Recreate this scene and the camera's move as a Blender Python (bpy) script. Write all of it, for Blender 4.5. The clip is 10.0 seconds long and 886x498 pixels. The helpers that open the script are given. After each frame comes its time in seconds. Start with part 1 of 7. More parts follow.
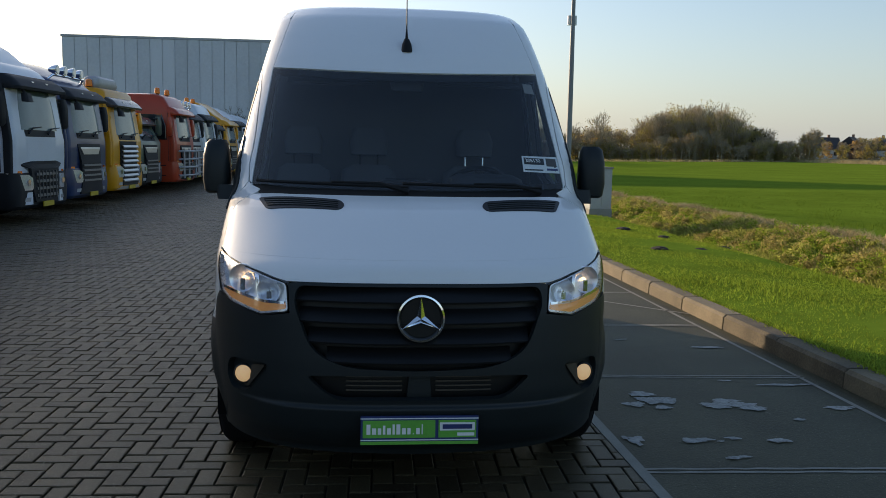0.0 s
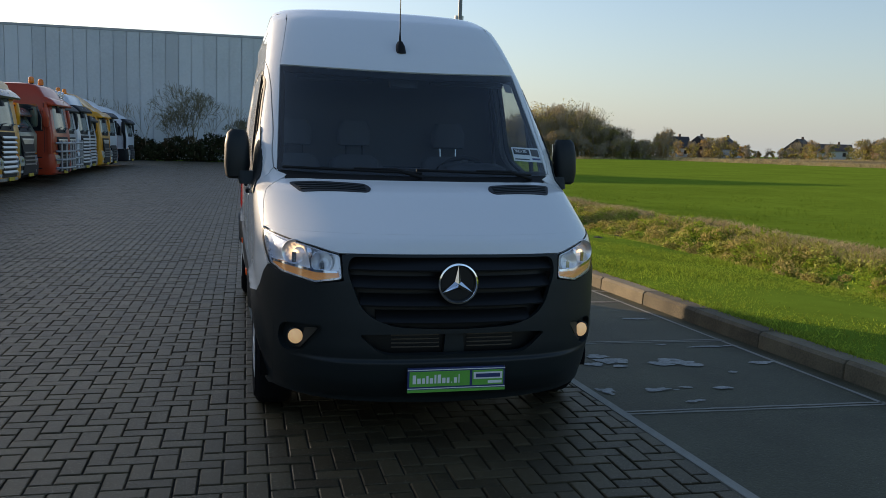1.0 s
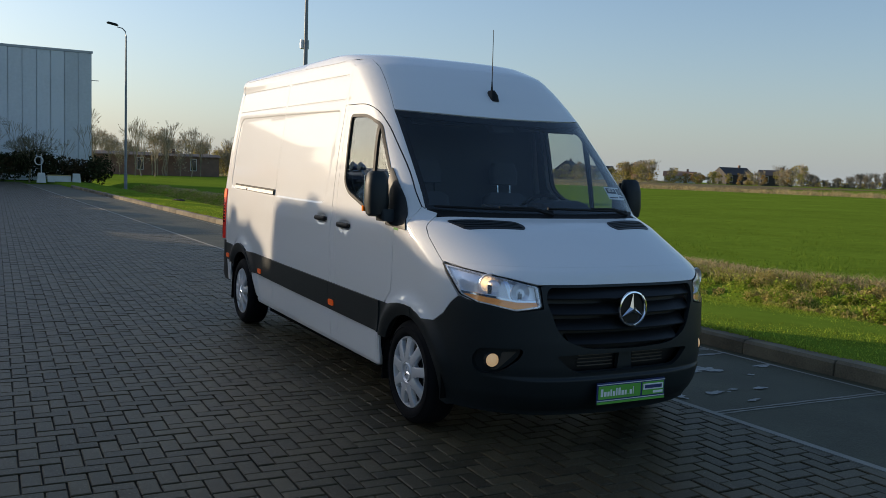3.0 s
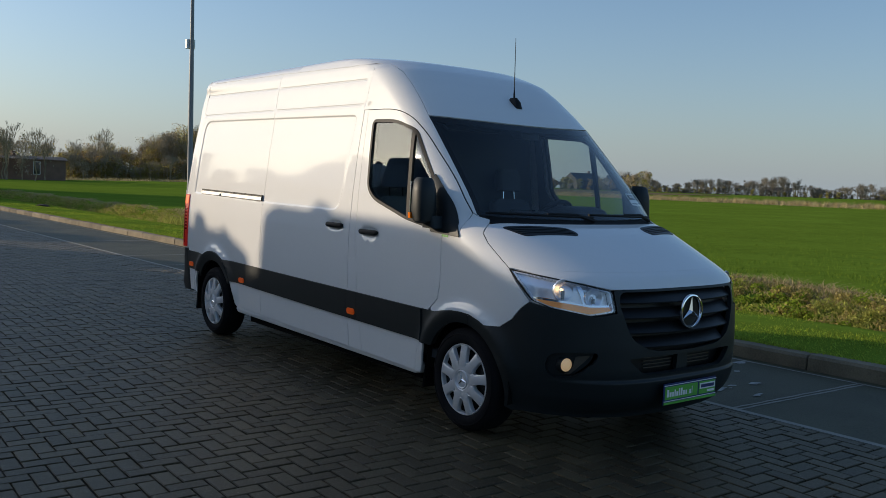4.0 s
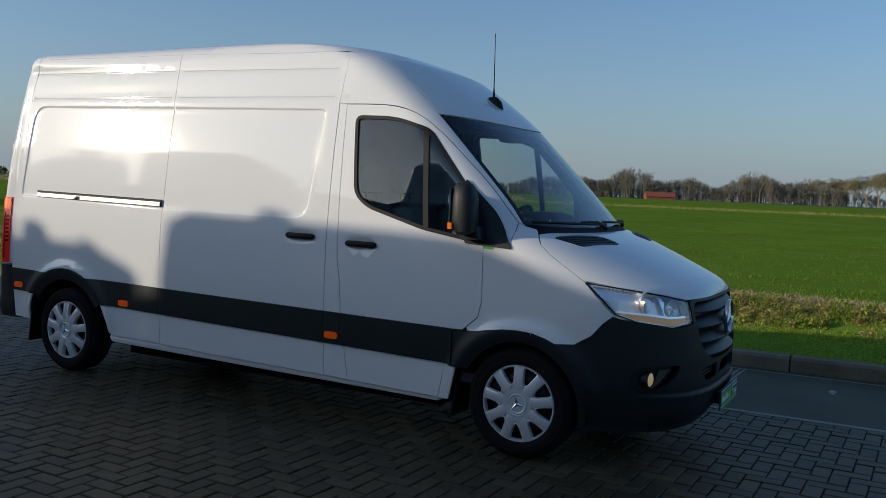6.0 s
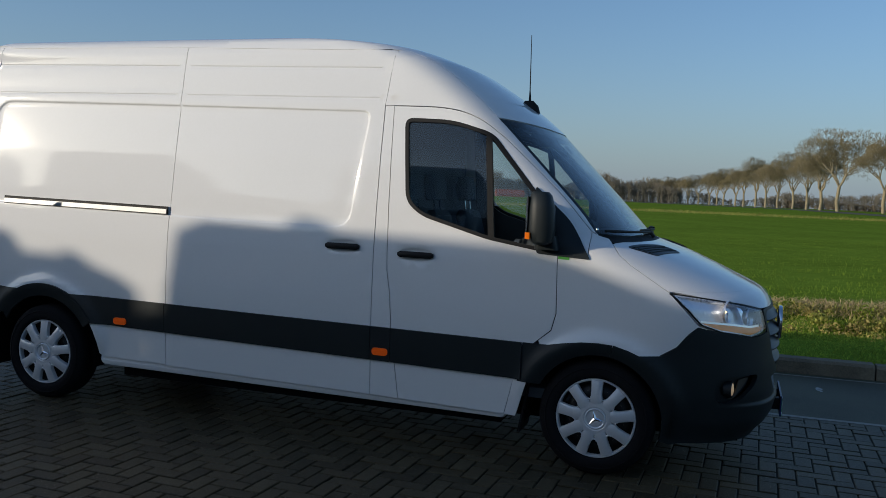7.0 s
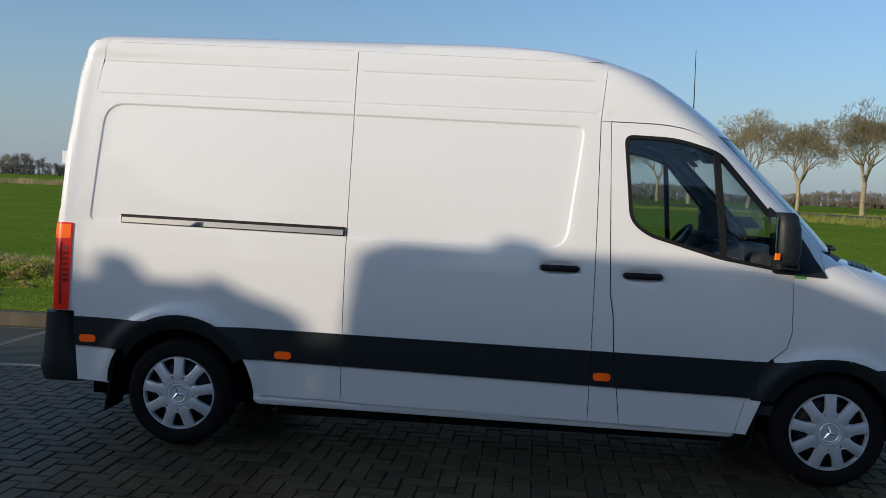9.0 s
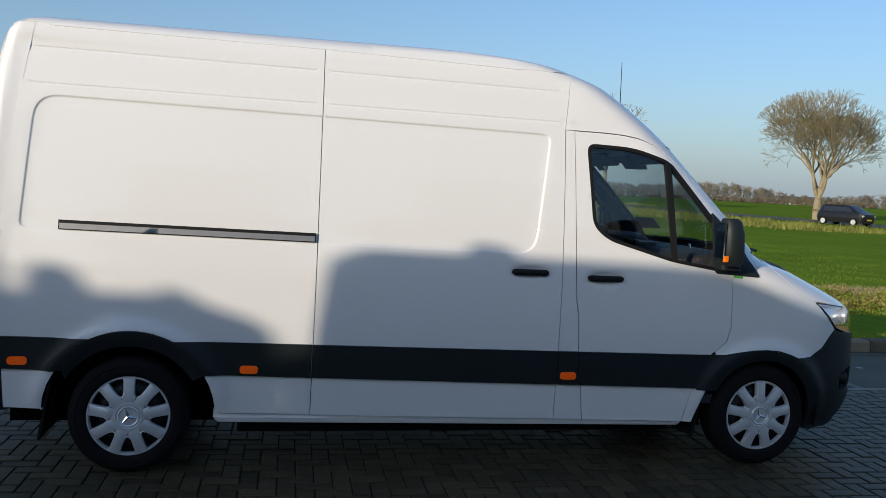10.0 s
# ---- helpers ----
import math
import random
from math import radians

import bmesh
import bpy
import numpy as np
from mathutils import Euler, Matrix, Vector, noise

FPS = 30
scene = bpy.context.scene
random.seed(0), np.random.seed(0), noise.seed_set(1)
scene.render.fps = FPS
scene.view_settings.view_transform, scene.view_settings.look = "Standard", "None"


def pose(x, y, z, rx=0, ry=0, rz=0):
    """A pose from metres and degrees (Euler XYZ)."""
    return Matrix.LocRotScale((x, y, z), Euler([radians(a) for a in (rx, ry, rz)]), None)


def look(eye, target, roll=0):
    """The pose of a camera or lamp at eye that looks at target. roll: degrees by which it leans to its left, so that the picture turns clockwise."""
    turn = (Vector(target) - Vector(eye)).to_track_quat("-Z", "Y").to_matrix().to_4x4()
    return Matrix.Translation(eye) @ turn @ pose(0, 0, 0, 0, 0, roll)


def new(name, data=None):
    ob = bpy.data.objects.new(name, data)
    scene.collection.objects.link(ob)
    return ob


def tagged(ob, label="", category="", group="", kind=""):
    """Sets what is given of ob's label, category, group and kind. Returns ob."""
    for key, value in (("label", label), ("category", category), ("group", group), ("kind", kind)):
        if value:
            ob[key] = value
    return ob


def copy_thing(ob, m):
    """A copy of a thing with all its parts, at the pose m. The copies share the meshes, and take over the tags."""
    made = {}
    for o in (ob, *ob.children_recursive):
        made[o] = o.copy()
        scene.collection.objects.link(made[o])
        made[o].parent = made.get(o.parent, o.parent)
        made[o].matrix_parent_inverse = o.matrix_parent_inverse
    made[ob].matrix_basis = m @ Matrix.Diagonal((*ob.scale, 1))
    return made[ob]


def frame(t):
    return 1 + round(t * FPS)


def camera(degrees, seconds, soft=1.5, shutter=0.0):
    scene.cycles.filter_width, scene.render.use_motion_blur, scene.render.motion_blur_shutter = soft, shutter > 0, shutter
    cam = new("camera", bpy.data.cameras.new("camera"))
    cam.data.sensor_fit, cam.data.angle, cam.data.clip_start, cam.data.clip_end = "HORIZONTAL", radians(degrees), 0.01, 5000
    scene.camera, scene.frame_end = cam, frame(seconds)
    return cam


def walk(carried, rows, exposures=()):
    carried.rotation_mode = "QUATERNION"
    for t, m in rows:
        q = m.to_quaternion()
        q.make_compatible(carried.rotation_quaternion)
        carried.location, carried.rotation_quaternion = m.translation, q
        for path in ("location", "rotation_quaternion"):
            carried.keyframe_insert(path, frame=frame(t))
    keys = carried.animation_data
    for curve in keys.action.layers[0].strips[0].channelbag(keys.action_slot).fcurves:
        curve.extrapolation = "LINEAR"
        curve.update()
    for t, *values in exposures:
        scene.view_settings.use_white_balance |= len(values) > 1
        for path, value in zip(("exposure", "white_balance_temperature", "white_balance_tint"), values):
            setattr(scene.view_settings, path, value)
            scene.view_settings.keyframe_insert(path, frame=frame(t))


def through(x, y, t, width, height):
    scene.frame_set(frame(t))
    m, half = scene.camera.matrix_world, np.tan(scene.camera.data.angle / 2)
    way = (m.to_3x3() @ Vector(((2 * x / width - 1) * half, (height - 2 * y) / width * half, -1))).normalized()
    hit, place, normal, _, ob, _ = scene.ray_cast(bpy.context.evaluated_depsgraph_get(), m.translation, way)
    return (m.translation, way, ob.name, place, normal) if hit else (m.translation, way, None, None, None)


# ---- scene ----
cam = camera(53.5, 10.0, soft=0.6)
METRES, EYE, TILT, LEAN, TURN = 12.62, 1.59, 0.0, 0.0, -5.45
ROWS = [
    (0.0, 0.001, 0.0, 0.0, 0.34, -6.49, -1.07),
    (0.5, -0.0263, -0.0298, -0.0011, -2.97, -6.55, -1.29),
    (1.0, -0.066, -0.0483, -0.0038, -8.39, -6.56, -1.6),
    (1.5, -0.111, -0.0644, -0.0033, -11.63, -6.59, -1.65),
    (2.0, -0.1556, -0.0691, -0.0011, -14.02, -6.61, -1.69),
    (2.5, -0.2024, -0.0585, 0.0006, -17.58, -5.73, -1.82),
    (3.0, -0.25, -0.0449, 0.0022, -22.76, -4.91, -1.97),
    (4.5, -0.375, 0.0398, -0.0021, -37.71, -4.18, -2.23),
    (5.0, -0.4038, 0.0833, -0.0029, -44.36, -4.05, -2.32),
    (5.5, -0.4304, 0.1287, -0.002, -50.56, -3.94, -2.34),
    (7.0, -0.4823, 0.2748, -0.0001, -65.83, -3.64, -2.42),
    (7.5, -0.4977, 0.3285, -0.0012, -70.01, -3.47, -2.52),
    (8.0, -0.5068, 0.3776, -0.002, -73.22, -3.35, -2.46),
    (8.5, -0.5162, 0.4317, 0.0014, -76.74, -3.5, -2.4),
    (9.0, -0.5226, 0.4796, 0.0061, -79.77, -3.82, -2.33),
    (9.5, -0.522, 0.5319, 0.007, -87.3, -3.84, -2.53),
    (10.0, -0.524, 0.5839, 0.0113, -95.69, -4.1, -2.9),
]
EXPOSE = [(0.0, 0.46, 8100, 14), (1.0, 0.46, 8100, 14), (2.5, 0.32, 7800, 13), (4.5, -0.06, 6800, 10), (5.5, -0.20, 6500, 9), (7.0, -0.28, 6400, 9), (9.0, -0.02, 6550, 10), (10.0, 0.06, 6600, 10)]
walk(cam, [(t, pose(-0.266, -3.72, EYE, TILT, LEAN, TURN) @ pose(METRES * x, METRES * y, METRES * z, 90 + pitch, roll, yaw)) for t, x, y, z, yaw, pitch, roll in ROWS], EXPOSE)

# ---- light ----
SUN_YAW, SUN_UP = 39.0, 13.0
to_sun = Vector((-math.sin(radians(SUN_YAW)) * math.cos(radians(SUN_UP)), math.cos(radians(SUN_YAW)) * math.cos(radians(SUN_UP)), math.sin(radians(SUN_UP))))
world = bpy.data.worlds.new("sky")
scene.world = world
world.use_nodes = True
sky = world.node_tree.nodes.new("ShaderNodeTexSky")
sky.sky_type, sky.sun_disc = "NISHITA", False
sky.sun_elevation, sky.sun_rotation = radians(SUN_UP), radians(-SUN_YAW)
sky.air_density, sky.dust_density, sky.ozone_density = 1.0, 1.6, 3.8
# thin even haze low over the horizon, all the way round
wn, wl = world.node_tree.nodes, world.node_tree.links.new
away, split, low, fade, veil, dim = wn.new("ShaderNodeTexCoord"), wn.new("ShaderNodeSeparateXYZ"), wn.new("ShaderNodeMath"), wn.new("ShaderNodeMath"), wn.new("ShaderNodeMix"), wn.new("ShaderNodeVectorMath")
wl(away.outputs["Generated"], split.inputs[0])
low.operation, low.inputs[1].default_value = "MULTIPLY", -9.0
wl(split.outputs[2], low.inputs[0])
fade.operation, fade.use_clamp = "EXPONENT", True
wl(low.outputs[0], fade.inputs[0])
haze_amount = wn.new("ShaderNodeMath")
haze_amount.operation, haze_amount.inputs[1].default_value = "MULTIPLY", 0.70
wl(fade.outputs[0], haze_amount.inputs[0])
dim.operation, dim.inputs[1].default_value = "MULTIPLY", (0.169, 0.1745, 0.180)
wl(sky.outputs[0], dim.inputs[0])
veil.data_type = "RGBA"
veil.inputs[7].default_value = (0.395, 0.485, 0.592, 1)
wl(haze_amount.outputs[0], veil.inputs[0])
wl(dim.outputs[0], veil.inputs[6])
wl(veil.outputs[2], wn["Background"].inputs[0])
wn["Background"].inputs[1].default_value = 1.0
sun = new("sun", bpy.data.lights.new("sun", "SUN"))
sun.data.energy, sun.data.angle, sun.data.color = 3.55, radians(0.6), (1.0, 0.87, 0.70)
sun.matrix_world = look(to_sun * 80, (0, 0, 0))


# ---- materials ----
def material(name, color, rough=0.6, metal=0.0, spread=0.12, scale=4.0, fine=60.0, bump=0.0, coat=0.0, spec=0.5, vary="none", second=None, through=0.0, speck=0.0, sheen=None):
    """A surface with two scales of colour variation, roughness variation and fine relief. vary: 'island' or 'object' shifts each piece."""
    m = bpy.data.materials.new(name)
    m.use_nodes = True
    nt = m.node_tree
    n, link = nt.nodes, nt.links.new
    b = n["Principled BSDF"]
    geo = n.new("ShaderNodeNewGeometry")
    big, small = n.new("ShaderNodeTexNoise"), n.new("ShaderNodeTexNoise")
    for tex, s, d in ((big, scale, 4.0), (small, fine, 3.0)):
        tex.inputs["Scale"].default_value, tex.inputs["Detail"].default_value = s, d
        link(geo.outputs["Position"], tex.inputs["Vector"])
    add = n.new("ShaderNodeMath")
    add.operation = "ADD"
    link(big.outputs[0], add.inputs[0])
    link(small.outputs[0], add.inputs[1])
    last = add.outputs[0]
    if vary != "none":
        src = geo.outputs["Random Per Island"] if vary == "island" else n.new("ShaderNodeObjectInfo").outputs["Random"]
        more = n.new("ShaderNodeMath")
        more.operation = "MULTIPLY_ADD"
        link(src, more.inputs[0])
        more.inputs[1].default_value = 0.9
        half_off = n.new("ShaderNodeMath")
        half_off.operation = "SUBTRACT"
        link(last, half_off.inputs[0])
        half_off.inputs[1].default_value = 0.45
        link(half_off.outputs[0], more.inputs[2])
        last = more.outputs[0]
    ramp = n.new("ShaderNodeMapRange")
    ramp.inputs[1].default_value, ramp.inputs[2].default_value = 0.55, 1.45
    link(last, ramp.inputs[0])
    mix = n.new("ShaderNodeMix")
    mix.data_type = "RGBA"
    dark = tuple(c * (1 - spread) for c in color)
    light = second or tuple(min(1, c * (1 + spread)) for c in color)
    mix.inputs[6].default_value, mix.inputs[7].default_value = (*dark, 1), (*light, 1)
    link(ramp.outputs[0], mix.inputs[0])
    colour = mix.outputs[2]
    if speck:
        # pale grains of stone in the surface
        grain, pick, pale = n.new("ShaderNodeTexNoise"), n.new("ShaderNodeMapRange"), n.new("ShaderNodeMix")
        grain.inputs["Scale"].default_value, grain.inputs["Detail"].default_value = 120.0, 2.0
        link(geo.outputs["Position"], grain.inputs["Vector"])
        pick.inputs[1].default_value, pick.inputs[2].default_value, pick.inputs[4].default_value = 0.62, 0.74, speck
        link(grain.outputs[0], pick.inputs[0])
        pale.data_type = "RGBA"
        pale.inputs[7].default_value = (0.40, 0.36, 0.28, 1)
        link(pick.outputs[0], pale.inputs[0])
        link(colour, pale.inputs[6])
        colour = pale.outputs[2]
    link(colour, b.inputs["Base Color"])
    rr = n.new("ShaderNodeMapRange")
    rr.inputs[3].default_value, rr.inputs[4].default_value = max(0.02, rough * 0.85), min(1, rough * 1.15)
    link(small.outputs[0], rr.inputs[0])
    link(rr.outputs[0], b.inputs["Roughness"])
    b.inputs["Metallic"].default_value = metal
    b.inputs["Specular IOR Level"].default_value = spec
    b.inputs["Coat Weight"].default_value = coat
    if sheen:
        b.inputs["Specular Tint"].default_value = (*sheen, 1)
    b.inputs["Coat Roughness"].default_value = 0.06
    if bump:
        bp = n.new("ShaderNodeBump")
        bp.inputs["Strength"].default_value, bp.inputs["Distance"].default_value = bump, 0.01
        link(small.outputs[0], bp.inputs["Height"])
        link(bp.outputs[0], b.inputs["Normal"])
    if through:
        glow, both = n.new("ShaderNodeBsdfTranslucent"), n.new("ShaderNodeMixShader")
        link(mix.outputs[2], glow.inputs[0])
        both.inputs[0].default_value = through
        link(b.outputs[0], both.inputs[1])
        link(glow.outputs[0], both.inputs[2])
        link(both.outputs[0], n["Material Output"].inputs[0])
    return m


def glass(name, tint=(1, 1, 1), rough=0.0, low=0.035):
    """A thin pane: clear with a mirror-like gloss that grows towards grazing."""
    m = bpy.data.materials.new(name)
    m.use_nodes = True
    nt = m.node_tree
    n, link = nt.nodes, nt.links.new
    for x in [x for x in n if x.type != "OUTPUT_MATERIAL"]:
        n.remove(x)
    clear, gloss, mix, lay = n.new("ShaderNodeBsdfTransparent"), n.new("ShaderNodeBsdfGlossy"), n.new("ShaderNodeMixShader"), n.new("ShaderNodeLayerWeight")
    five, fre = n.new("ShaderNodeMath"), n.new("ShaderNodeMath")
    five.operation, fre.operation = "POWER", "MULTIPLY_ADD"
    five.inputs[1].default_value, fre.inputs[1].default_value, fre.inputs[2].default_value = 4.5, 0.9, low
    link(lay.outputs["Facing"], five.inputs[0])
    link(five.outputs[0], fre.inputs[0])
    clear.inputs[0].default_value = (*tint, 1)
    gloss.inputs["Roughness"].default_value = rough
    link(fre.outputs[0], mix.inputs[0])
    link(clear.outputs[0], mix.inputs[1])
    link(gloss.outputs[0], mix.inputs[2])
    link(mix.outputs[0], n["Material Output"].inputs[0])
    return m


def lit(name, color, strength):
    m = material(name, color, 0.3)
    b = m.node_tree.nodes["Principled BSDF"]
    b.inputs["Emission Color"].default_value = (*color, 1)
    b.inputs["Emission Strength"].default_value = strength
    return m


M = dict(
    paint=material("white van paint", (0.79, 0.79, 0.775), 0.65, spread=0.015, scale=1.5, coat=1.0, spec=0.15),
    plastic=material("dark grey bumper plastic", (0.0105, 0.0155, 0.017), 0.5, spread=0.15, scale=6, fine=400, bump=0.06, spec=0.35),
    grille=material("black grille plastic", (0.007, 0.0075, 0.008), 0.42, spread=0.15, fine=200, spec=0.35),
    rubber=material("tyre rubber", (0.008, 0.008, 0.009), 0.85, spec=0.15, spread=0.25, fine=120, bump=0.15),
    seal=material("black rubber seal", (0.009, 0.009, 0.009), 0.6, fine=200, spec=0.25),
    silver=material("silver hubcap paint", (0.68, 0.69, 0.70), 0.36, metal=0.35, spread=0.05, coat=0.3),
    reflect=material("headlight reflector", (0.90, 0.91, 0.93), 0.30, metal=0.75, spread=0.06, scale=14, fine=45, bump=0.25),
    chrome=material("chrome", (0.85, 0.86, 0.88), 0.08, metal=1.0, spread=0.02),
    steel=material("galvanised steel", (0.33, 0.35, 0.37), 0.45, metal=0.6, spread=0.15, scale=3),
    chrome_satin=material("satin bright lamp housing", (0.86, 0.87, 0.88), 0.28, metal=0.5, spread=0.03),
    alu=material("brushed aluminium", (0.36, 0.36, 0.36), 0.5, metal=0.9, spread=0.08),
    fin=material("dull radiator fins", (0.085, 0.07, 0.055), 0.5, metal=0.3, spread=0.2, fine=80),
    dash=material("dark dashboard plastic", (0.028, 0.030, 0.034), 0.6, fine=300, bump=0.05),
    lining=material("dark grey cab lining", (0.055, 0.058, 0.064), 0.8, fine=150, bump=0.05),
    headliner=material("grey headliner", (0.20, 0.20, 0.205), 0.9, fine=200),
    seat=material("dark seat fabric", (0.065, 0.07, 0.08), 0.85, fine=250, bump=0.2),
    pane=glass("van window glass", (0.88, 0.92, 0.92), low=0.05),
    side_pane=glass("van side window glass", (0.88, 0.92, 0.92), low=0.05),
    lens=glass("headlight lens", (0.97, 0.98, 1.0), low=0.07),
    amber=lit("amber lamp", (1.0, 0.42, 0.13), 0.07),
    fog=lit("lit fog lamp lens", (1.0, 0.66, 0.36), 0.22),
    amber_off=material("amber marker", (0.95, 0.20, 0.01), 0.2, spread=0.1, coat=0.6),
    marker=lit("lit amber side marker", (0.9, 0.12, 0.008), 0.10),
    red=lit("lit red tail lamp", (0.62, 0.016, 0.008), 0.10),
    tail_amber=lit("orange tail lamp field", (1.0, 0.14, 0.01), 0.22),
    red_dark=material("dark red lamp rib", (0.22, 0.008, 0.006), 0.25, spread=0.2, coat=0.6),
    bulb=lit("warm lamp glow", (1.0, 0.66, 0.34), 2.6),
    under=material("dark underbody", (0.006, 0.006, 0.006), 0.95, fine=40, spec=0.1),
    green=material("green sign", (0.10, 0.42, 0.06), 0.4),
    navy=material("dark blue sign", (0.02, 0.04, 0.14), 0.4),
    white=material("white print", (0.8, 0.8, 0.8), 0.5, spread=0.03),
    black=material("black print", (0.02, 0.02, 0.02), 0.5),
    paver=material("concrete paver", (0.046, 0.034, 0.018), 0.52, spec=0.43, sheen=(1.0, 0.86, 0.60), spread=0.45, scale=1.2, fine=170, bump=0.3, speck=0.55, vary="object"),
    paver_i=material("concrete pavers", (0.046, 0.034, 0.018), 0.52, spec=0.43, sheen=(1.0, 0.86, 0.60), spread=0.45, scale=1.2, fine=170, bump=0.3, speck=0.55, vary="island"),
    joint=material("sand joint", (0.018, 0.015, 0.009), 0.95, spread=0.4, scale=3, fine=150, bump=0.4),
    slab=material("asphalt bay", (0.066, 0.063, 0.038), 0.62, spec=0.21, sheen=(1.0, 0.93, 0.80), spread=0.55, scale=1.3, fine=70, bump=0.4, speck=0.35),
    pale=material("pale concrete", (0.27, 0.255, 0.215), 0.8, spread=0.25, scale=5, fine=90, bump=0.2),
    kerb=material("concrete kerb", (0.152, 0.122, 0.078), 0.85, spread=0.55, scale=3, fine=70, bump=0.35, vary="object"),
    stain=material("white salt stain", (0.36, 0.355, 0.33), 0.9, spec=0.2, spread=0.6, scale=16),
    turf=material("meadow grass", (0.134, 0.212, 0.026), 0.95, spread=0.25, scale=0.22, fine=2.5, bump=0.12, spec=0.0),
    blade=material("grass blade", (0.25, 0.33, 0.042), 0.85, spec=0.08, spread=0.4, scale=0.9, fine=12, vary="island", through=0.42),
    field=material("field grass", (0.142, 0.218, 0.027), 0.9, spec=0.03, spread=0.15, scale=0.25, fine=3, vary="island", through=0.25),
    straw=material("ditch grass", (0.36, 0.36, 0.09), 0.9, spec=0.08, spread=0.4, scale=0.8, fine=6, vary="island", through=0.5),
    drystraw=material("dry reed straw", (0.46, 0.36, 0.185), 0.9, spread=0.4, scale=0.6, fine=5, vary="island", through=0.25),
    weed_brown=material("yellow brown weed leaves", (0.42, 0.34, 0.12), 0.9, spec=0.08, spread=0.4, scale=0.8, fine=6, vary="island", through=0.4),
    stubble=material("brown stubble", (0.17, 0.135, 0.065), 0.95, spec=0.05, spread=0.3, scale=0.2, fine=3, bump=0.2),
    soil=material("molehill soil", (0.035, 0.026, 0.02), 0.95, spread=0.4, fine=40, bump=0.6),
    bark=material("bark", (0.27, 0.225, 0.14), 0.9, spread=0.35, scale=1.5, fine=10, bump=0.4),
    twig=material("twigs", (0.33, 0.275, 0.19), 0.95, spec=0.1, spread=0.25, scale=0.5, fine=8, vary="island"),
    limb=material("tree limbs", (0.20, 0.172, 0.105), 0.95, spread=0.3, scale=0.5, fine=8, spec=0.1, vary="island"),
    # distance haze is put into this greyer twig colour
    hazed_twig=material("far bare twigs greyed for haze", (0.175, 0.158, 0.125), 0.95, spread=0.12, scale=0.1, fine=2, spec=0.1),
    far_scrub=material("far brown scrub", (0.155, 0.125, 0.085), 0.95, spread=0.12, scale=0.1, fine=2, spec=0.1),
    leaf_dark=material("evergreen leaves", (0.042, 0.046, 0.022), 0.95, spread=0.5, scale=0.7, spec=0.02, through=0.15, vary="island"),
    hedge_brown=material("withered hedge leaves", (0.075, 0.052, 0.028), 0.95, spread=0.4, scale=0.7, spec=0.02, through=0.2, vary="island"),
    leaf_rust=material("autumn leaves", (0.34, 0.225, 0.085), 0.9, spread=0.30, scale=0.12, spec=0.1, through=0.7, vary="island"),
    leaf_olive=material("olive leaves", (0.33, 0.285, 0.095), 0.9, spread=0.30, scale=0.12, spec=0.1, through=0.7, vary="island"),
    clad=material("grey wall cladding", (0.60, 0.62, 0.64), 0.5, spread=0.10, scale=0.4, fine=5, vary="object"),
    brickwall=material("house brick", (0.20, 0.12, 0.085), 0.85, spread=0.25, scale=1.5),
    roof=material("dark roof tiles", (0.05, 0.045, 0.045), 0.8, spread=0.3, scale=1),
    redroof=material("red roof tiles", (0.26, 0.07, 0.045), 0.8, spread=0.2, scale=1),
    render=material("white rendered wall", (0.6, 0.6, 0.58), 0.8, spread=0.1),
    darkglass=material("dark window glass", (0.02, 0.025, 0.03), 0.05, spec=0.8),
    post=material("lamp post paint", (0.20, 0.215, 0.23), 0.5, spread=0.15, scale=2),
)


# ---- mesh helpers ----
def link_mesh(name, verts, faces, mat, parent=None, label="", smooth=False, mats=()):
    me = bpy.data.meshes.new(name)
    me.from_pydata([tuple(v) for v in verts], [], [tuple(f) for f in faces])
    me.materials.append(mat)
    for extra in mats:
        me.materials.append(extra)
    if smooth:
        me.shade_smooth()
    ob = new(name, me)
    ob.parent = parent
    if label:
        ob["label"] = label
    return ob


def part(name, bm, mat, parent, label="", smooth=False):
    me = bpy.data.meshes.new(name)
    bmesh.ops.recalc_face_normals(bm, faces=bm.faces)
    bm.to_mesh(me)
    bm.free()
    me.materials.append(mat)
    if smooth:
        me.shade_smooth()
        me.set_sharp_from_angle(angle=radians(38))
    ob = new(name, me)
    ob.parent = parent
    if label:
        ob["label"] = label
    return ob


def empty(name, m=None, **tags):
    ob = new(name)
    ob.empty_display_size = 0.2
    if m is not None:
        ob.matrix_world = m
    return tagged(ob, **tags)


def box(bm, x0, x1, y0, y1, z0, z1, bevel=0.0, m=None):
    geom = bmesh.ops.create_cube(bm, size=1.0)["verts"]
    bmesh.ops.transform(bm, matrix=Matrix.Translation(((x0 + x1) / 2, (y0 + y1) / 2, (z0 + z1) / 2)) @ Matrix.Diagonal((x1 - x0, y1 - y0, z1 - z0, 1)), verts=geom)
    if bevel:
        edges = list({e for v in geom for e in v.link_edges})
        out = bmesh.ops.bevel(bm, geom=edges, offset=bevel, segments=2, affect="EDGES")
        geom = list({v for f in out["faces"] for v in f.verts} | {v for v in geom if v.is_valid})
    if m is not None:
        bmesh.ops.transform(bm, matrix=m, verts=[v for v in geom if v.is_valid])
    return bm


def boxed(*args, **kw):
    return box(bmesh.new(), *args, **kw)


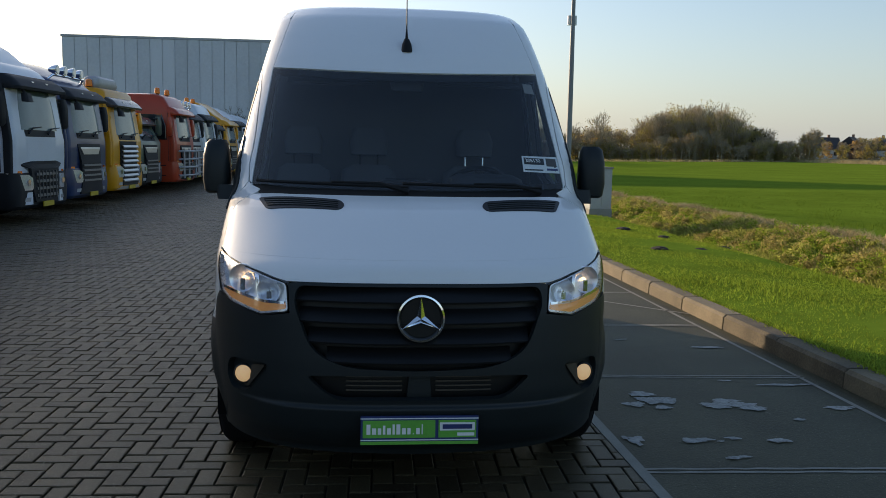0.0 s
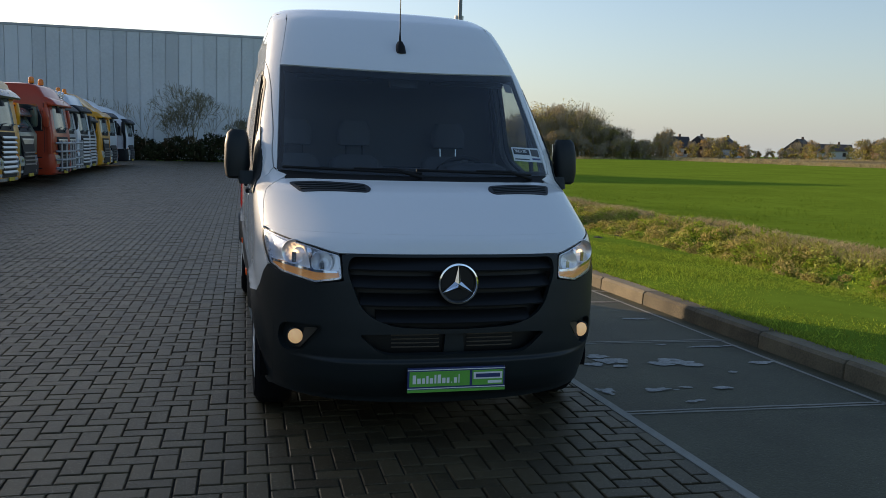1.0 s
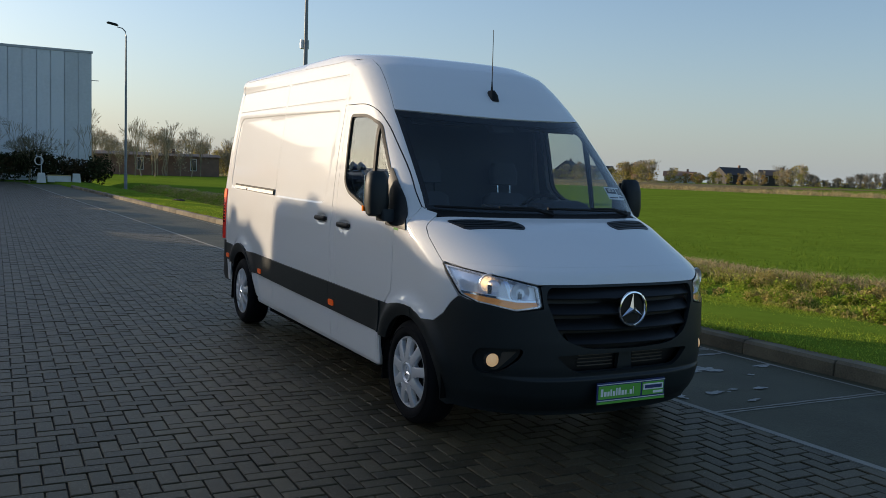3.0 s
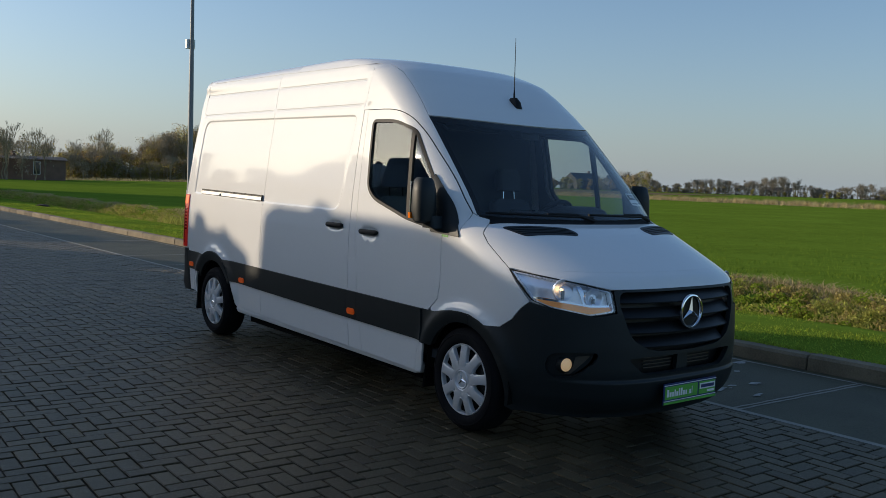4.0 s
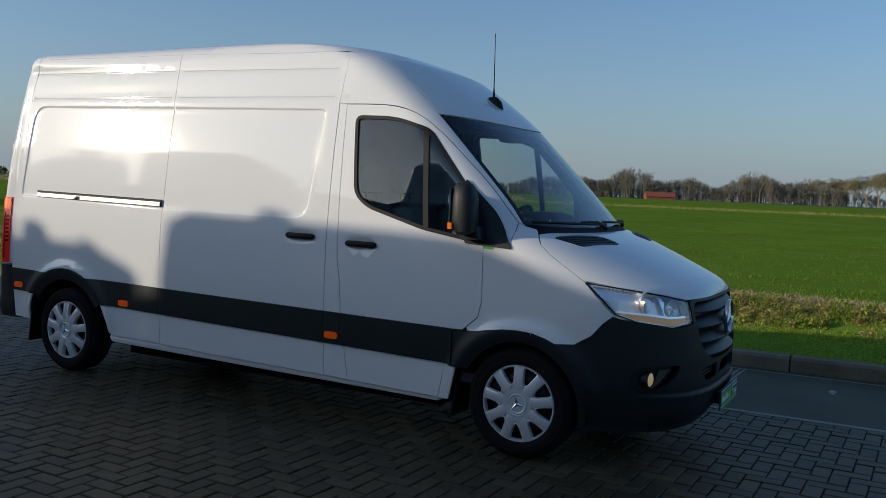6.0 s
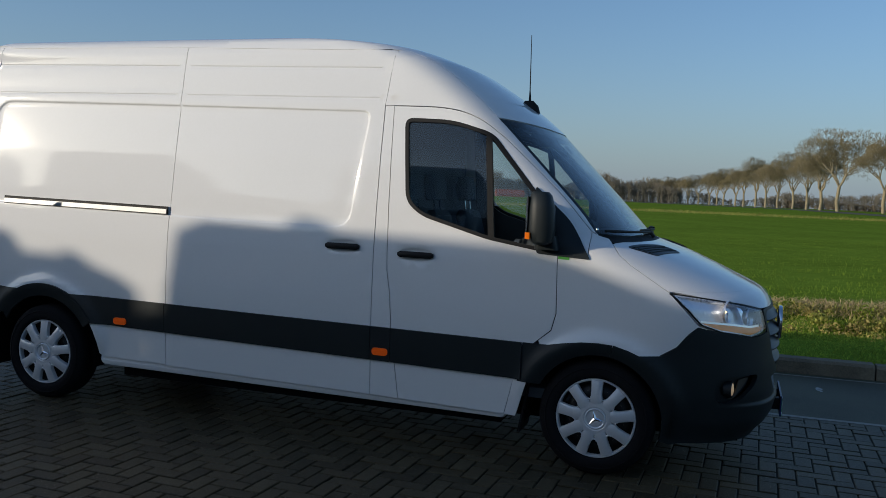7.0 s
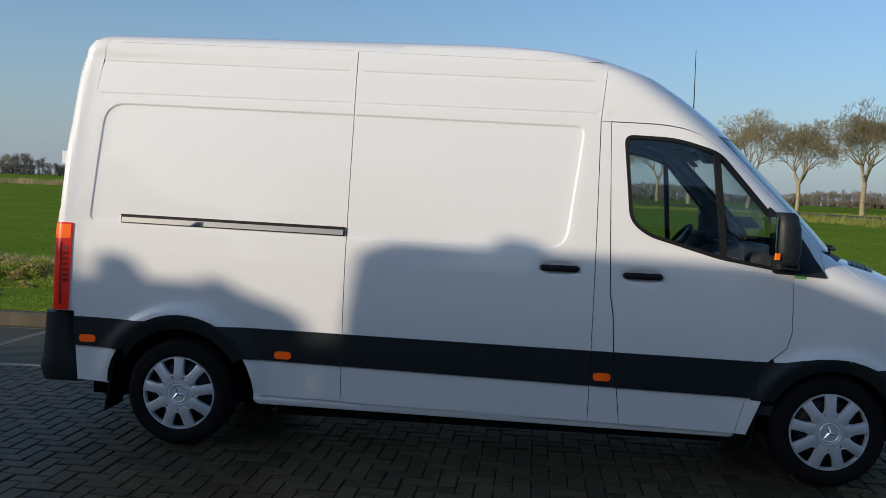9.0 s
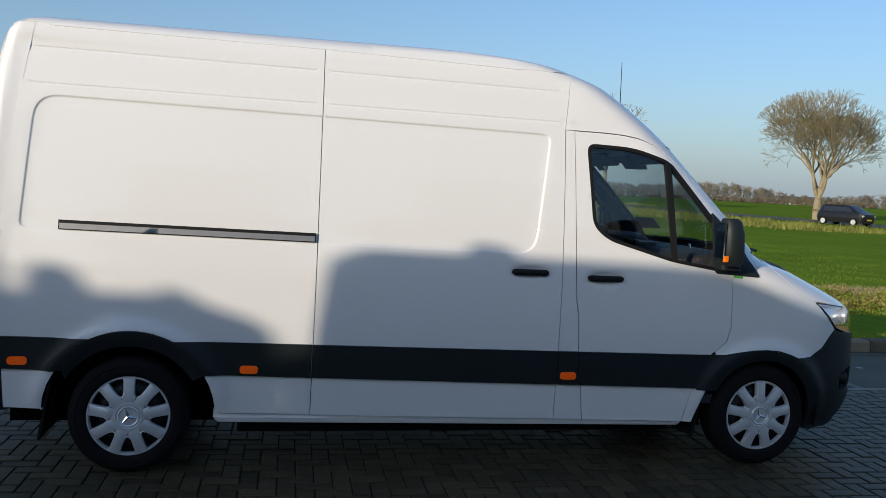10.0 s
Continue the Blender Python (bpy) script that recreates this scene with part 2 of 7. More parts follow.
def tube(bm, points, radii, sides=8, cap=True):
    """A tapered tube along points."""
    pts = [Vector(p) for p in points]
    if not hasattr(radii, "__len__"):
        radii = [radii] * len(pts)
    rings = []
    for i, p in enumerate(pts):
        d = (pts[min(i + 1, len(pts) - 1)] - pts[max(i - 1, 0)]).normalized()
        u = d.orthogonal().normalized() if abs(d.z) > 0.9 else d.cross(Vector((0, 0, 1))).normalized()
        v = d.cross(u)
        rings.append([bm.verts.new(p + radii[i] * (math.cos(2 * math.pi * k / sides) * u + math.sin(2 * math.pi * k / sides) * v)) for k in range(sides)])
    for a, b in zip(rings, rings[1:]):
        for k in range(sides):
            bm.faces.new((a[k], a[(k + 1) % sides], b[(k + 1) % sides], b[k]))
    if cap:
        bm.faces.new(rings[0][::-1])
        bm.faces.new(rings[-1])
    return bm


def loft(bm, rings, corner=5):
    """A skin over rounded rectangles: rings of (z, x0, x1, y0, y1, radius)."""
    loops = []
    for z, x0, x1, y0, y1, r in rings:
        loop = []
        for cx, cy, a0 in ((x1 - r, y1 - r, 0), (x0 + r, y1 - r, 90), (x0 + r, y0 + r, 180), (x1 - r, y0 + r, 270)):
            for k in range(corner + 1):
                a = radians(a0 + 90 * k / corner)
                loop.append(bm.verts.new((cx + r * math.cos(a), cy + r * math.sin(a), z)))
        loops.append(loop)
    n = len(loops[0])
    for a, b in zip(loops, loops[1:]):
        for k in range(n):
            bm.faces.new((a[k], a[(k + 1) % n], b[(k + 1) % n], b[k]))
    bm.faces.new(loops[0][::-1])
    bm.faces.new(loops[-1])
    return bm


def lathe(bm, profile, m, steps=40, cap=True):
    """A solid of revolution round x: profile of (x, radius)."""
    rings = [[bm.verts.new(m @ Vector((x, r * math.cos(2 * math.pi * k / steps), r * math.sin(2 * math.pi * k / steps)))) for k in range(steps)] for x, r in profile]
    for a, b in zip(rings, rings[1:]):
        for k in range(steps):
            bm.faces.new((a[k], a[(k + 1) % steps], b[(k + 1) % steps], b[k]))
    if cap:
        bm.faces.new(rings[0][::-1])
        bm.faces.new(rings[-1])
    return bm


# ---- ground ----
YARD_SKEW = 0.022


def kerb_x(y):
    return 3.14 - YARD_SKEW * y


def ground_z(x, y):
    """Height of the open ground: verge behind the kerb, ditch, field that rises slowly to a low dike."""
    u = x + YARD_SKEW * np.asarray(y)
    z = np.interp(u, [-1000, 3.2, 3.3, 4.6, 6.2, 7.0, 7.5, 8.9, 9.6, 14], [-0.08, -0.08, 0.10, 0.10, -0.02, -0.38, -0.45, -0.02, 0.04, 0.0])
    return z + 0.012 * np.clip(x - 25, 0, 110)


def sheet(us, vs, name, mat):
    gu, gv = np.meshgrid(us, vs)
    gx = gu - YARD_SKEW * np.clip(gv, -80, 120)
    wob = 0.05 * np.sin(gv * 0.9 + gu) * np.exp(-((gu - 7.5) / 2.0) ** 2)
    gz = ground_z(gu - YARD_SKEW * gv, gv) + wob
    n, k = gu.shape
    verts = np.stack([gx, gv, gz], -1).reshape(-1, 3)
    i = np.arange(n * k).reshape(n, k)
    faces = np.stack([i[:-1, :-1], i[:-1, 1:], i[1:, 1:], i[1:, :-1]], -1).reshape(-1, 4)
    return link_mesh(name, verts.tolist(), faces.tolist(), mat, smooth=True)


us = np.unique(np.concatenate([[-2500, -600, -150, -60, -20, 0, 3.2, 3.3], np.arange(3.6, 15, 0.35), np.arange(15, 60, 5), np.arange(60, 150, 12), [200, 400, 1000, 2500]]))
vs = np.unique(np.concatenate([[-2500, -800, -300, -120, -60], np.arange(-30, 80, 1.0), [90, 120, 160, 220, 300, 500, 1000, 2500]]))
tagged(sheet(us, vs, "ground", M["turf"]), "green meadow grass verge, ditch and wide flat field", "ground", kind="structure")


def yard_plane(name, x0, x1, y0, y1, z, mat, depth=0.06, **tags):
    """A level slab whose long sides follow the kerb."""
    bm = bmesh.new()
    ys = np.linspace(y0, y1, 12)
    tops = [[bm.verts.new((x - YARD_SKEW * y, y, zz)) for x in (x0, x1) for zz in (z,)] for y in ys]
    lows = [[bm.verts.new((x - YARD_SKEW * y, y, z - depth)) for x in (x0, x1)] for y in ys]
    for a, b, c, d in zip(tops, tops[1:], lows, lows[1:]):
        bm.faces.new((a[0], a[1], b[1], b[0]))
        bm.faces.new((c[0], d[0], d[1], c[1]))
        bm.faces.new((a[0], b[0], d[0], c[0]))
        bm.faces.new((a[1], c[1], d[1], b[1]))
    return tagged(part(name, bm, mat, None), kind="structure", **tags)


yard = yard_plane("pavement", -70, 1.13, -45, 66, -0.012, M["joint"], label="dark block-paved truck yard with herringbone pavers", category="pavement")
bay = yard_plane("parking_bay", 1.19, 3.02, -30, 60, -0.006, M["slab"], label="dark worn asphalt parking strip with pale joints", category="pavement")
edge = yard_plane("edge_strip", 1.13, 1.19, -30, 60, 0.002, M["pale"], label="pale concrete edging strip beside the pavers", category="trim")
gutter = yard_plane("gutter", 3.02, 3.14, -30, 60, -0.016, M["slab"], label="dark gutter at the foot of the kerb", category="trim")


# ---- van: one smooth body shape, cut into panels ----
def table(pts, blur=0.03):
    """A smoothed curve through (z, value) pairs."""
    zz = np.linspace(0.0, 2.8, 1401)
    v = np.interp(zz, [a for a, b in pts], [b for a, b in pts])
    k = max(1, int(blur / 0.002))
    ker = np.hanning(2 * k + 3)
    v = np.convolve(np.pad(v, k + 1, mode="edge"), ker / ker.sum(), "valid")
    return lambda z: np.interp(z, zz, v)


nose = table([(0.0, .16), (.25, .10), (.35, .04), (.5, 0), (.65, 0), (.86, .015), (1.0, .045), (1.05, .10), (1.12, .25), (1.2, .43), (1.28, .62), (1.345, .83), (1.36, .86), (1.6, 1.09), (1.85, 1.335), (2.05, 1.53), (2.15, 1.65), (2.3, 1.86), (2.42, 2.05), (2.525, 2.33), (2.57, 2.62), (2.598, 3.0), (2.612, 3.4), (2.626, 4.2)], .025)
width = table([(0, .95), (.3, .965), (.62, .985), (.9, .995), (1.2, .99), (1.5, .965), (1.8, .93), (2.1, .885), (2.3, .857), (2.47, .826), (2.545, .785), (2.58, .71), (2.604, .58), (2.618, .40), (2.628, .22), (2.636, 0.0)], .02)
span = table([(0, .85), (1.0, .85), (1.2, .7), (1.36, .5), (1.5, .42), (2.1, .40), (2.4, .42), (2.6, .5)], .05)
power = table([(0, 2.4), (1.3, 2.4), (1.5, 2.3), (2.1, 2.3), (2.4, 2.8)], .05)
tail = table([(0, 5.9), (.8, 5.9), (1.36, 5.885), (1.8, 5.86), (2.3, 5.81), (2.5, 5.77), (2.58, 5.70), (2.636, 5.50)], .05)


def half(y, z):
    """Half of the van's width at y and z."""
    p = power(z)
    a = np.clip((y - nose(z)) / span(z), 0, 1)
    b = np.clip((tail(z) - y) / .15, 0, 1)
    return width(z) * (1 - (1 - a) ** p) ** (1 / p) * (1 - (1 - b) ** 3) ** (1 / 3)


def front_y(x, z):
    p = power(z)
    r = np.clip(np.abs(x) / width(z), 0, 1)
    flat = .045 * np.clip(1 - (np.asarray(x) / .66) ** 2, 0, 1) ** 1.5 * step01((1.09 - np.asarray(z)) / .10)
    return nose(z) + span(z) * (1 - (1 - r ** p) ** (1 / p)) + flat


def back_y(x, z):
    r = np.clip(np.abs(x) / width(z), 0, 1)
    return tail(z) - .15 * (1 - (1 - r ** 3) ** (1 / 3))


def top_z(x, y, lo, hi):
    x, y = np.broadcast_arrays(np.abs(np.asarray(x, float)), np.asarray(y, float))
    a, b = np.full(x.shape, lo), np.full(x.shape, hi)
    for _ in range(34):
        m = (a + b) / 2
        inn = half(y, m) > x
        a, b = np.where(inn, m, a), np.where(inn, b, m)
    return a


def step01(t):
    t = np.clip(t, 0, 1)
    return t * t * (3 - 2 * t)


def rounded(points, radius=0.05, n=5):
    """A closed polyline with rounded corners; radius: one for all or one a corner."""
    pts = [np.array(p[:2], float) for p in points]
    rs = [p[2] if len(p) > 2 else radius for p in points]
    out = []
    for i, p in enumerate(pts):
        a, b = pts[i - 1] - p, pts[(i + 1) % len(pts)] - p
        la, lb = np.linalg.norm(a), np.linalg.norm(b)
        r = min(rs[i], la * .48, lb * .48)
        s, e = p + a / la * r, p + b / lb * r
        for k in range(n + 1):
            t = k / n
            out.append((1 - t) ** 2 * s + 2 * t * (1 - t) * p + t * t * e)
    return np.array(out)


def inside(poly, pts):
    x, y = pts[:, 0], pts[:, 1]
    res = np.zeros(len(pts), bool)
    for (x0, y0), (x1, y1) in zip(poly, np.roll(poly, -1, 0)):
        hit = (y0 > y) != (y1 > y)
        if y0 != y1:
            res ^= hit & (x < (x1 - x0) * (y - y0) / (y1 - y0) + x0)
    return res


def edge_distance(poly, pts):
    best = np.full(len(pts), 9.0)
    for a, b in zip(poly, np.roll(poly, -1, 0)):
        d = b - a
        t = np.clip(((pts - a) @ d) / max(1e-12, d @ d), 0, 1)
        best = np.minimum(best, np.linalg.norm(pts - a - t[:, None] * d, axis=1))
    return best


def shrink(poly, by):
    """The polygon with its edges moved inwards."""
    area = np.sum(poly[:, 0] * np.roll(poly[:, 1], -1) - poly[:, 1] * np.roll(poly[:, 0], -1))
    prev, nxt = np.roll(poly, 1, 0), np.roll(poly, -1, 0)
    d0, d1 = poly - prev, nxt - poly
    d0 /= np.maximum(1e-9, np.linalg.norm(d0, axis=1))[:, None]
    d1 /= np.maximum(1e-9, np.linalg.norm(d1, axis=1))[:, None]
    n = np.stack([-(d0 + d1)[:, 1], (d0 + d1)[:, 0]], 1) * (1 if area > 0 else -1)
    n /= np.maximum(0.5, np.linalg.norm(n, axis=1))[:, None]
    return poly + n * by


def dense(poly, step):
    out = []
    for a, b in zip(poly, np.roll(poly, -1, 0)):
        k = max(1, int(np.ceil(np.linalg.norm(b - a) / step)))
        out += [a + (b - a) * i / k for i in range(k)]
    out = np.array(out)
    keep = np.linalg.norm(out - np.roll(out, 1, 0), axis=1) > 1e-4
    return out[keep]


RECESS = rounded([(2.53, 2.09, .07), (2.62, 1.34, .12), (3.96, 1.35), (5.60, 1.385, .05), (5.545, 2.14, .14), (3.96, 2.115)], .01)

CUPS = ((2.165, 1.207), (2.655, 1.232))


def recess_depth(y, z):
    pts = np.stack([np.ravel(y), np.ravel(z)], 1)
    d = np.where(inside(RECESS, pts), edge_distance(RECESS, pts), 0)
    out = (0.010 * step01(d / 0.018)).reshape(np.shape(y))
    for cy, cz in CUPS:
        r2 = ((y - cy) / .128) ** 2 + ((z - cz) / .040) ** 2
        out = out + .017 * np.clip(1 - r2, 0, 1) ** .85
    return out


def crease(y, z):
    lower = 2.178 + 0.010 * (y - 3.9)
    upper = 2.375 + 0.014 * (y - 3.9)
    on = step01((y - 2.3) / 0.2)
    return on * (0.005 * np.exp(-((z - lower) / .006) ** 2) + 0.005 * np.exp(-((z - upper) / .006) ** 2) + .004 * step01((z - lower) / .03))


def flare(y, z):
    """The swelling of the body over the wheels."""
    out = 0
    for cy, r in ((1.03, .445), (4.984, .50)):
        d = np.hypot(y - cy, z - .33) - r
        out = out + 0.030 * np.exp(-(d / np.where(d > 0, .055, .085)) ** 2) * step01((z - .28) / .25)
    return out


def on_side(sign, lift=0.0, plain=False):
    def f(y, z):
        w = half(y, z) + lift + flare(y, z) - .0045 * np.clip(y - 3.0, 0, 3) ** 2 * step01((2.52 - z) / .1) * step01((5.6 - y) / .3 + 1)
        if not plain:
            w = w - recess_depth(y, z) - crease(y, z)
        return np.stack([sign * w, y, z], -1)
    return f


def on_front(lift=0.0, lip=False):
    def f(x, z):
        y = front_y(x, z) - lift
        if lip:
            y = y - 0.028 * step01((0.47 - z) / 0.03) * step01((z - 0.22) / 0.08) * step01((.93 - np.abs(x)) / .35)
        return np.stack([x, y, z], -1)
    return f


def on_top(lo, hi, lift=0.0):
    return lambda x, y: np.stack([x, y, top_z(x, y, lo, hi) + lift], -1)


def on_back(lift=0.0):
    return lambda x, z: np.stack([x, back_y(x, z) + lift, z], -1)


def panel(name, loop, mapf, mat, parent, holes=(), marks=(), step=.05, thick=.016, inset=.003, label=""):
    """A curved sheet with thickness: a flat outline (with holes) laid on the body by mapf. marks: extra points that the mesh follows."""
    loop = shrink(np.array(loop, float), inset) if inset else np.array(loop, float)
    loops = [dense(loop, step)] + [dense(np.array(h, float), step) for h in holes]
    lo, hi = loops[0].min(0), loops[0].max(0)
    g = np.stack(np.meshgrid(np.arange(lo[0] + step / 2, hi[0], step), np.arange(lo[1] + step / 2, hi[1], step)), -1).reshape(-1, 2)
    for m in marks:
        m = np.array(m, float)
        near = np.min(np.linalg.norm(g[:, None] - m[None], axis=2), axis=1)
        g = g[near > step * .55]

    def within(p):
        r = inside(loops[0], p)
        for h in loops[1:]:
            r &= ~inside(h, p)
        return r
    ok = within(g)
    for lp in loops:
        ok &= edge_distance(lp, g) > step * .3
    g = g[ok]
    pts, edges, at = [], [], 0
    for lp in loops:
        pts.append(lp)
        edges += [(at + i, at + (i + 1) % len(lp)) for i in range(len(lp))]
        at += len(lp)
    for m in marks:
        m = np.array(m, float)
        ok = within(m)
        for lp in loops:
            ok &= edge_distance(lp, m) > .004
        ids = np.cumsum(ok) - 1 + at
        edges += [(int(ids[i]), int(ids[i + 1])) for i in range(len(m) - 1) if ok[i] and ok[i + 1]]
        pts.append(m[ok])
        at += int(ok.sum())
    pts = np.concatenate(pts + [g])
    from mathutils.geometry import delaunay_2d_cdt
    v2, _, tris, *_ = delaunay_2d_cdt([Vector(p) for p in pts], edges, [], 0, 1e-6)
    v2 = np.array([tuple(v) for v in v2])
    tris = np.array([tuple(t) for t in tris if len(t) == 3])
    tris = tris[within(v2[tris].mean(1))]
    P = mapf(v2[:, 0], v2[:, 1])
    e = 2e-3
    du = mapf(v2[:, 0] + e, v2[:, 1]) - mapf(v2[:, 0] - e, v2[:, 1])
    dv = mapf(v2[:, 0], v2[:, 1] + e) - mapf(v2[:, 0], v2[:, 1] - e)
    N = np.cross(du, dv)
    N /= np.maximum(1e-9, np.linalg.norm(N, axis=1))[:, None]
    centre = np.stack([0 * P[:, 0], np.clip(P[:, 1], 1.0, 5.2), 0 * P[:, 0] + 1.0], 1)
    N *= np.sign(np.sum(N * (P - centre), 1))[:, None]
    t3 = P[tris]
    flip = np.sum(np.cross(t3[:, 1] - t3[:, 0], t3[:, 2] - t3[:, 0]) * N[tris].mean(1), 1) < 0
    tris[flip] = tris[flip][:, ::-1]
    n = len(P)
    Q = P - N * thick
    count = {}
    for a, b, c in tris.tolist():
        for u, v in ((a, b), (b, c), (c, a)):
            count[(u, v)] = 1
    rim = [(u, v) for u, v in count if (v, u) not in count]
    verts = np.concatenate([P, Q]).tolist()
    faces = tris.tolist() + (tris[:, ::-1] + n).tolist()
    normals = np.concatenate([N, -N]).tolist()
    # the rim gets vertices of its own, so that the face keeps its smooth shading
    for u, v in rim:
        k = len(verts)
        w = np.cross(P[v] - P[u], N[u])
        w = w / max(1e-9, np.linalg.norm(w))
        verts += [P[u].tolist(), P[v].tolist(), Q[v].tolist(), Q[u].tolist()]
        normals += [w.tolist()] * 4
        faces.append((k + 3, k + 2, k + 1, k))
    me = bpy.data.meshes.new(name)
    me.from_pydata(verts, [], faces)
    me.materials.append(mat)
    me.shade_smooth()
    me.normals_split_custom_set_from_vertices(normals)
    ob = new(name, me)
    ob.parent = parent
    if label:
        ob["label"] = label
    return ob


def mirror_x(loop):
    return np.array(loop) * np.array([-1, 1])


def arc(cy, cz, r, a0, a1, n=18):
    return [(cy + r * math.cos(radians(a0 + (a1 - a0) * i / n)), cz + r * math.sin(radians(a0 + (a1 - a0) * i / n))) for i in range(n + 1)]


van = empty("van", label="white panel van with dark grey bumper and side trim", category="van")
AXLE_F, AXLE_R, HUB_Z = 1.03, 4.984, 0.333
SEAM = [(0.80 - 0.085 * (z - 2.06) / 0.42, z) for z in np.linspace(2.06, 2.48, 12)]


def smooth_line(pts, n=6):
    """A curve that passes smoothly through all the points."""
    P = [np.array(pts[0])] + [np.array(p) for p in pts] + [np.array(pts[-1])]
    out = []
    for a, b, c, d in zip(P, P[1:], P[2:], P[3:]):
        for k in range(n):
            t = k / n
            out.append(tuple(.5 * (2 * b + (c - a) * t + (2 * a - 5 * b + 4 * c - d) * t * t + (3 * b - a - 3 * c + d) * t ** 3)))
    return out + [tuple(pts[-1])]


DOOR_TOP = smooth_line([(1.12, 1.40), (1.30, 1.60), (1.53, 1.815), (1.70, 1.96), (1.86, 2.060), (2.06, 2.108), (2.385, 2.118)])


def build_side(s):
    right = s < 0
    # rear quarter panel with the wheel arch cut out
    quarter = [(3.96, .34), (4.475, .345)] + [(y, z) for y, z in arc(AXLE_R, HUB_Z, .475, 176, 4) if z > .36][::1] + [(5.435, .37), (5.66, .375), (5.68, .82), (5.68, 1.38), (5.668, 1.60), (5.65, 1.85), (5.622, 2.15), (5.585, 2.40), (5.56, 2.535), (3.945, 2.515)]
    edge_marks = [np.concatenate([l, l[:1]]) for l in (dense(RECESS, .02), dense(shrink(RECESS, .018), .02), dense(shrink(RECESS, .009), .02))]
    line_marks = [np.stack([np.arange(2.5, 5.6, .05), b + k * (np.arange(2.5, 5.6, .05) - 3.9) + o], 1) for b, k in ((2.178, .010), (2.375, .014)) for o in (-.011, -.005, 0, .005, .011)]
    side = on_side(s)
    rings = [[np.array([(cy + .128 * k * math.cos(t), cz + .040 * k * math.sin(t)) for t in np.linspace(0, 2 * math.pi, 25)]) for k in (1.01, .985, .95, .88, .75, .5, .25)] for cy, cz in CUPS]
    if right:
        rail = [(3.965, 1.366), (5.385, 1.386), (5.385, 1.440), (3.965, 1.420)]
        q = panel("rear_quarter_panel", quarter, side, M["paint"], van, marks=edge_marks + line_marks, step=.04)
        # raised black plate stands for the shade in the rail's recess
        panel("slide_rail_channel", rail, on_side(s, .005, True), M["seal"], q, thick=.006, inset=0, label="black strip for the shade in the sliding door rail recess")
        panel("slide_rail", [(3.972, 1.371), (5.378, 1.391), (5.378, 1.422), (3.972, 1.402)], on_side(s, .011, True), M["alu"], q, thick=.008, inset=0, label="bright metal sliding door rail")
        slide = [(2.445, .31), (3.96, .335), (3.945, 2.515), (2.410, 2.475), (2.445, 2.12)]
        d = panel("sliding_door", slide, side, M["paint"], van, marks=edge_marks + line_marks + rings[1], step=.04)
        panel("b_pillar", [(2.255, .305), (2.445, .31), (2.445, 2.12), (2.385, 2.12), (2.365, 1.5), (2.35, 1.10), (2.325, .96), (2.31, .74)], on_side(s, -.001), M["paint"], van)
    else:
        q = panel("side_panel", [(2.255, .305)] + quarter[:-1] + [(2.410, 2.475), (2.385, 2.12), (2.365, 1.5), (2.35, 1.1), (2.31, .74)], side, M["paint"], van, step=.08)
        d = q
    panel("rear_corner", [(5.68, .82), (5.68, 1.38), (5.668, 1.60), (5.65, 1.85), (5.622, 2.15), (5.585, 2.40), (5.56, 2.53)] + [(float(tail(z)) - .054, z) for z in np.linspace(2.53, .82, 14)], on_side(s, -.0025, True), M["paint"], van, step=.04, inset=-.004)
    # tail lamp
    lamp = panel("tail_lamp", rounded([(5.705, .82), (5.69, 1.375), (5.818, 1.375), (5.848, .82)], .012), on_side(s, .006, True), M["red"], van, step=.02, label="tall red and amber tail lamp")
    panel("amber_field", rounded([(5.700, 1.27), (5.698, 1.365), (5.812, 1.365), (5.818, 1.27)], .012), on_side(s, .0085, True), M["tail_amber"], lamp, step=.02, thick=.003, label="amber upper field")
    for k in range(7):
        z = 1.00 + .034 * k
        panel("lamp_rib", [(5.712, z), (5.745, z), (5.745, z + .02), (5.712, z + .02)], on_side(s, .0095, True), M["red_dark"], lamp, step=.03, thick=.004, inset=0)
    panel("lamp_edge", [(5.752, .86), (5.752, 1.25), (5.762, 1.25), (5.764, .86)], on_side(s, .0085, True), M["red_dark"], lamp, step=.03, thick=.003, inset=0)
    # front door with window opening
    win = rounded([(2.305, 2.045, .06), (1.99, 2.035, .10), (1.735, 1.96, .06), (1.425, 1.60, .02), (1.36, 1.50, .03), (1.40, 1.275, .02), (1.72, 1.325, .05), (2.15, 1.445, .10), (2.255, 1.53, .08)], .05)
    door = [(2.385, 2.118), (2.365, 1.5), (2.35, 1.10), (2.325, .96), (2.31, .74), (2.255, .305), (1.575, .29), (1.525, .50), (1.45, .70), (1.385, .755), (1.31, .82), (1.285, .92), (1.295, 1.27), (1.12, 1.27)] + DOOR_TOP[:-1]
    dr = panel("front_door", door, on_side(s), M["paint"], van, holes=[win], marks=rings[0], step=.04)
    frame_in = shrink(win, .022)
    panel("window_seal", win, on_side(s, .003), M["seal"], dr, holes=[frame_in], step=.03, thick=.03, inset=0)
    panel("window_bar", [(1.777, 1.952), (1.739, 1.940), (1.680, 1.326), (1.718, 1.338)], on_side(s, .002), M["seal"], dr, step=.04, thick=.02, inset=0)
    pane = panel("window_pane", frame_in, on_side(s, -.008), M["side_pane"], dr, step=.06, thick=.004, inset=0)
    pane.visible_shadow = False
    panel("door_lining", door, on_side(s, -.06, True), M["lining"], dr, holes=[win], step=.08, thick=.01, inset=.01)
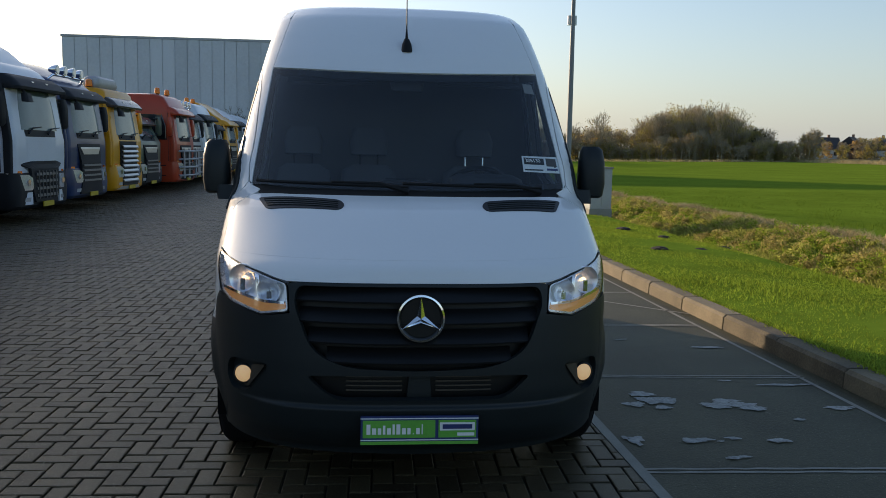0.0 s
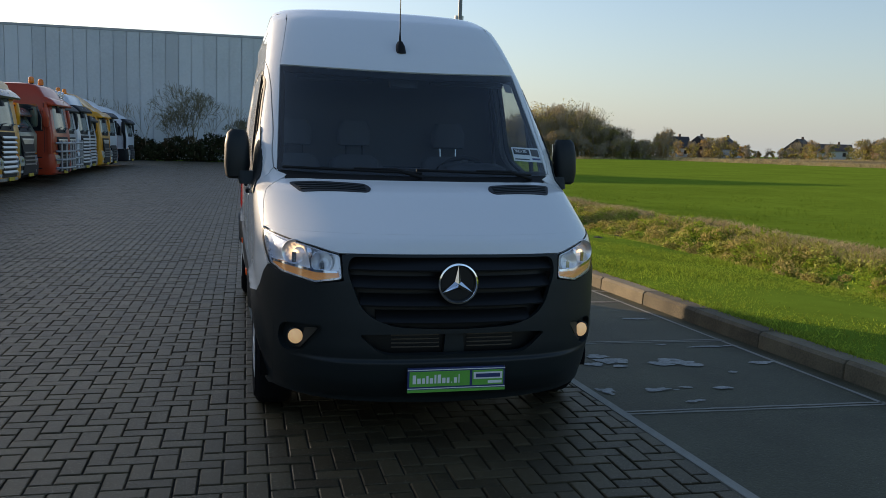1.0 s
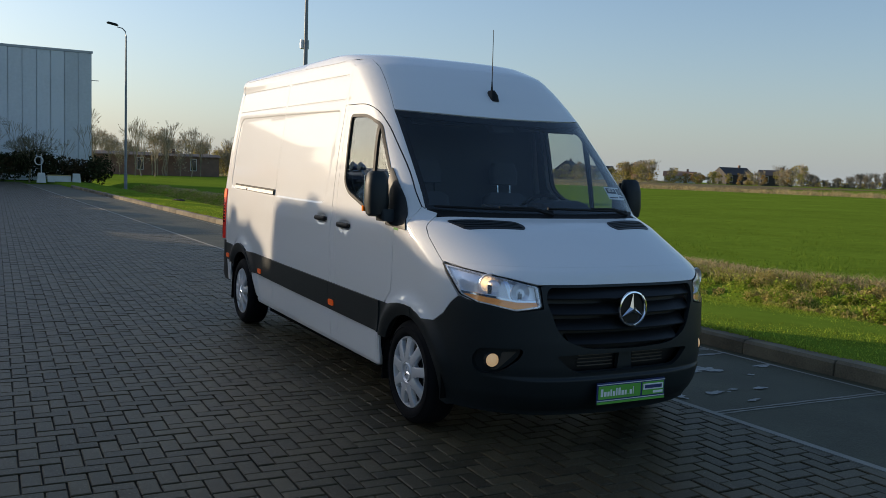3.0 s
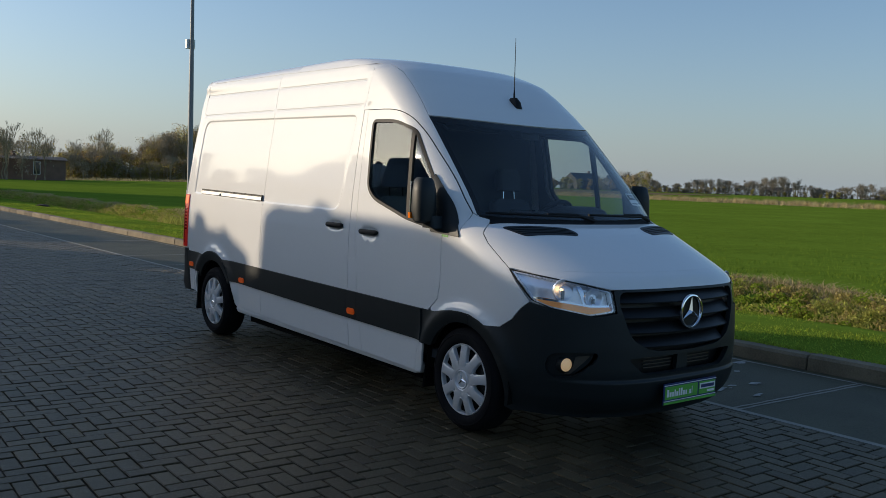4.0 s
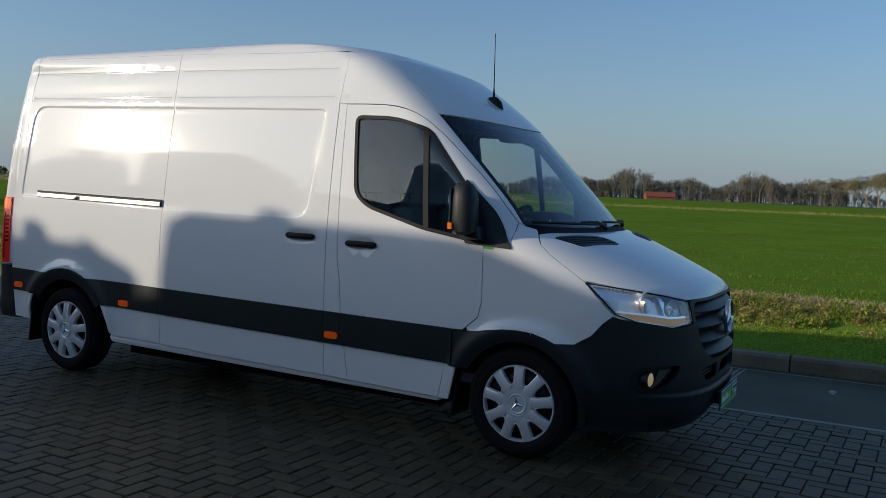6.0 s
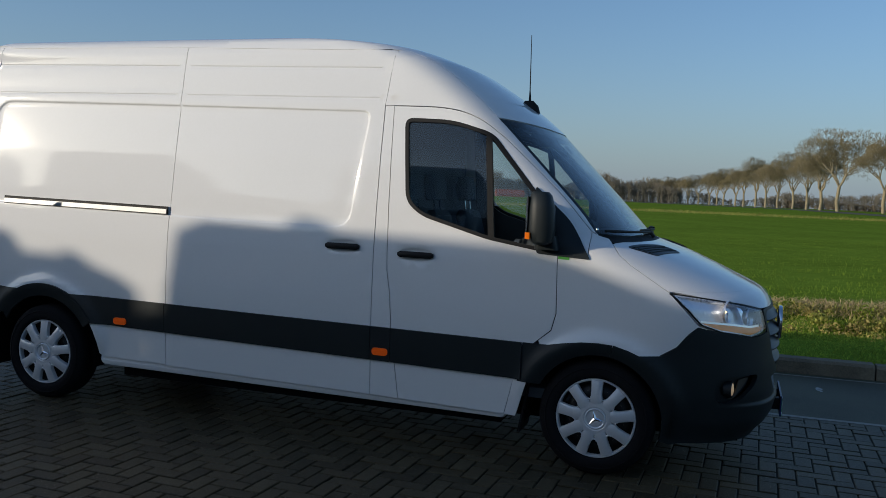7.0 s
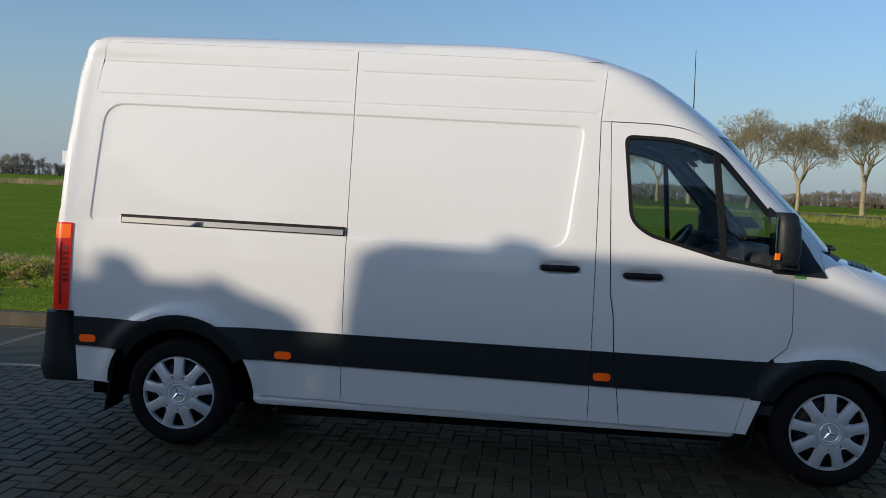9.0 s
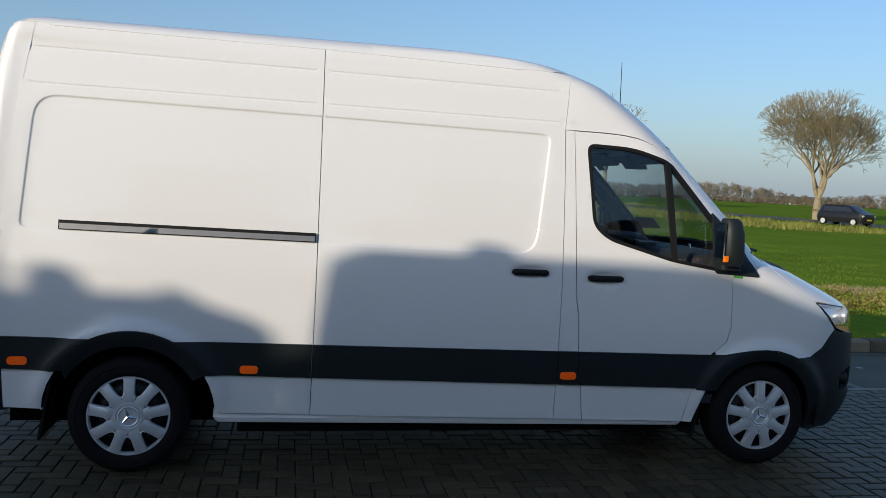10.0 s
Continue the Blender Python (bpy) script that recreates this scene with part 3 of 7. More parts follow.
    # fender
    bonnet_seam = [(.655, 1.085), (.72, 1.125), (.80, 1.175), (.88, 1.225), (.95, 1.28), (1.00, 1.335), (1.03, 1.365)]
    fender = bonnet_seam + [(1.09, 1.385), (1.12, 1.40), (1.12, 1.27), (1.295, 1.27), (1.285, .92), (1.31, .82), (1.385, .755)] + arc(AXLE_F, HUB_Z, .43, 45, 128, 14) + [(.68, .735), (.60, .785), (.54, .86), (.49, .905), (.56, .985)]
    panel("fender", fender, on_side(s), M["paint"], van, step=.035)
    panel("sill_end", [(1.575, .29), (1.525, .515), (1.435, .515), (1.505, .285)], on_side(s), M["paint"], van)
    # pillar and roof shoulder beside the windscreen
    edge_ws = [(float(front_y(x, z)), z) for x, z in [(0.855 - 0.055 * (z - 1.38) / .68, z) for z in np.linspace(1.38, 2.06, 14)]]
    seam = [(float(front_y(x, z)), z) for x, z in SEAM]
    pillar = edge_ws + seam[1:] + [(2.411, 2.475), (2.445, 2.12)] + [(y, z + .002) for y, z in DOOR_TOP[::-1]] + [(1.09, 1.387)]
    panel("roof_pillar", pillar, on_side(s), M["paint"], van, step=.035, inset=.001)
    # dark side trim, rear arch flare and front arch ring
    band = lambda y: (.735 + .0115 * (y - 1.4), .515 + .0205 * (y - 1.5))
    cuts = [(1.478, 2.3085), (2.3095, 2.4445), (2.4455, 3.960), ] if right else [(1.478, 2.3085)]
    for a, b in cuts:
        loop = rounded([(a, band(a)[1]), (b, band(b)[1]), (b, band(b)[0]), (a, band(a)[0])], .006)
        t = panel("side_trim", loop, on_side(s, .014, True), M["plastic"], van, step=.05, thick=.02, inset=.001)
    a0 = 3.963 if right else 2.3095
    rear_trim = [(a0, band(a0)[1]), (4.57, band(4.57)[1])] + [(y, z) for y, z in arc(AXLE_R, HUB_Z, .405, 149, 31, 16)] + [(5.345, band(5.345)[1]), (5.675, band(5.675)[1]), (5.675, band(5.675)[0]), (a0, band(a0)[0])]
    panel("side_trim", rear_trim, on_side(s, .013, True), M["plastic"], van, step=.04, thick=.02, inset=.001)
    fl_r = arc(AXLE_R, HUB_Z, .500, 149, 31, 24) + arc(AXLE_R, HUB_Z, .405, 41, 139, 20)
    panel("arch_flare", fl_r, on_side(s, .015, True), M["plastic"], van, step=.04, thick=.05)
    # front ring: black lip, widened to stand for the wheel opening's shade
    fl_f = [(1.50, .505), (1.475, .736), (1.385, .735), (1.32, .738), (1.23, .757), (1.13, .772), (1.03, .776), (.95, .771)] + arc(AXLE_F, HUB_Z, .37, 100, 27, 16)
    panel("arch_flare", fl_f, on_side(s, .0035, True), M["plastic"], van, step=.03, thick=.05, inset=0)
    # bumper side
    bump = [(float(front_y(.90, z)), z) for z in np.linspace(.23, .885, 16)] + [(.49, .902), (.54, .857), (.60, .782), (.68, .730), (.80, .724), (.86, .748), (.945, .771)] + arc(AXLE_F, HUB_Z, .37, 100, 195, 16) + [(.62, .22)]
    panel("bumper_side", bump, on_side(s, .002), M["plastic"], van, step=.03, thick=.03, inset=0)
    # side marker lamps
    for y, z in ((2.375, .592), (4.322, .612), (5.582, .648)):
        panel("marker_lamp", rounded([(y - .052, z - .023), (y + .052, z - .023), (y + .052, z + .023), (y - .052, z + .023)], .023), on_side(s, .022, True), M["marker"], van, step=.02, thick=.012, inset=0, label="small amber side marker lamp")
    # door handles in their dished cups
    for y, z, host in ((2.165, 1.205, dr),) + (((2.655, 1.23, d),) if right else ()):
        bm = bmesh.new()
        x = float(half(np.array(y), np.array(z)))
        loft(bm, [(-.018, -.010, .006, -.100, .100, .006), (-.008, -.014, .016, -.116, .116, .010), (.010, -.014, .016, -.116, .116, .010), (.019, -.008, .006, -.100, .100, .006)], 3)
        bmesh.ops.transform(bm, matrix=pose(s * (x + .010), y, z + .002, 0, 0, 0), verts=bm.verts)
        part("door_handle", bm, M["seal"], host, "black plastic pull handle", smooth=True)
    # door mirror
    panel("mirror_triangle", rounded([(1.45, 1.655, .02), (1.42, 1.262, .02), (1.105, 1.245, .02), (1.235, 1.46, .06)], .02), on_side(s, .010, True), M["plastic"], dr, step=.04, thick=.03, inset=0, label="black mirror base plate")
    bm = loft(bmesh.new(), [(1.32, s * 1.08 - .05, s * 1.08 + .05, 1.335, 1.41, .03), (1.335, s * 1.08 - .068, s * 1.08 + .068, 1.31, 1.43, .05), (1.40, s * 1.08 - .078, s * 1.08 + .078, 1.30, 1.45, .06), (1.53, s * 1.08 - .075, s * 1.08 + .075, 1.305, 1.45, .06), (1.60, s * 1.08 - .062, s * 1.08 + .062, 1.325, 1.445, .05), (1.62, s * 1.075 - .045, s * 1.075 + .045, 1.345, 1.435, .035)], 5)
    housing = part("mirror_housing", bm, M["plastic"], dr, "black plastic door mirror", smooth=True)
    bm = loft(bmesh.new(), [(1.37, s * 1.08 - .062, s * 1.08 + .062, 1.447, 1.457, .004), (1.59, s * 1.08 - .06, s * 1.08 + .06, 1.447, 1.457, .004)], 2)
    part("mirror_glass", bm, M["chrome"], housing, "mirror glass")
    bm = loft(bmesh.new(), [(1.350, s * 1.140 - .012, s * 1.140 + .013, 1.425, 1.456, .006), (1.388, s * 1.142 - .012, s * 1.142 + .013, 1.425, 1.456, .006)], 3)
    part("turn_lamp", bm, M["lens"] if not right else M["amber_off"], housing, "amber turn signal in the mirror")
    bm = loft(bmesh.new(), [(1.29, s * 1.0 - .07, s * 1.0 + .07, 1.28, 1.42, .03), (1.37, s * 1.0 - .08, s * 1.0 + .07, 1.30, 1.42, .03)], 4)
    part("mirror_arm", bm, M["plastic"], dr, smooth=True)
    # mud flap behind each wheel
    for cy in (AXLE_F + .425, AXLE_R + .455):
        bm = boxed(s * .84 - .12, s * .84 + .12, -.008, .008, -.19, .20, .006)
        bmesh.ops.transform(bm, matrix=pose(0, cy, .375, 9, 0, 0), verts=bm.verts)
        part("mud_flap", bm, M["seal"], van)


for s in (-1, 1):
    build_side(s)

# roof, front cap, rear doors
cap = [(-x, z) for x, z in SEAM] + [(x, z) for x, z in reversed(SEAM)] + [(x, 2.06 - .03 * (1 - (x / .8) ** 2)) for x in np.linspace(.75, -.75, 15)]
panel("roof_front", cap, on_front(), M["paint"], van, step=.04, inset=.0005)
zedge = lambda y: np.interp(y, [2.435, 3.945, 5.585], [2.48, 2.518, 2.535])
roof = [(x, float(front_y(x, 2.482))) for x in np.linspace(-.75, .75, 25)] + [(float(half(y, zedge(y))), y) for y in np.linspace(2.56, 5.66, 17)] + [(x, float(back_y(x, 2.533))) for x in np.linspace(.705, -.705, 15)] + [(-float(half(y, zedge(y))), y) for y in np.linspace(5.66, 2.56, 17)]
panel("roof_panel", roof, on_top(2.2, 2.69, -.0015), M["paint"], van, step=.06, inset=-.005)
back = [(k * .885 * float(width(z)), z) for k, zs in ((1, np.linspace(.42, 2.53, 16)), (-1, np.linspace(2.53, .42, 16))) for z in zs]
rear = panel("rear_doors", back, on_back(), M["paint"], van, step=.08)
bm = loft(bmesh.new(), [(.36, -.93, .93, 5.60, 5.93, .10), (.44, -.95, .95, 5.58, 5.95, .12), (.52, -.95, .95, 5.62, 5.93, .12), (.80, -.955, .955, 5.69, 5.90, .10)], 6)
part("rear_bumper", bm, M["plastic"], van, smooth=True)
for s in (-1, 1):
    for z in (.74, 1.78):
        part("door_hinge", loft(bmesh.new(), [(z - .04, s * .86 - .015, s * .86 + .015, 5.77, 5.815, .01), (z + .04, s * .86 - .015, s * .86 + .015, 5.77, 5.815, .01)], 3), M["paint"], rear)

# bonnet
SEAM_B = [(.655, 1.085), (.72, 1.125), (.80, 1.175), (.88, 1.225), (.95, 1.28), (1.00, 1.335)]
be = [(float(half(y, z)), y) for y, z in SEAM_B]
LIP = 1.09
xe = float(half(.662, LIP))
hood_front = [(-.885, 1.068), (-.80, 1.046), (-.72, 1.030), (-.64, 1.010), (-.588, .999), (-.50, 1.000), (-.3, 1.000), (0, 1.000)]
lip = hood_front + [(-x, z) for x, z in hood_front[::-1][1:]] + [(x, LIP + .005) for x in np.linspace(xe, -xe, 25)]
bonnet = empty("bonnet")
bonnet.parent = van
panel("bonnet_nose", lip, on_front(-.001), M["paint"], bonnet, step=.03, inset=.0)
hood = [(-x, y) for x, y in be[::-1]] + [(x, float(front_y(x, LIP))) for x in np.linspace(-xe, xe, 29)] + be + [(x, float(front_y(x, 1.343))) for x in np.linspace(.74, -.74, 15)]
panel("bonnet_top", hood, on_top(.9, 1.352), M["paint"], bonnet, step=.035, inset=.0)
for s in (-1, 1):
    vent = rounded([(s * .80, .925), (s * .37, .775), (s * .345, .70), (s * .37, .645), (s * .74, .755)], .035)
    v = panel("air_vent", vent, on_top(.9, 1.352, .004), M["grille"], bonnet, step=.03, thick=.004, inset=0, label="black slotted air vent")
    for k in range(4):
        t0, t1 = .14 + .22 * k, .24 + .22 * k
        a, b, c, d = np.array((s * .775, .915)), np.array((s * .38, .765)), np.array((s * .38, .66)), np.array((s * .735, .775))
        panel("vent_slat", [a + (d - a) * t0, b + (c - b) * t0, b + (c - b) * t1, a + (d - a) * t1], on_top(.9, 1.352, .008), M["plastic"], v, step=.05, thick=.004, inset=0)

# windscreen with its dark border, cowl, wipers
ws = [(.855 - .055 * (z - 1.38) / .68, z) for z in np.linspace(1.385, 2.055, 10)]
ws_loop = [(-x, z) for x, z in ws] + [(x, 2.055 - .03 * (1 - (x / .8) ** 2)) for x in np.linspace(-.72, .72, 13)] + [(x, z) for x, z in ws[::-1]] + [(x, 1.368 + .015 * (x / .85) ** 2) for x in np.linspace(.75, -.75, 13)]
ws_loop = np.array(ws_loop)
frit = shrink(ws_loop, .03) - np.array([0, .015])
frit[:, 1] = np.maximum(frit[:, 1], 1.41)
screen = panel("windscreen", ws_loop, on_front(-.004), M["pane"], van, step=.06, thick=.004, inset=.002)
screen.visible_shadow = False
panel("screen_border", ws_loop, on_front(-.010), M["seal"], screen, holes=[frit], step=.05, thick=.01, inset=.003)
cowl = [(x, 1.340) for x in np.linspace(-.80, .80, 15)] + [(x, 1.372 + .012 * (x / .85) ** 2) for x in np.linspace(.86, -.86, 15)]
panel("cowl", cowl, on_front(-.012), M["seal"], van, step=.04, thick=.04, inset=0)
for x0, x1 in ((-.82, -.02), (-.05, .70)):
    bm = bmesh.new()
    xs = np.linspace(x0, x1, 12)
    zs = np.linspace(1.395, 1.378, 12)
    tube(bm, [(x, float(front_y(x, z)) - .022, z + .012) for x, z in zip(xs, zs)], .009, 6)
    tube(bm, [(x1, float(front_y(x1, 1.37)) - .02, 1.365), (x1 - .15, float(front_y(x1 - .15, 1.40)) - .035, 1.405), ((x0 + x1) / 2, float(front_y((x0 + x1) / 2, 1.40)) - .035, 1.41)], [.014, .012, .006], 6)
    part("wiper", bm, M["seal"], van, "black windscreen wiper arm and blade")

# front bumper, grille, lamps
GRILLE = rounded([(-.54, .985, .04), (.54, .985, .04), (.556, .91, .04), (.48, .70, .10), (.33, .632, .10), (0, .616, .1), (-.33, .632, .10), (-.48, .70, .10), (-.556, .91, .04)], .05)
INTAKE = rounded([(-.50, .592, .03), (-.36, .596), (.36, .596), (.50, .592, .03), (.42, .520), (.36, .487), (-.36, .487), (-.42, .520)], .03)
FOG = rounded([(-.885, .53, .05), (-.87, .62, .06), (-.67, .63, .03), (-.685, .575, .03), (-.78, .475, .05), (-.86, .465, .05)], .04)
LAMP = rounded([(-.951, 1.082, .004), (-.955, 1.038, .03), (-.945, .982, .03), (-.925, .915, .01), (-.87, .878), (-.85, .874), (-.71, .842), (-.578, .868, .02), (-.588, .990, .02), (-.72, 1.025), (-.87, 1.060)], .012)
bump = [(-.906, .23), (0, .205), (.906, .23), (.906, .888), (.85, .872), (.71, .838), (.572, .862), (.58, .99), (.52, 1.0), (0, 1.0), (-.52, 1.0), (-.58, .99), (-.572, .862), (-.71, .838), (-.85, .872), (-.906, .888)]
marks = [np.stack([np.linspace(-.88, .88, 60), np.full(60, z)], 1) for z in (.44, .455, .47)]
bumper = panel("bumper", bump, on_front(.004, True), M["plastic"], van, holes=[GRILLE, INTAKE, FOG, mirror_x(FOG)[::-1]], marks=marks, step=.035, thick=.03, inset=0, label="dark grey unpainted front bumper")
gr = panel("grille", shrink(GRILLE, -.02), on_front(-.075), M["grille"], van, step=.06, thick=.01, inset=0, label="black grille with horizontal louvres")
for z, w in ((.925, .55), (.835, .53), (.745, .49), (.660, .41)):
    xs = np.linspace(-w, w, 29)
    verts, faces = [], []
    for x in xs:
        y = float(front_y(x, z)) + .012 - .034 * (1 - (x / w) ** 2)
        verts += [(x, y, z - .010), (x, y - .002, z - .002), (x, y + .012, z + .012), (x, y + .055, z + .052), (x, y + .06, z + .046), (x, y + .02, z - .004)]
    for i in range(len(xs) - 1):
        for k in range(6):
            faces.append((6 * i + k, 6 * i + (k + 1) % 6, 6 * i + 6 + (k + 1) % 6, 6 * i + 6 + k))
    faces += [(5, 4, 3, 2, 1, 0), tuple(6 * (len(xs) - 1) + k for k in range(6))]
    link_mesh("louvre", verts, faces, M["grille"], gr)
# round badge: a ring and three plain arms
bm = bmesh.new()
N = 48
ring = []
for r, y in ((.088, 0), (.096, -.012), (.104, -.010), (.107, 0), (.104, .01), (.088, .01)):
    ring.append([bm.verts.new((r * math.sin(2 * math.pi * k / N), .030 + y, .857 + r * math.cos(2 * math.pi * k / N))) for k in range(N)])
for a, b in zip(ring, ring[1:] + ring[:1]):
    for k in range(N):
        bm.faces.new((a[k], a[(k + 1) % N], b[(k + 1) % N], b[k]))
badge = part("badge", bm, M["chrome"], gr, "round chrome badge ring", smooth=True)
for k in range(3):
    a = radians(120 * k)
    d, p = Vector((math.sin(a), 0, math.cos(a))), Vector((math.cos(a), 0, -math.sin(a)))
    c = Vector((0, .030, .857))
    bm = bmesh.new()
    v = [bm.verts.new(q) for q in (c + Vector((0, -.014, 0)), c + d * .093 + Vector((0, -.004, 0)), c + p * .017 + d * .010, c - p * .017 + d * .010, c - d * .012 + p * .0)]
    for f in ((0, 1, 2), (0, 3, 1), (0, 2, 4), (0, 4, 3), (1, 3, 2), (2, 3, 4)):
        bm.faces.new([v[i] for i in f])
    part("badge_arm", bm, M["chrome"], badge)
bm = lathe(bmesh.new(), [(-.004, .086), (.004, .086)], Matrix.Translation((0, .040, .857)) @ Matrix.Rotation(radians(90), 4, "Z"), 40)
part("badge_back", bm, M["grille"], badge)
back = panel("intake", shrink(INTAKE, -.012), on_front(-.07), M["grille"], bumper, step=.06, thick=.01, inset=0, label="black lower air intake")
panel("intake_post", [(-.055, .49), (.055, .49), (.045, .605), (-.045, .605)], on_front(-.03), M["plastic"], back, step=.05, thick=.03, inset=0)
for s in (-1, 1):
    for k in range(4):
        z = .515 + .021 * k
        panel("intake_bar", [(s * .075, z), (s * .325, z), (s * .325, z + .006), (s * .075, z + .006)], on_front(-.055), M["fin"], back, step=.05, thick=.008, inset=0)
    # fog lamp in its pocket
    loop = FOG if s < 0 else mirror_x(FOG)[::-1]
    pocket = panel("fog_pocket", shrink(loop, -.012), on_front(-.05), M["plastic"], bumper, step=.04, thick=.01, inset=0)
    c = Vector((s * .795, float(front_y(.795, .548)) + .034, .548))
    m = Matrix.Translation(c) @ Matrix.Rotation(radians(-90 + s * 12), 4, "Z")
    fog = part("fog_lamp", lathe(bmesh.new(), [(-.03, .046), (.012, .047), (.016, .042), (.006, .037), (-.014, .027), (-.022, .004)], m, 28, cap=False), M["plastic"], bumper, "round fog lamp, lit", smooth=True)
    part("lens", lathe(bmesh.new(), [(.010, .040), (.016, .030), (.019, .016), (.020, .003)], m, 24), M["fog"], fog, "warm glowing lens", smooth=True)
    panel("fog_bezel", rounded([(s * .755, .600), (s * .69, .608), (s * .705, .585), (s * .775, .490), (s * .80, .492), (s * .765, .530)], .008), on_front(-.034), M["fin"], bumper, step=.03, thick=.006, inset=0, label="grey fog lamp surround")
    # headlight
    loop = LAMP if s < 0 else mirror_x(LAMP)[::-1]
    head = panel("headlight", shrink(loop, -.004), on_front(-.065), M["reflect"], van, step=.03, thick=.01, inset=0, label="clear headlight with chrome reflectors and amber indicator")
    for x, z, r in ((.80, .985, .064), (.668, .945, .056)):
        c = Vector((s * x, float(front_y(x, z)) + .050, z))
        m = Matrix.Translation(c) @ Matrix.Rotation(radians(-90 + s * 18), 4, "Z")
        bowl = part("reflector", lathe(bmesh.new(), [(.010, r * 1.04), (.020, r), (.018, r * .95), (.002, r * .72), (-.014, r * .42), (-.02, r * .12)], m, 28, cap=False), M["reflect"], head, smooth=True)
        part("bulb", lathe(bmesh.new(), [(-.018, .008), (.002, .008), (.008, .004)], m, 14), M["bulb"] if x > .7 else M["chrome"], bowl)
        part("bulb_shield", box(bmesh.new(), .008, .014, -.012, .012, -r * .9, -.002, .002, m=m), M["chrome"], bowl)
    strip = rounded([(s * .885, .936), (s * .80, .920), (s * .70, .902), (s * .60, .904), (s * .592, .874), (s * .71, .850), (s * .85, .880), (s * .915, .912)], .006)
    panel("indicator", strip, on_front(-.022), M["amber"], head, step=.03, thick=.012, inset=0, label="amber indicator strip")
    panel("lamp_divider", rounded([(s * .745, 1.02), (s * .725, 1.02), (s * .705, .905), (s * .725, .90)], .005), on_front(-.03), M["chrome"], head, step=.03, thick=.03, inset=0)
    panel("lamp_sill", rounded([(s * .915, .938), (s * .80, .922), (s * .70, .905), (s * .60, .908), (s * .60, .896), (s * .70, .893), (s * .80, .910), (s * .915, .926)], .003), on_front(-.02), M["chrome"], head, step=.03, thick=.035, inset=0)
    # thin black ring drawn for the dark gap round the lens
    panel("lamp_rim", shrink(loop, -.002), on_front(.0025), M["seal"], head, holes=[shrink(loop, .0025)], step=.03, thick=.012, inset=0)
    panel("lamp_housing", loop, on_front(-.012), M["chrome_satin"], head, holes=[shrink(loop, .011)], step=.03, thick=.045, inset=.002, label="bright inner rim of the headlight")
    lens = panel("lens", loop, on_front(.002), M["lens"], head, step=.03, thick=.004, inset=.003)
    lens.visible_shadow = False
# front sign on the bumper: a dark blue frame, green fields, plain bars for the lettering
sign = part("sign_plate", loft(bmesh.new(), [(.304, -.258, .258, -.001, .009, .004), (.430, -.258, .258, -.001, .009, .004)], 2), M["navy"], van, "dark blue and green dealer sign in the plate holder")
for s in (-1, 1):
    part("sign_bracket", boxed(s * .15 - .03, s * .15 + .03, .008, .075, .33, .40), M["plastic"], sign)
part("sign_foot", boxed(-.258, .258, -.0035, -.0015, .304, .318), M["green"], sign)
part("sign_field", boxed(-.248, .068, -.0035, -.0015, .334, .412), M["green"], sign)
part("sign_field", boxed(.082, .248, -.0035, -.0015, .334, .412), M["green"], sign)
part("sign_band", boxed(.088, .242, -.0055, -.0038, .366, .402), M["white"], sign)
for x0, x1, z1 in ((-.232, -.215, .395), (-.208, -.19, .378), (-.183, -.168, .378), (-.161, -.15, .39), (-.143, -.126, .378), (-.119, -.109, .395), (-.102, -.085, .395), (-.078, -.061, .378), (-.054, -.04, .378), (-.030, -.026, .356), (-.016, .0, .378), (.008, .013, .395)):
    part("letter_bar", boxed(x0, x1, -.0055, -.0038, .35, z1), M["white"], sign)
part("letter_bar", boxed(.10, .23, -.0075, -.0058, .374, .394), M["navy"], sign)
part("letter_bar", boxed(.165, .24, -.0055, -.0038, .342, .356), M["white"], sign)
for z in (.322, .418):
    part("sign_rim", boxed(-.258, .258, -.0035, -.0015, z, z + .004), M["white"], sign)

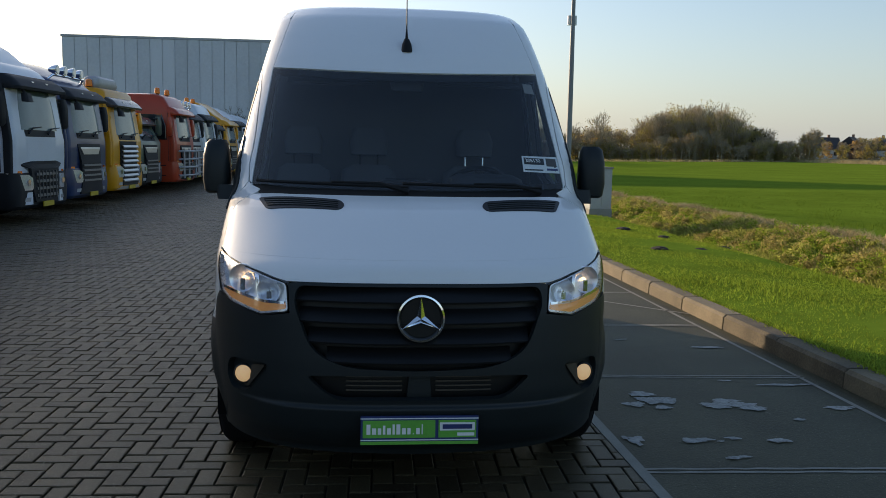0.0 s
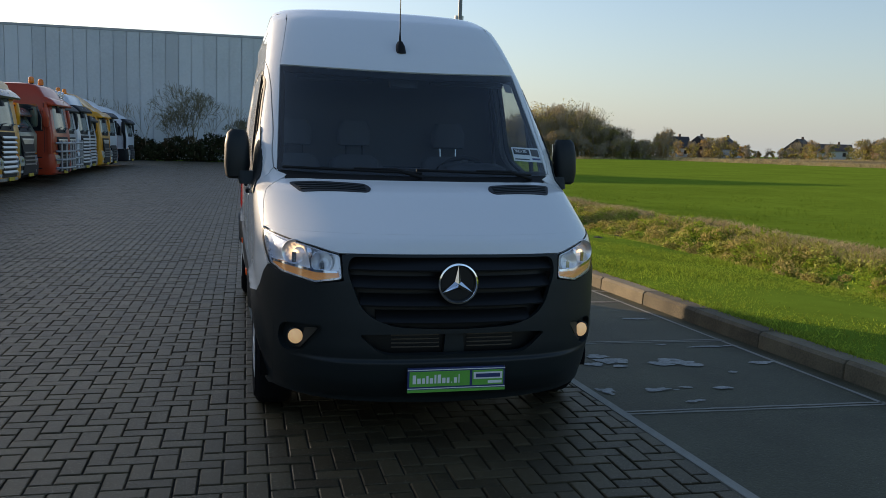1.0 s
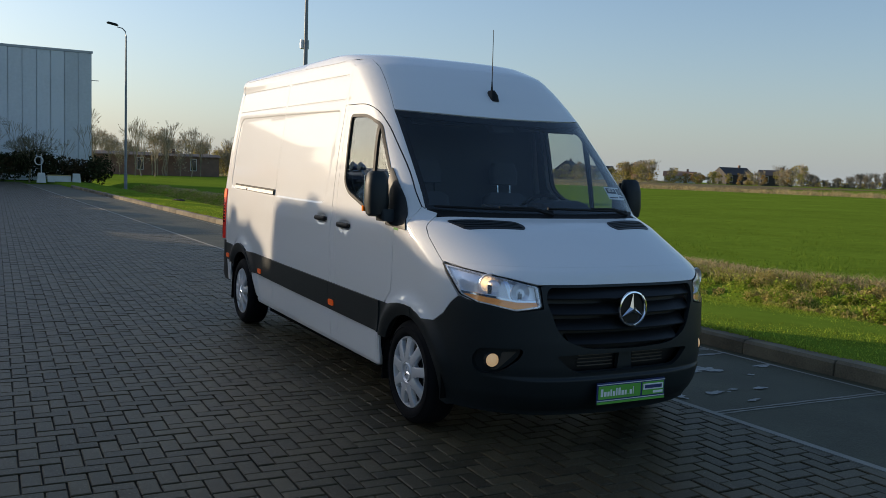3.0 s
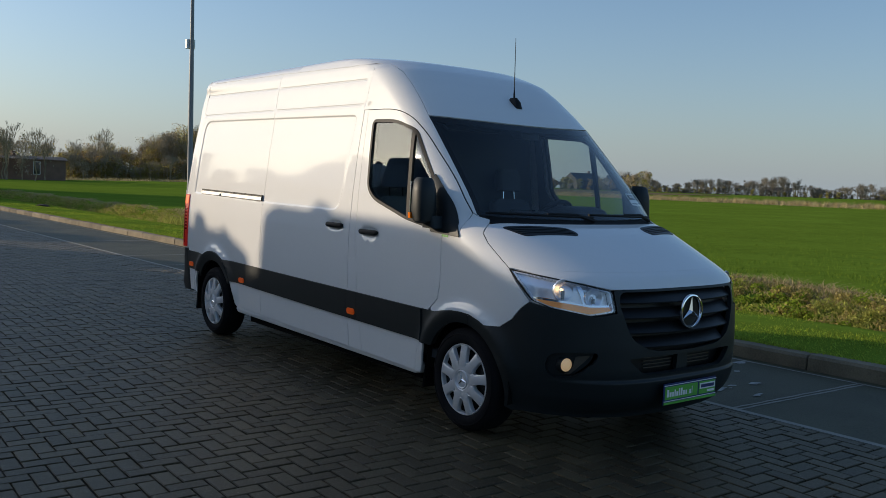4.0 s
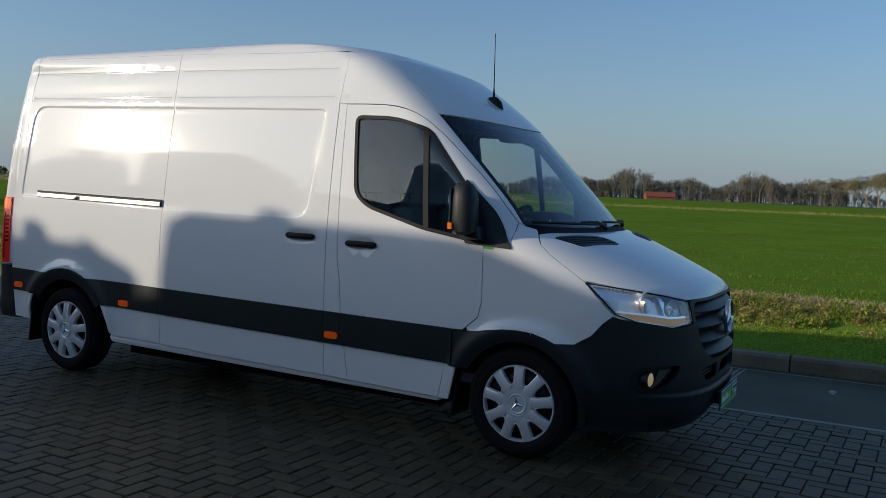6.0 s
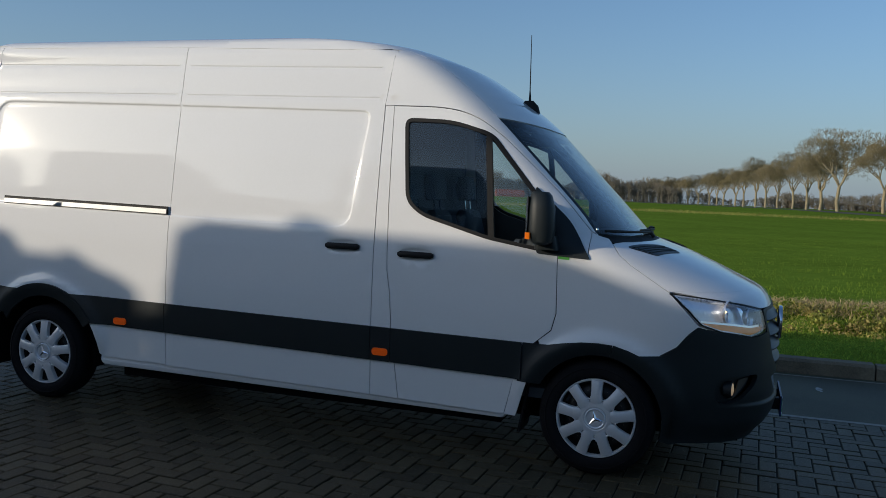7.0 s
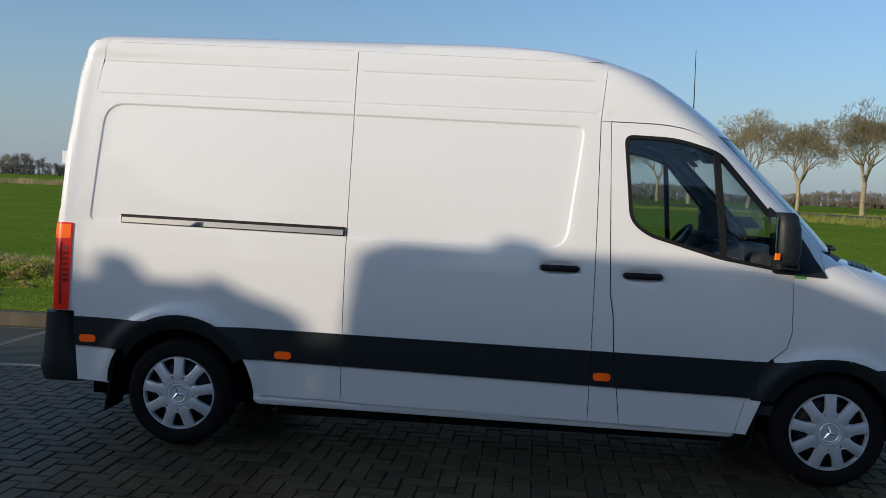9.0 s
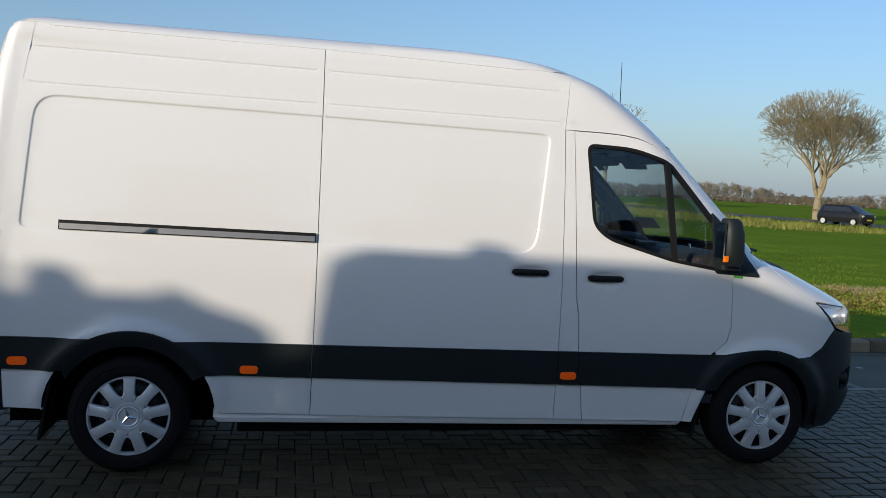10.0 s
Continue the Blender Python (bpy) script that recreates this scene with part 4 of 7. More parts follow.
# wheels
def wheel(cy, s):
    w = empty("wheel")
    w.parent = van
    m = Matrix.Translation((s * .875, cy, HUB_Z)) @ Matrix.Rotation(0 if s > 0 else math.pi, 4, "Z")
    prof = [(-.105, .225), (-.11, .265), (-.10, .312), (-.082, .328), (-.07, .334), (-.03, .337), (.03, .337), (.07, .334), (.082, .328), (.098, .314), (.110, .285), (.112, .262), (.107, .242), (.100, .234), (.085, .230), (.02, .22)]
    tyre = part("tyre", lathe(bmesh.new(), prof, m, 72), M["rubber"], w, "black road tyre", smooth=True)
    part("tyre_rib", lathe(bmesh.new(), [(.1085, .296), (.1125, .293), (.1125, .289), (.1085, .286)], m, 72, cap=False), M["rubber"], tyre)
    # black disc stands in for the shade behind the cover's openings
    part("rim", lathe(bmesh.new(), [(.0, .215), (.06, .222), (.07, .214), (.035, .195), (.03, .05)], m, 48), M["grille"], w, smooth=True)
    cap = part("hubcap", lathe(bmesh.new(), [(.072, .226), (.094, .231), (.100, .228), (.100, .221), (.090, .216), (.06, .214)], m, 64, cap=False), M["silver"], w, "silver nine-spoke wheel cover", smooth=True)
    for k in range(9):
        a = 2 * math.pi * k / 9
        r = m @ Matrix.Rotation(a, 4, "X")
        bm = bmesh.new()
        rows = [(.040, .0135, .104), (.070, .0245, .110), (.094, .0330, .113), (.108, .0378, .113), (.116, .0375, .113), (.124, .0330, .113), (.135, .0312, .1125), (.160, .0310, .110), (.190, .0320, .106), (.219, .0350, .100)]
        ring = []
        for rad, hw, x in rows:
            ring.append([bm.verts.new(r @ Vector(q)) for q in ((x - .030, -hw, rad), (x - .009, -hw, rad), (x - .002, -hw * .93, rad), (x, -hw * .80, rad), (x + .0012, 0, rad), (x, hw * .80, rad), (x - .002, hw * .93, rad), (x - .009, hw, rad), (x - .030, hw, rad))])
        for p, q in zip(ring, ring[1:]):
            for i in range(9):
                bm.faces.new((p[i], p[(i + 1) % 9], q[(i + 1) % 9], q[i]))
        bm.faces.new(ring[0][::-1])
        bm.faces.new(ring[-1])
        part("spoke", bm, M["silver"], cap, smooth=True)
        # raised rib round the inner end of each opening
        h = m @ Matrix.Rotation(a + math.pi / 9, 4, "X")
        pts = [h @ Vector((.110, .0150 * math.cos(t), .130 - .013 * math.sin(t))) for t in np.linspace(0, math.pi, 9)]
        part("slot_rib", tube(bmesh.new(), pts, .0042, 6), M["silver"], cap, smooth=True)
        part("wheel_bolt", tube(bmesh.new(), [h @ Vector((.034, 0, .150)), h @ Vector((.062, 0, .150))], .013, 6), M["fin"], w)
    # greyish steel coloured black for the shade it lies in
    part("steel_wheel", lathe(bmesh.new(), [(.034, .205), (.040, .190), (.060, .168), (.066, .140), (.060, .100), (.05, .08)], m, 40, cap=False), M["grille"], w, "steel wheel behind the cover, blackened for its shade", smooth=True)
    part("hub", lathe(bmesh.new(), [(.07, .100), (.107, .100), (.112, .095), (.1135, .070), (.110, .066), (.108, .063), (.112, .061), (.116, .056), (.113, .051), (.110, .049), (.111, .02), (.1115, .004)], m, 36), M["silver"], cap, smooth=True)
    for k in range(3):
        r = m @ Matrix.Rotation(2 * math.pi * k / 3 + .3, 4, "X")
        bm = bmesh.new()
        v = [bm.verts.new(r @ Vector(q)) for q in ((.118, 0, -.004), (.1125, 0, .050), (.110, .011, .008), (.110, -.011, .008))]
        for f in ((0, 2, 1), (0, 1, 3), (1, 2, 3), (0, 3, 2)):
            bm.faces.new([v[i] for i in f])
        part("hub_arm", bm, M["chrome"], cap)


for cy in (AXLE_F, AXLE_R):
    for s in (-1, 1):
        wheel(cy, s)
        # wheel house
        bm = bmesh.new()
        ring = [[bm.verts.new((s * x, cy + .425 * math.cos(radians(a)), HUB_Z + .425 * math.sin(radians(a)))) for a in range(-10, 191, 10)] for x in (.66, .965)]
        for k in range(len(ring[0]) - 1):
            bm.faces.new((ring[0][k], ring[0][k + 1], ring[1][k + 1], ring[1][k]))
        bm.faces.new(ring[0])
        part("wheel_house", bm, M["under"], van)
part("underbody", boxed(-.64, .64, .25, 5.7, .22, .40), M["under"], van)
# unseen low block, added to keep light out from under the van
for y0, y1 in ((1.62, 4.38),):
    part("floor_pan", boxed(-.86, .86, y0, y1, .21, .42), M["under"], van)
part("rear_axle", tube(bmesh.new(), [(-.80, AXLE_R, HUB_Z), (-.12, AXLE_R, HUB_Z), (0, AXLE_R, HUB_Z), (.12, AXLE_R, HUB_Z), (.80, AXLE_R, HUB_Z)], [.05, .06, .13, .06, .05], 12), M["under"], van, smooth=True)
part("spare_wheel", lathe(bmesh.new(), [(-.09, .18), (-.1, .30), (.1, .30), (.09, .18)], Matrix.Translation((0, 5.42, .30)) @ Matrix.Rotation(radians(90), 4, "Y"), 28), M["rubber"], van, smooth=True)
for s in (-1, 1):
    bm = loft(bmesh.new(), [(.262, s * .90 - .04, s * .90 + .04, 1.58, 4.50, .02), (.272, s * .905 - .04, s * .905 + .055, 1.57, 4.51, .02), (.292, s * .91 - .04, s * .91 + .05, 1.56, 4.52, .02), (.33, s * .90 - .04, s * .90 + .04, 1.56, 4.52, .02)], 3)
    for v in bm.verts:
        v.co.z += .0095 * (v.co.y - 1.58)
    part("sill", bm, M["paint"], van)

# aerial
bm = loft(bmesh.new(), [(2.165, -.035, .035, 1.66, 1.80, .03), (2.215, -.028, .028, 1.675, 1.80, .026), (2.25, -.014, .014, 1.71, 1.77, .013)], 5)
aer = part("aerial", bm, M["seal"], van, "black roof aerial", smooth=True)
part("aerial_rod", tube(bmesh.new(), [(0, 1.735, 2.24), (0, 1.738, 2.32), (0, 1.745, 2.70)], [.010, .004, .0022], 6), M["seal"], aer)

# stickers on the windscreen
st = panel("price_sticker", [(.62, 1.475), (.845, 1.465), (.845, 1.555), (.62, 1.56)], on_front(-.0095), M["white"], screen, step=.04, thick=.001, inset=0, label="white stock label with a number inside the windscreen")
panel("label_bar", [(.63, 1.483), (.74, 1.480), (.74, 1.487), (.63, 1.490)], on_front(-.0085), M["black"], st, step=.04, thick=.001, inset=0)
panel("label_block", [(.765, 1.482), (.835, 1.479), (.835, 1.490), (.765, 1.493)], on_front(-.0085), M["navy"], st, step=.04, thick=.001, inset=0)
panel("label_field", [(.630, 1.516), (.752, 1.511), (.752, 1.546), (.630, 1.552)], on_front(-.0085), M["black"], st, step=.02, thick=.001, inset=0)
panel("label_block", [(.765, 1.505), (.830, 1.502), (.830, 1.545), (.765, 1.548)], on_front(-.0085), M["fin"], st, step=.02, thick=.001, inset=0)
# the printed stock number
font = bpy.data.curves.new("stock_number", "FONT")
font.body, font.size, font.extrude = "305130", .034, .0005
shape = new("stock_number", font)
bpy.context.view_layer.update()
digits = bpy.data.meshes.new_from_object(shape)
bpy.data.objects.remove(shape)
digits.materials.clear()
digits.materials.append(M["white"])
at = lambda x, z: Vector((x, float(front_y(x, z)) + .0072, z))
ux = (at(.82, 1.508) - at(.64, 1.513)).normalized()
vz = (at(.73, 1.54) - at(.73, 1.50)).normalized()
nz = ux.cross(vz).normalized()
vz = nz.cross(ux)
o = at(.637, 1.524) + nz * .006
label = new("stock_number", digits)
label.parent = st
label.matrix_world = Matrix(((ux.x, vz.x, nz.x, o.x), (ux.y, vz.y, nz.y, o.y), (ux.z, vz.z, nz.z, o.z), (0, 0, 0, 1)))
panel("corner_sticker", [(.70, 1.93), (.765, 1.925), (.755, 1.985), (.695, 1.99)], on_front(-.0095), M["headliner"], screen, step=.04, thick=.001, inset=0, label="small pale sticker in the windscreen corner")
for s in (-1, 1):
    panel("door_sticker", [(1.225, 1.235), (1.29, 1.238), (1.29, 1.255), (1.225, 1.252)], on_side(s, .003), M["green"], van, step=.03, thick=.001, inset=0, label="small green sticker")


# ---- van cab, seen through the glass ----
def cab_interior():
    part("bulkhead", loft(bmesh.new(), [(.42, -.92, .92, 2.44, 2.47, .01), (1.2, -.93, .93, 2.44, 2.47, .01), (2.05, -.84, .84, 2.44, 2.47, .01), (2.40, -.74, .74, 2.44, 2.47, .01)], 2), M["lining"], van, "dark load bulkhead")
    part("cab_floor", boxed(-.92, .92, .9, 2.45, .40, .46), M["lining"], van)
    hl = [(x, y) for x, y in ((-.74, 1.84), (-.4, 1.70), (0, 1.64), (.4, 1.70), (.74, 1.84), (.80, 2.44), (-.80, 2.44))]
    verts = [(x, y, 2.06 + .04 * (y - 1.6)) for x, y in hl] + [(x, y, 2.085 + .04 * (y - 1.6)) for x, y in hl]
    link_mesh("headliner", verts, [tuple(range(7))[::-1], tuple(range(7, 14))] + [(i, (i + 1) % 7, 7 + (i + 1) % 7, 7 + i) for i in range(7)], M["headliner"], van)
    bm = loft(bmesh.new(), [(.75, -.90, .90, 1.05, 1.45, .08), (1.05, -.90, .90, 1.02, 1.56, .10), (1.25, -.88, .88, 1.00, 1.58, .12), (1.335, -.86, .86, 1.02, 1.56, .12), (1.372, -.84, .84, 1.12, 1.50, .12)], 6)
    part("dashboard", bm, M["dash"], van, "dark moulded dashboard", smooth=True)
    part("instrument_hood", loft(bmesh.new(), [(1.33, .22, .70, 1.26, 1.62, .09), (1.42, .25, .67, 1.32, 1.61, .09), (1.445, .30, .62, 1.38, 1.58, .08)], 6), M["dash"], van, smooth=True)
    part("centre_console", loft(bmesh.new(), [(.70, -.18, .18, 1.48, 1.68, .05), (1.22, -.20, .20, 1.46, 1.64, .05), (1.40, -.17, .17, 1.44, 1.58, .05)], 4), M["dash"], van, smooth=True)
    part("screen", boxed(-.13, .13, 1.575, 1.592, 1.27, 1.41, .006), M["darkglass"], van)
    for x in (-.78, -.26, .26, .80):
        vent = part("air_vent", lathe(bmesh.new(), [(-.02, .060), (.012, .060), (.016, .052), (.004, .046), (-.01, .012)], Matrix.Translation((x, 1.585, 1.27)) @ Matrix.Rotation(radians(90), 4, "Z"), 24), M["alu"], van, "round metal-ringed air vent", smooth=True)
        part("vent_core", lathe(bmesh.new(), [(.0, .044), (.008, .040), (.010, .004)], Matrix.Translation((x, 1.585, 1.27)) @ Matrix.Rotation(radians(90), 4, "Z"), 18), M["grille"], vent)
    # steering wheel on the left-hand side
    m = Matrix.Translation((.45, 1.74, 1.32)) @ Matrix.Rotation(radians(-54), 4, "X")
    bm = bmesh.new()
    pts = [m @ Vector((.195 * math.cos(a), .195 * math.sin(a), 0)) for a in np.linspace(0, 2 * math.pi, 37)]
    tube(bm, pts, .017, 8, cap=False)
    wheel_ob = part("steering_wheel", bm, M["seal"], van, smooth=True)
    part("wheel_boss", box(bmesh.new(), -.085, .085, -.075, .055, -.035, .012, .025, m=m), M["seal"], wheel_ob)
    for x0, x1, y0, y1 in ((-.19, -.07, -.022, .022), (.07, .19, -.022, .022), (-.026, .026, -.19, -.06)):
        part("wheel_spoke", box(bmesh.new(), x0, x1, y0, y1, -.014, .006, .006, m=m), M["alu"], wheel_ob)
    part("steering_column", tube(bmesh.new(), [m @ Vector((0, 0, -.02)), m @ Vector((0, 0, -.24))], [.045, .06], 12), M["dash"], van, smooth=True)
    # driver seat and a double passenger bench
    for x, w in ((.50, .25), (-.22, .22), (-.66, .22)):
        seat = part("seat", loft(bmesh.new(), [(.72, x - w, x + w, 1.72, 2.22, .07), (.86, x - w, x + w, 1.70, 2.24, .09), (.92, x - w + .03, x + w - .03, 1.74, 2.20, .09)], 5), M["seat"], van, "black fabric seat", smooth=True)
        bm = loft(bmesh.new(), [(0, -w, w, -.07, .06, .05), (.30, -w + .01, w - .01, -.07, .05, .05), (.58, -w + .04, w - .04, -.05, .04, .04), (.62, -w + .10, w - .10, -.03, .03, .03)], 5)
        bmesh.ops.transform(bm, matrix=pose(x, 2.20, .86, -10, 0, 0), verts=bm.verts)
        part("backrest", bm, M["seat"], seat, smooth=True)
        for dx in (-.06, .06):
            part("headrest_rod", tube(bmesh.new(), [(x + dx, 2.30, 1.44), (x + dx, 2.315, 1.56)], .006, 6), M["chrome"] if x > 0 else M["seal"], seat)
        bm = loft(bmesh.new(), [(0, -.12, .12, -.05, .04, .04), (.10, -.13, .13, -.05, .05, .04), (.18, -.10, .10, -.04, .04, .035)], 5)
        bmesh.ops.transform(bm, matrix=pose(x, 2.32, 1.54, -6, 0, 0), verts=bm.verts)
        part("headrest", bm, M["seat"], seat, smooth=True)
    # rear-view sensor box and sun visors at the top of the screen
    part("sensor_box", loft(bmesh.new(), [(1.93, -.09, .09, 1.52, 1.64, .03), (2.02, -.11, .11, 1.56, 1.70, .03)], 4), M["dash"], van, smooth=True)
    for s in (-1, 1):
        bm = boxed(s * .45 - .26, s * .45 + .26, -.012, .012, -.08, .08, .01)
        bmesh.ops.transform(bm, matrix=pose(0, 1.70, 2.0, -60, 0, 0), verts=bm.verts)
        part("sun_visor", bm, M["dash"], van)
    # clear bottle-like holder on the dash
    part("dash_clip", tube(bmesh.new(), [(-.17, 1.18, 1.31), (-.17, 1.20, 1.40)], [.014, .008], 8), M["chrome"], van)


cab_interior()

# ---- trucks ----
TRUCK_COLOURS = {}


def truck_paint(name, c):
    if name not in TRUCK_COLOURS:
        TRUCK_COLOURS[name] = material(name + " truck paint", c, 0.42, spread=0.10, scale=1.2, coat=0.35, spec=0.3)
    return TRUCK_COLOURS[name]


# the windscreen's base colour is raised to hold a pale sky reflection
TM = dict(smoke=material("smoked visor plastic", (0.06, 0.05, 0.045), 0.25, spread=0.2), trim=material("dark truck trim", (0.014, 0.017, 0.021), 0.6, spread=0.2, spec=0.25), glass=material("truck windscreen with painted reflection", (0.10, 0.15, 0.155), 0.10, spread=0.40, scale=1.6, spec=0.5), bright=material("bright grille bars", (0.5, 0.5, 0.5), 0.3, metal=0.7), lamp=material("truck headlamp", (0.62, 0.64, 0.66), 0.1, metal=0.4, spread=0.25, scale=25), beacon=material("orange beacon", (0.85, 0.20, 0.01), 0.25, spread=0.1), plate=material("yellow plate", (0.5, 0.36, 0.02), 0.5), bar=material("dark grille bars", (0.055, 0.062, 0.068), 0.4, spread=0.2))


def bowed(rows, deep=.06, bow=.15, n=14):
    """A plate that follows the bowed front of a cab: rows of (z, x0, x1, y) from the bottom up."""
    bm = bmesh.new()
    front, back = [], []
    for z, x0, x1, y in rows:
        xs = np.linspace(x0, x1, n)
        ys = y + bow * (np.abs(xs) / 1.2) ** 4
        front.append([bm.verts.new((x, yy, z)) for x, yy in zip(xs, ys)])
        back.append([bm.verts.new((x, yy + deep, z)) for x, yy in zip(xs, ys)])
    for p, q in zip(front, front[1:]):
        for i in range(n - 1):
            bm.faces.new((p[i], p[i + 1], q[i + 1], q[i]))
    for p, q in zip(back, back[1:]):
        for i in range(n - 1):
            bm.faces.new((p[i + 1], p[i], q[i], q[i + 1]))
        bm.faces.new((p[0], q[0], front[back.index(q)][0], front[back.index(p)][0]))
        bm.faces.new((p[-1], front[back.index(p)][-1], front[back.index(q)][-1], q[-1]))
    for i in range(n - 1):
        bm.faces.new((front[0][i + 1], front[0][i], back[0][i], back[0][i + 1]))
        bm.faces.new((front[-1][i], front[-1][i + 1], back[-1][i + 1], back[-1][i]))
    return bm


def truck(paint_name, colour, px, py, turn, high=3.0, face="low", spoiler=.0, visor="dark", beacons=(), lights=False, bull=False, ac=False, words="", tail_high=2.9, square=False, roof_items=()):
    """A lorry whose nose points along local -y. face: 'low' (dark lower mask), 'slats' (bright slats up to the windscreen), 'mask' (dark up to the windscreen) or 'slant' (small raked cab)."""
    P = truck_paint(paint_name, colour)
    t = empty("truck", label=f"{words} lorry parked in a row on the yard", category="truck", group="parked lorries")
    W, back = 1.22, 2.15
    rr = .07 if square else .15
    zb, zt = 1.78, min(high - .42, 2.66)
    rake = .34 if face == "slant" else .15

    def fy(z):
        """How far the front leans back at height z."""
        return 0.0 if z < 1.62 else rake * (z - 1.62) / (zt - 1.62)
    cab = part("cab", loft(bmesh.new(), [(.92, -W, W, .02, back, rr), (1.30, -W, W, .0, back, rr), (1.62, -W, W, .0, back, rr), (zb, -W + .005, W - .005, fy(zb) + .004, back, rr + .01), (zt, -W + .03, W - .03, fy(zt), back, rr + .03), (zt + .10, -W + .035, W - .035, fy(zt) + .05, back, rr + .04), (high - .10, -W + .06, W - .06, fy(zt) + (.10 if square else .30), back, rr + .06), (high, -W + .12, W - .12, fy(zt) + (.18 if square else .46), back - .03, rr + .08), (high + .04, -W + .3, W - .3, fy(zt) + (.4 if square else .75), back - .1, rr + .1)], 6), P, t, smooth=True)
    # windscreen in its dark surround
    sur = part("screen_surround", bowed([(zb - .10, -1.17, 1.17, fy(zb - .1) - .016), (zb, -1.18, 1.18, fy(zb) - .016), (zt + .02, -1.15, 1.15, fy(zt) - .014)]), TM["trim"], cab)
    part("windscreen", bowed([(zb + .03, -1.10, 1.10, fy(zb) - .026), ((zb + zt) / 2, -1.10, 1.10, fy((zb + zt) / 2) - .028), (zt - .05, -1.07, 1.07, fy(zt) - .024)], .02), TM["glass"], sur, "windscreen with a pale sky reflection in its colour", smooth=True)
    part("screen_shade", bowed([(zt - .13, -1.06, 1.06, fy(zt) - .030), (zt - .03, -1.06, 1.06, fy(zt) - .027)], .01), TM["trim"], sur)
    for x in (-.62, .25):
        part("wiper", tube(bmesh.new(), [(x, fy(zb) - .05, zb - .04), (x + .18, fy(zb) - .055, zb + .07), (x + .62, fy(zb) - .03, zb + .10)], [.022, .016, .01], 5), TM["trim"], cab)
    # sun visor over the screen, with clearance lamps
    vm = {"dark": TM["trim"], "body": P, "smoke": TM["smoke"]}[visor]
    vis = part("visor", loft(bmesh.new(), [(zt - .08, -1.15, 1.15, fy(zt) - .24, fy(zt) + .30, .16), (zt - .03, -1.17, 1.17, fy(zt) - .25, fy(zt) + .30, .18), (zt + .10, -1.16, 1.16, fy(zt) - .13, fy(zt) + .35, .18), (zt + .20, -1.12, 1.12, fy(zt) + .02, fy(zt) + .4, .16)], 5), vm, cab, smooth=True)
    for x in (-.95, -.32, .32, .95):
        part("clearance_lamp", boxed(x - .05, x + .05, fy(zt) - .175 + .05 * abs(x), fy(zt) - .10 + .05 * abs(x), zt + .06, zt + .10, .01), TM["lamp"], vis)
    part("kerb_mirror", loft(bmesh.new(), [(zt - .32, -.98, -.70, fy(zt) - .34, fy(zt) - .20, .05), (zt - .16, -.96, -.72, fy(zt) - .30, fy(zt) - .18, .05)], 5), TM["trim"], cab, smooth=True)
    part("kerb_mirror_arm", tube(bmesh.new(), [(-.84, fy(zt) - .24, zt - .18), (-.84, fy(zt) - .12, zt)], .025, 6), TM["trim"], cab)
    for s in (-1, 1):
        dw = part("door_window", loft(bmesh.new(), [(zb + .00, s * (W - .02) - .03, s * (W - .02) + .028, .34, 1.20, .02), (zb + .40, s * (W - .025) - .03, s * (W - .025) + .028, .34, 1.20, .02), (zt - .06, s * (W - .03) - .03, s * (W - .03) + .022, .48, 1.20, .02)], 3), M["darkglass"], cab)
        part("window_rail", boxed(s * W - .012, s * W + .012, .30, 1.24, zb - .05, zb, .008), TM["trim"], dw)
        for y in (.26, 1.30):
            part("door_line", boxed(s * W - .006, s * W + .006, y, y + .014, 1.0, zt), TM["trim"], cab)
        part("door_handle", boxed(s * W - .02, s * W + .028, 1.06, 1.24, 1.50, 1.56, .008), TM["trim"], cab)
        part("air_guide", loft(bmesh.new(), [(.98, s * (W - .02) - .05, s * (W - .02) + .055, .05, .20, .03), (1.60, s * (W - .02) - .05, s * (W - .02) + .055, .04, .20, .03), (zt, s * (W - .05) - .05, s * (W - .05) + .05, fy(zt) + .04, fy(zt) + .16, .03)], 3), P if face != "low" else TM["trim"], cab, smooth=True)
        mr = part("mirror", loft(bmesh.new(), [(1.86, s * 1.44 - .09, s * 1.44 + .09, .10, .22, .04), (1.92, s * 1.44 - .12, s * 1.44 + .12, .06, .25, .06), (2.30, s * 1.44 - .12, s * 1.44 + .12, .06, .25, .06), (2.50, s * 1.44 - .10, s * 1.44 + .10, .10, .24, .05)], 4), TM["trim"] if visor == "dark" else P, t, smooth=True)
        for z in (1.92, 2.42):
            part("mirror_arm", tube(bmesh.new(), [(s * 1.18, .28, z), (s * 1.36, .16, z)], .03, 6), TM["trim"], mr)
        # lamps in the bumper corners
        part("headlamp", bowed([(.64, s * .66, s * 1.00, -.098), (.70, s * .62, s * 1.08, -.098), (.88, s * .64, s * 1.12, -.096), (.94, s * .78, s * 1.12, -.094)], .08, .15, 8), TM["lamp"], t, "clear headlamp cluster", smooth=True)
        part("lamp_bowl", tube(bmesh.new(), [(s * .80, -.075, .79), (s * .80, -.088, .79)], [.05, .065], 14), M["chrome"], t)
        part("fog_lamp", bowed([(.42, s * .72, s * 1.02, -.085), (.50, s * .70, s * 1.04, -.086)], .05, .15, 6), TM["lamp"], t)
        part("indicator", bowed([(.97, s * .95, s * 1.12, -.080), (1.02, s * .95, s * 1.12, -.078)], .05, .15, 5), M["amber_off"], t)
        for z in (.46, .82):
            part("step", boxed(s * 1.13 - .10, s * 1.13 + .09, .34, 1.0, z, z + .05, .01), TM["trim"], t)
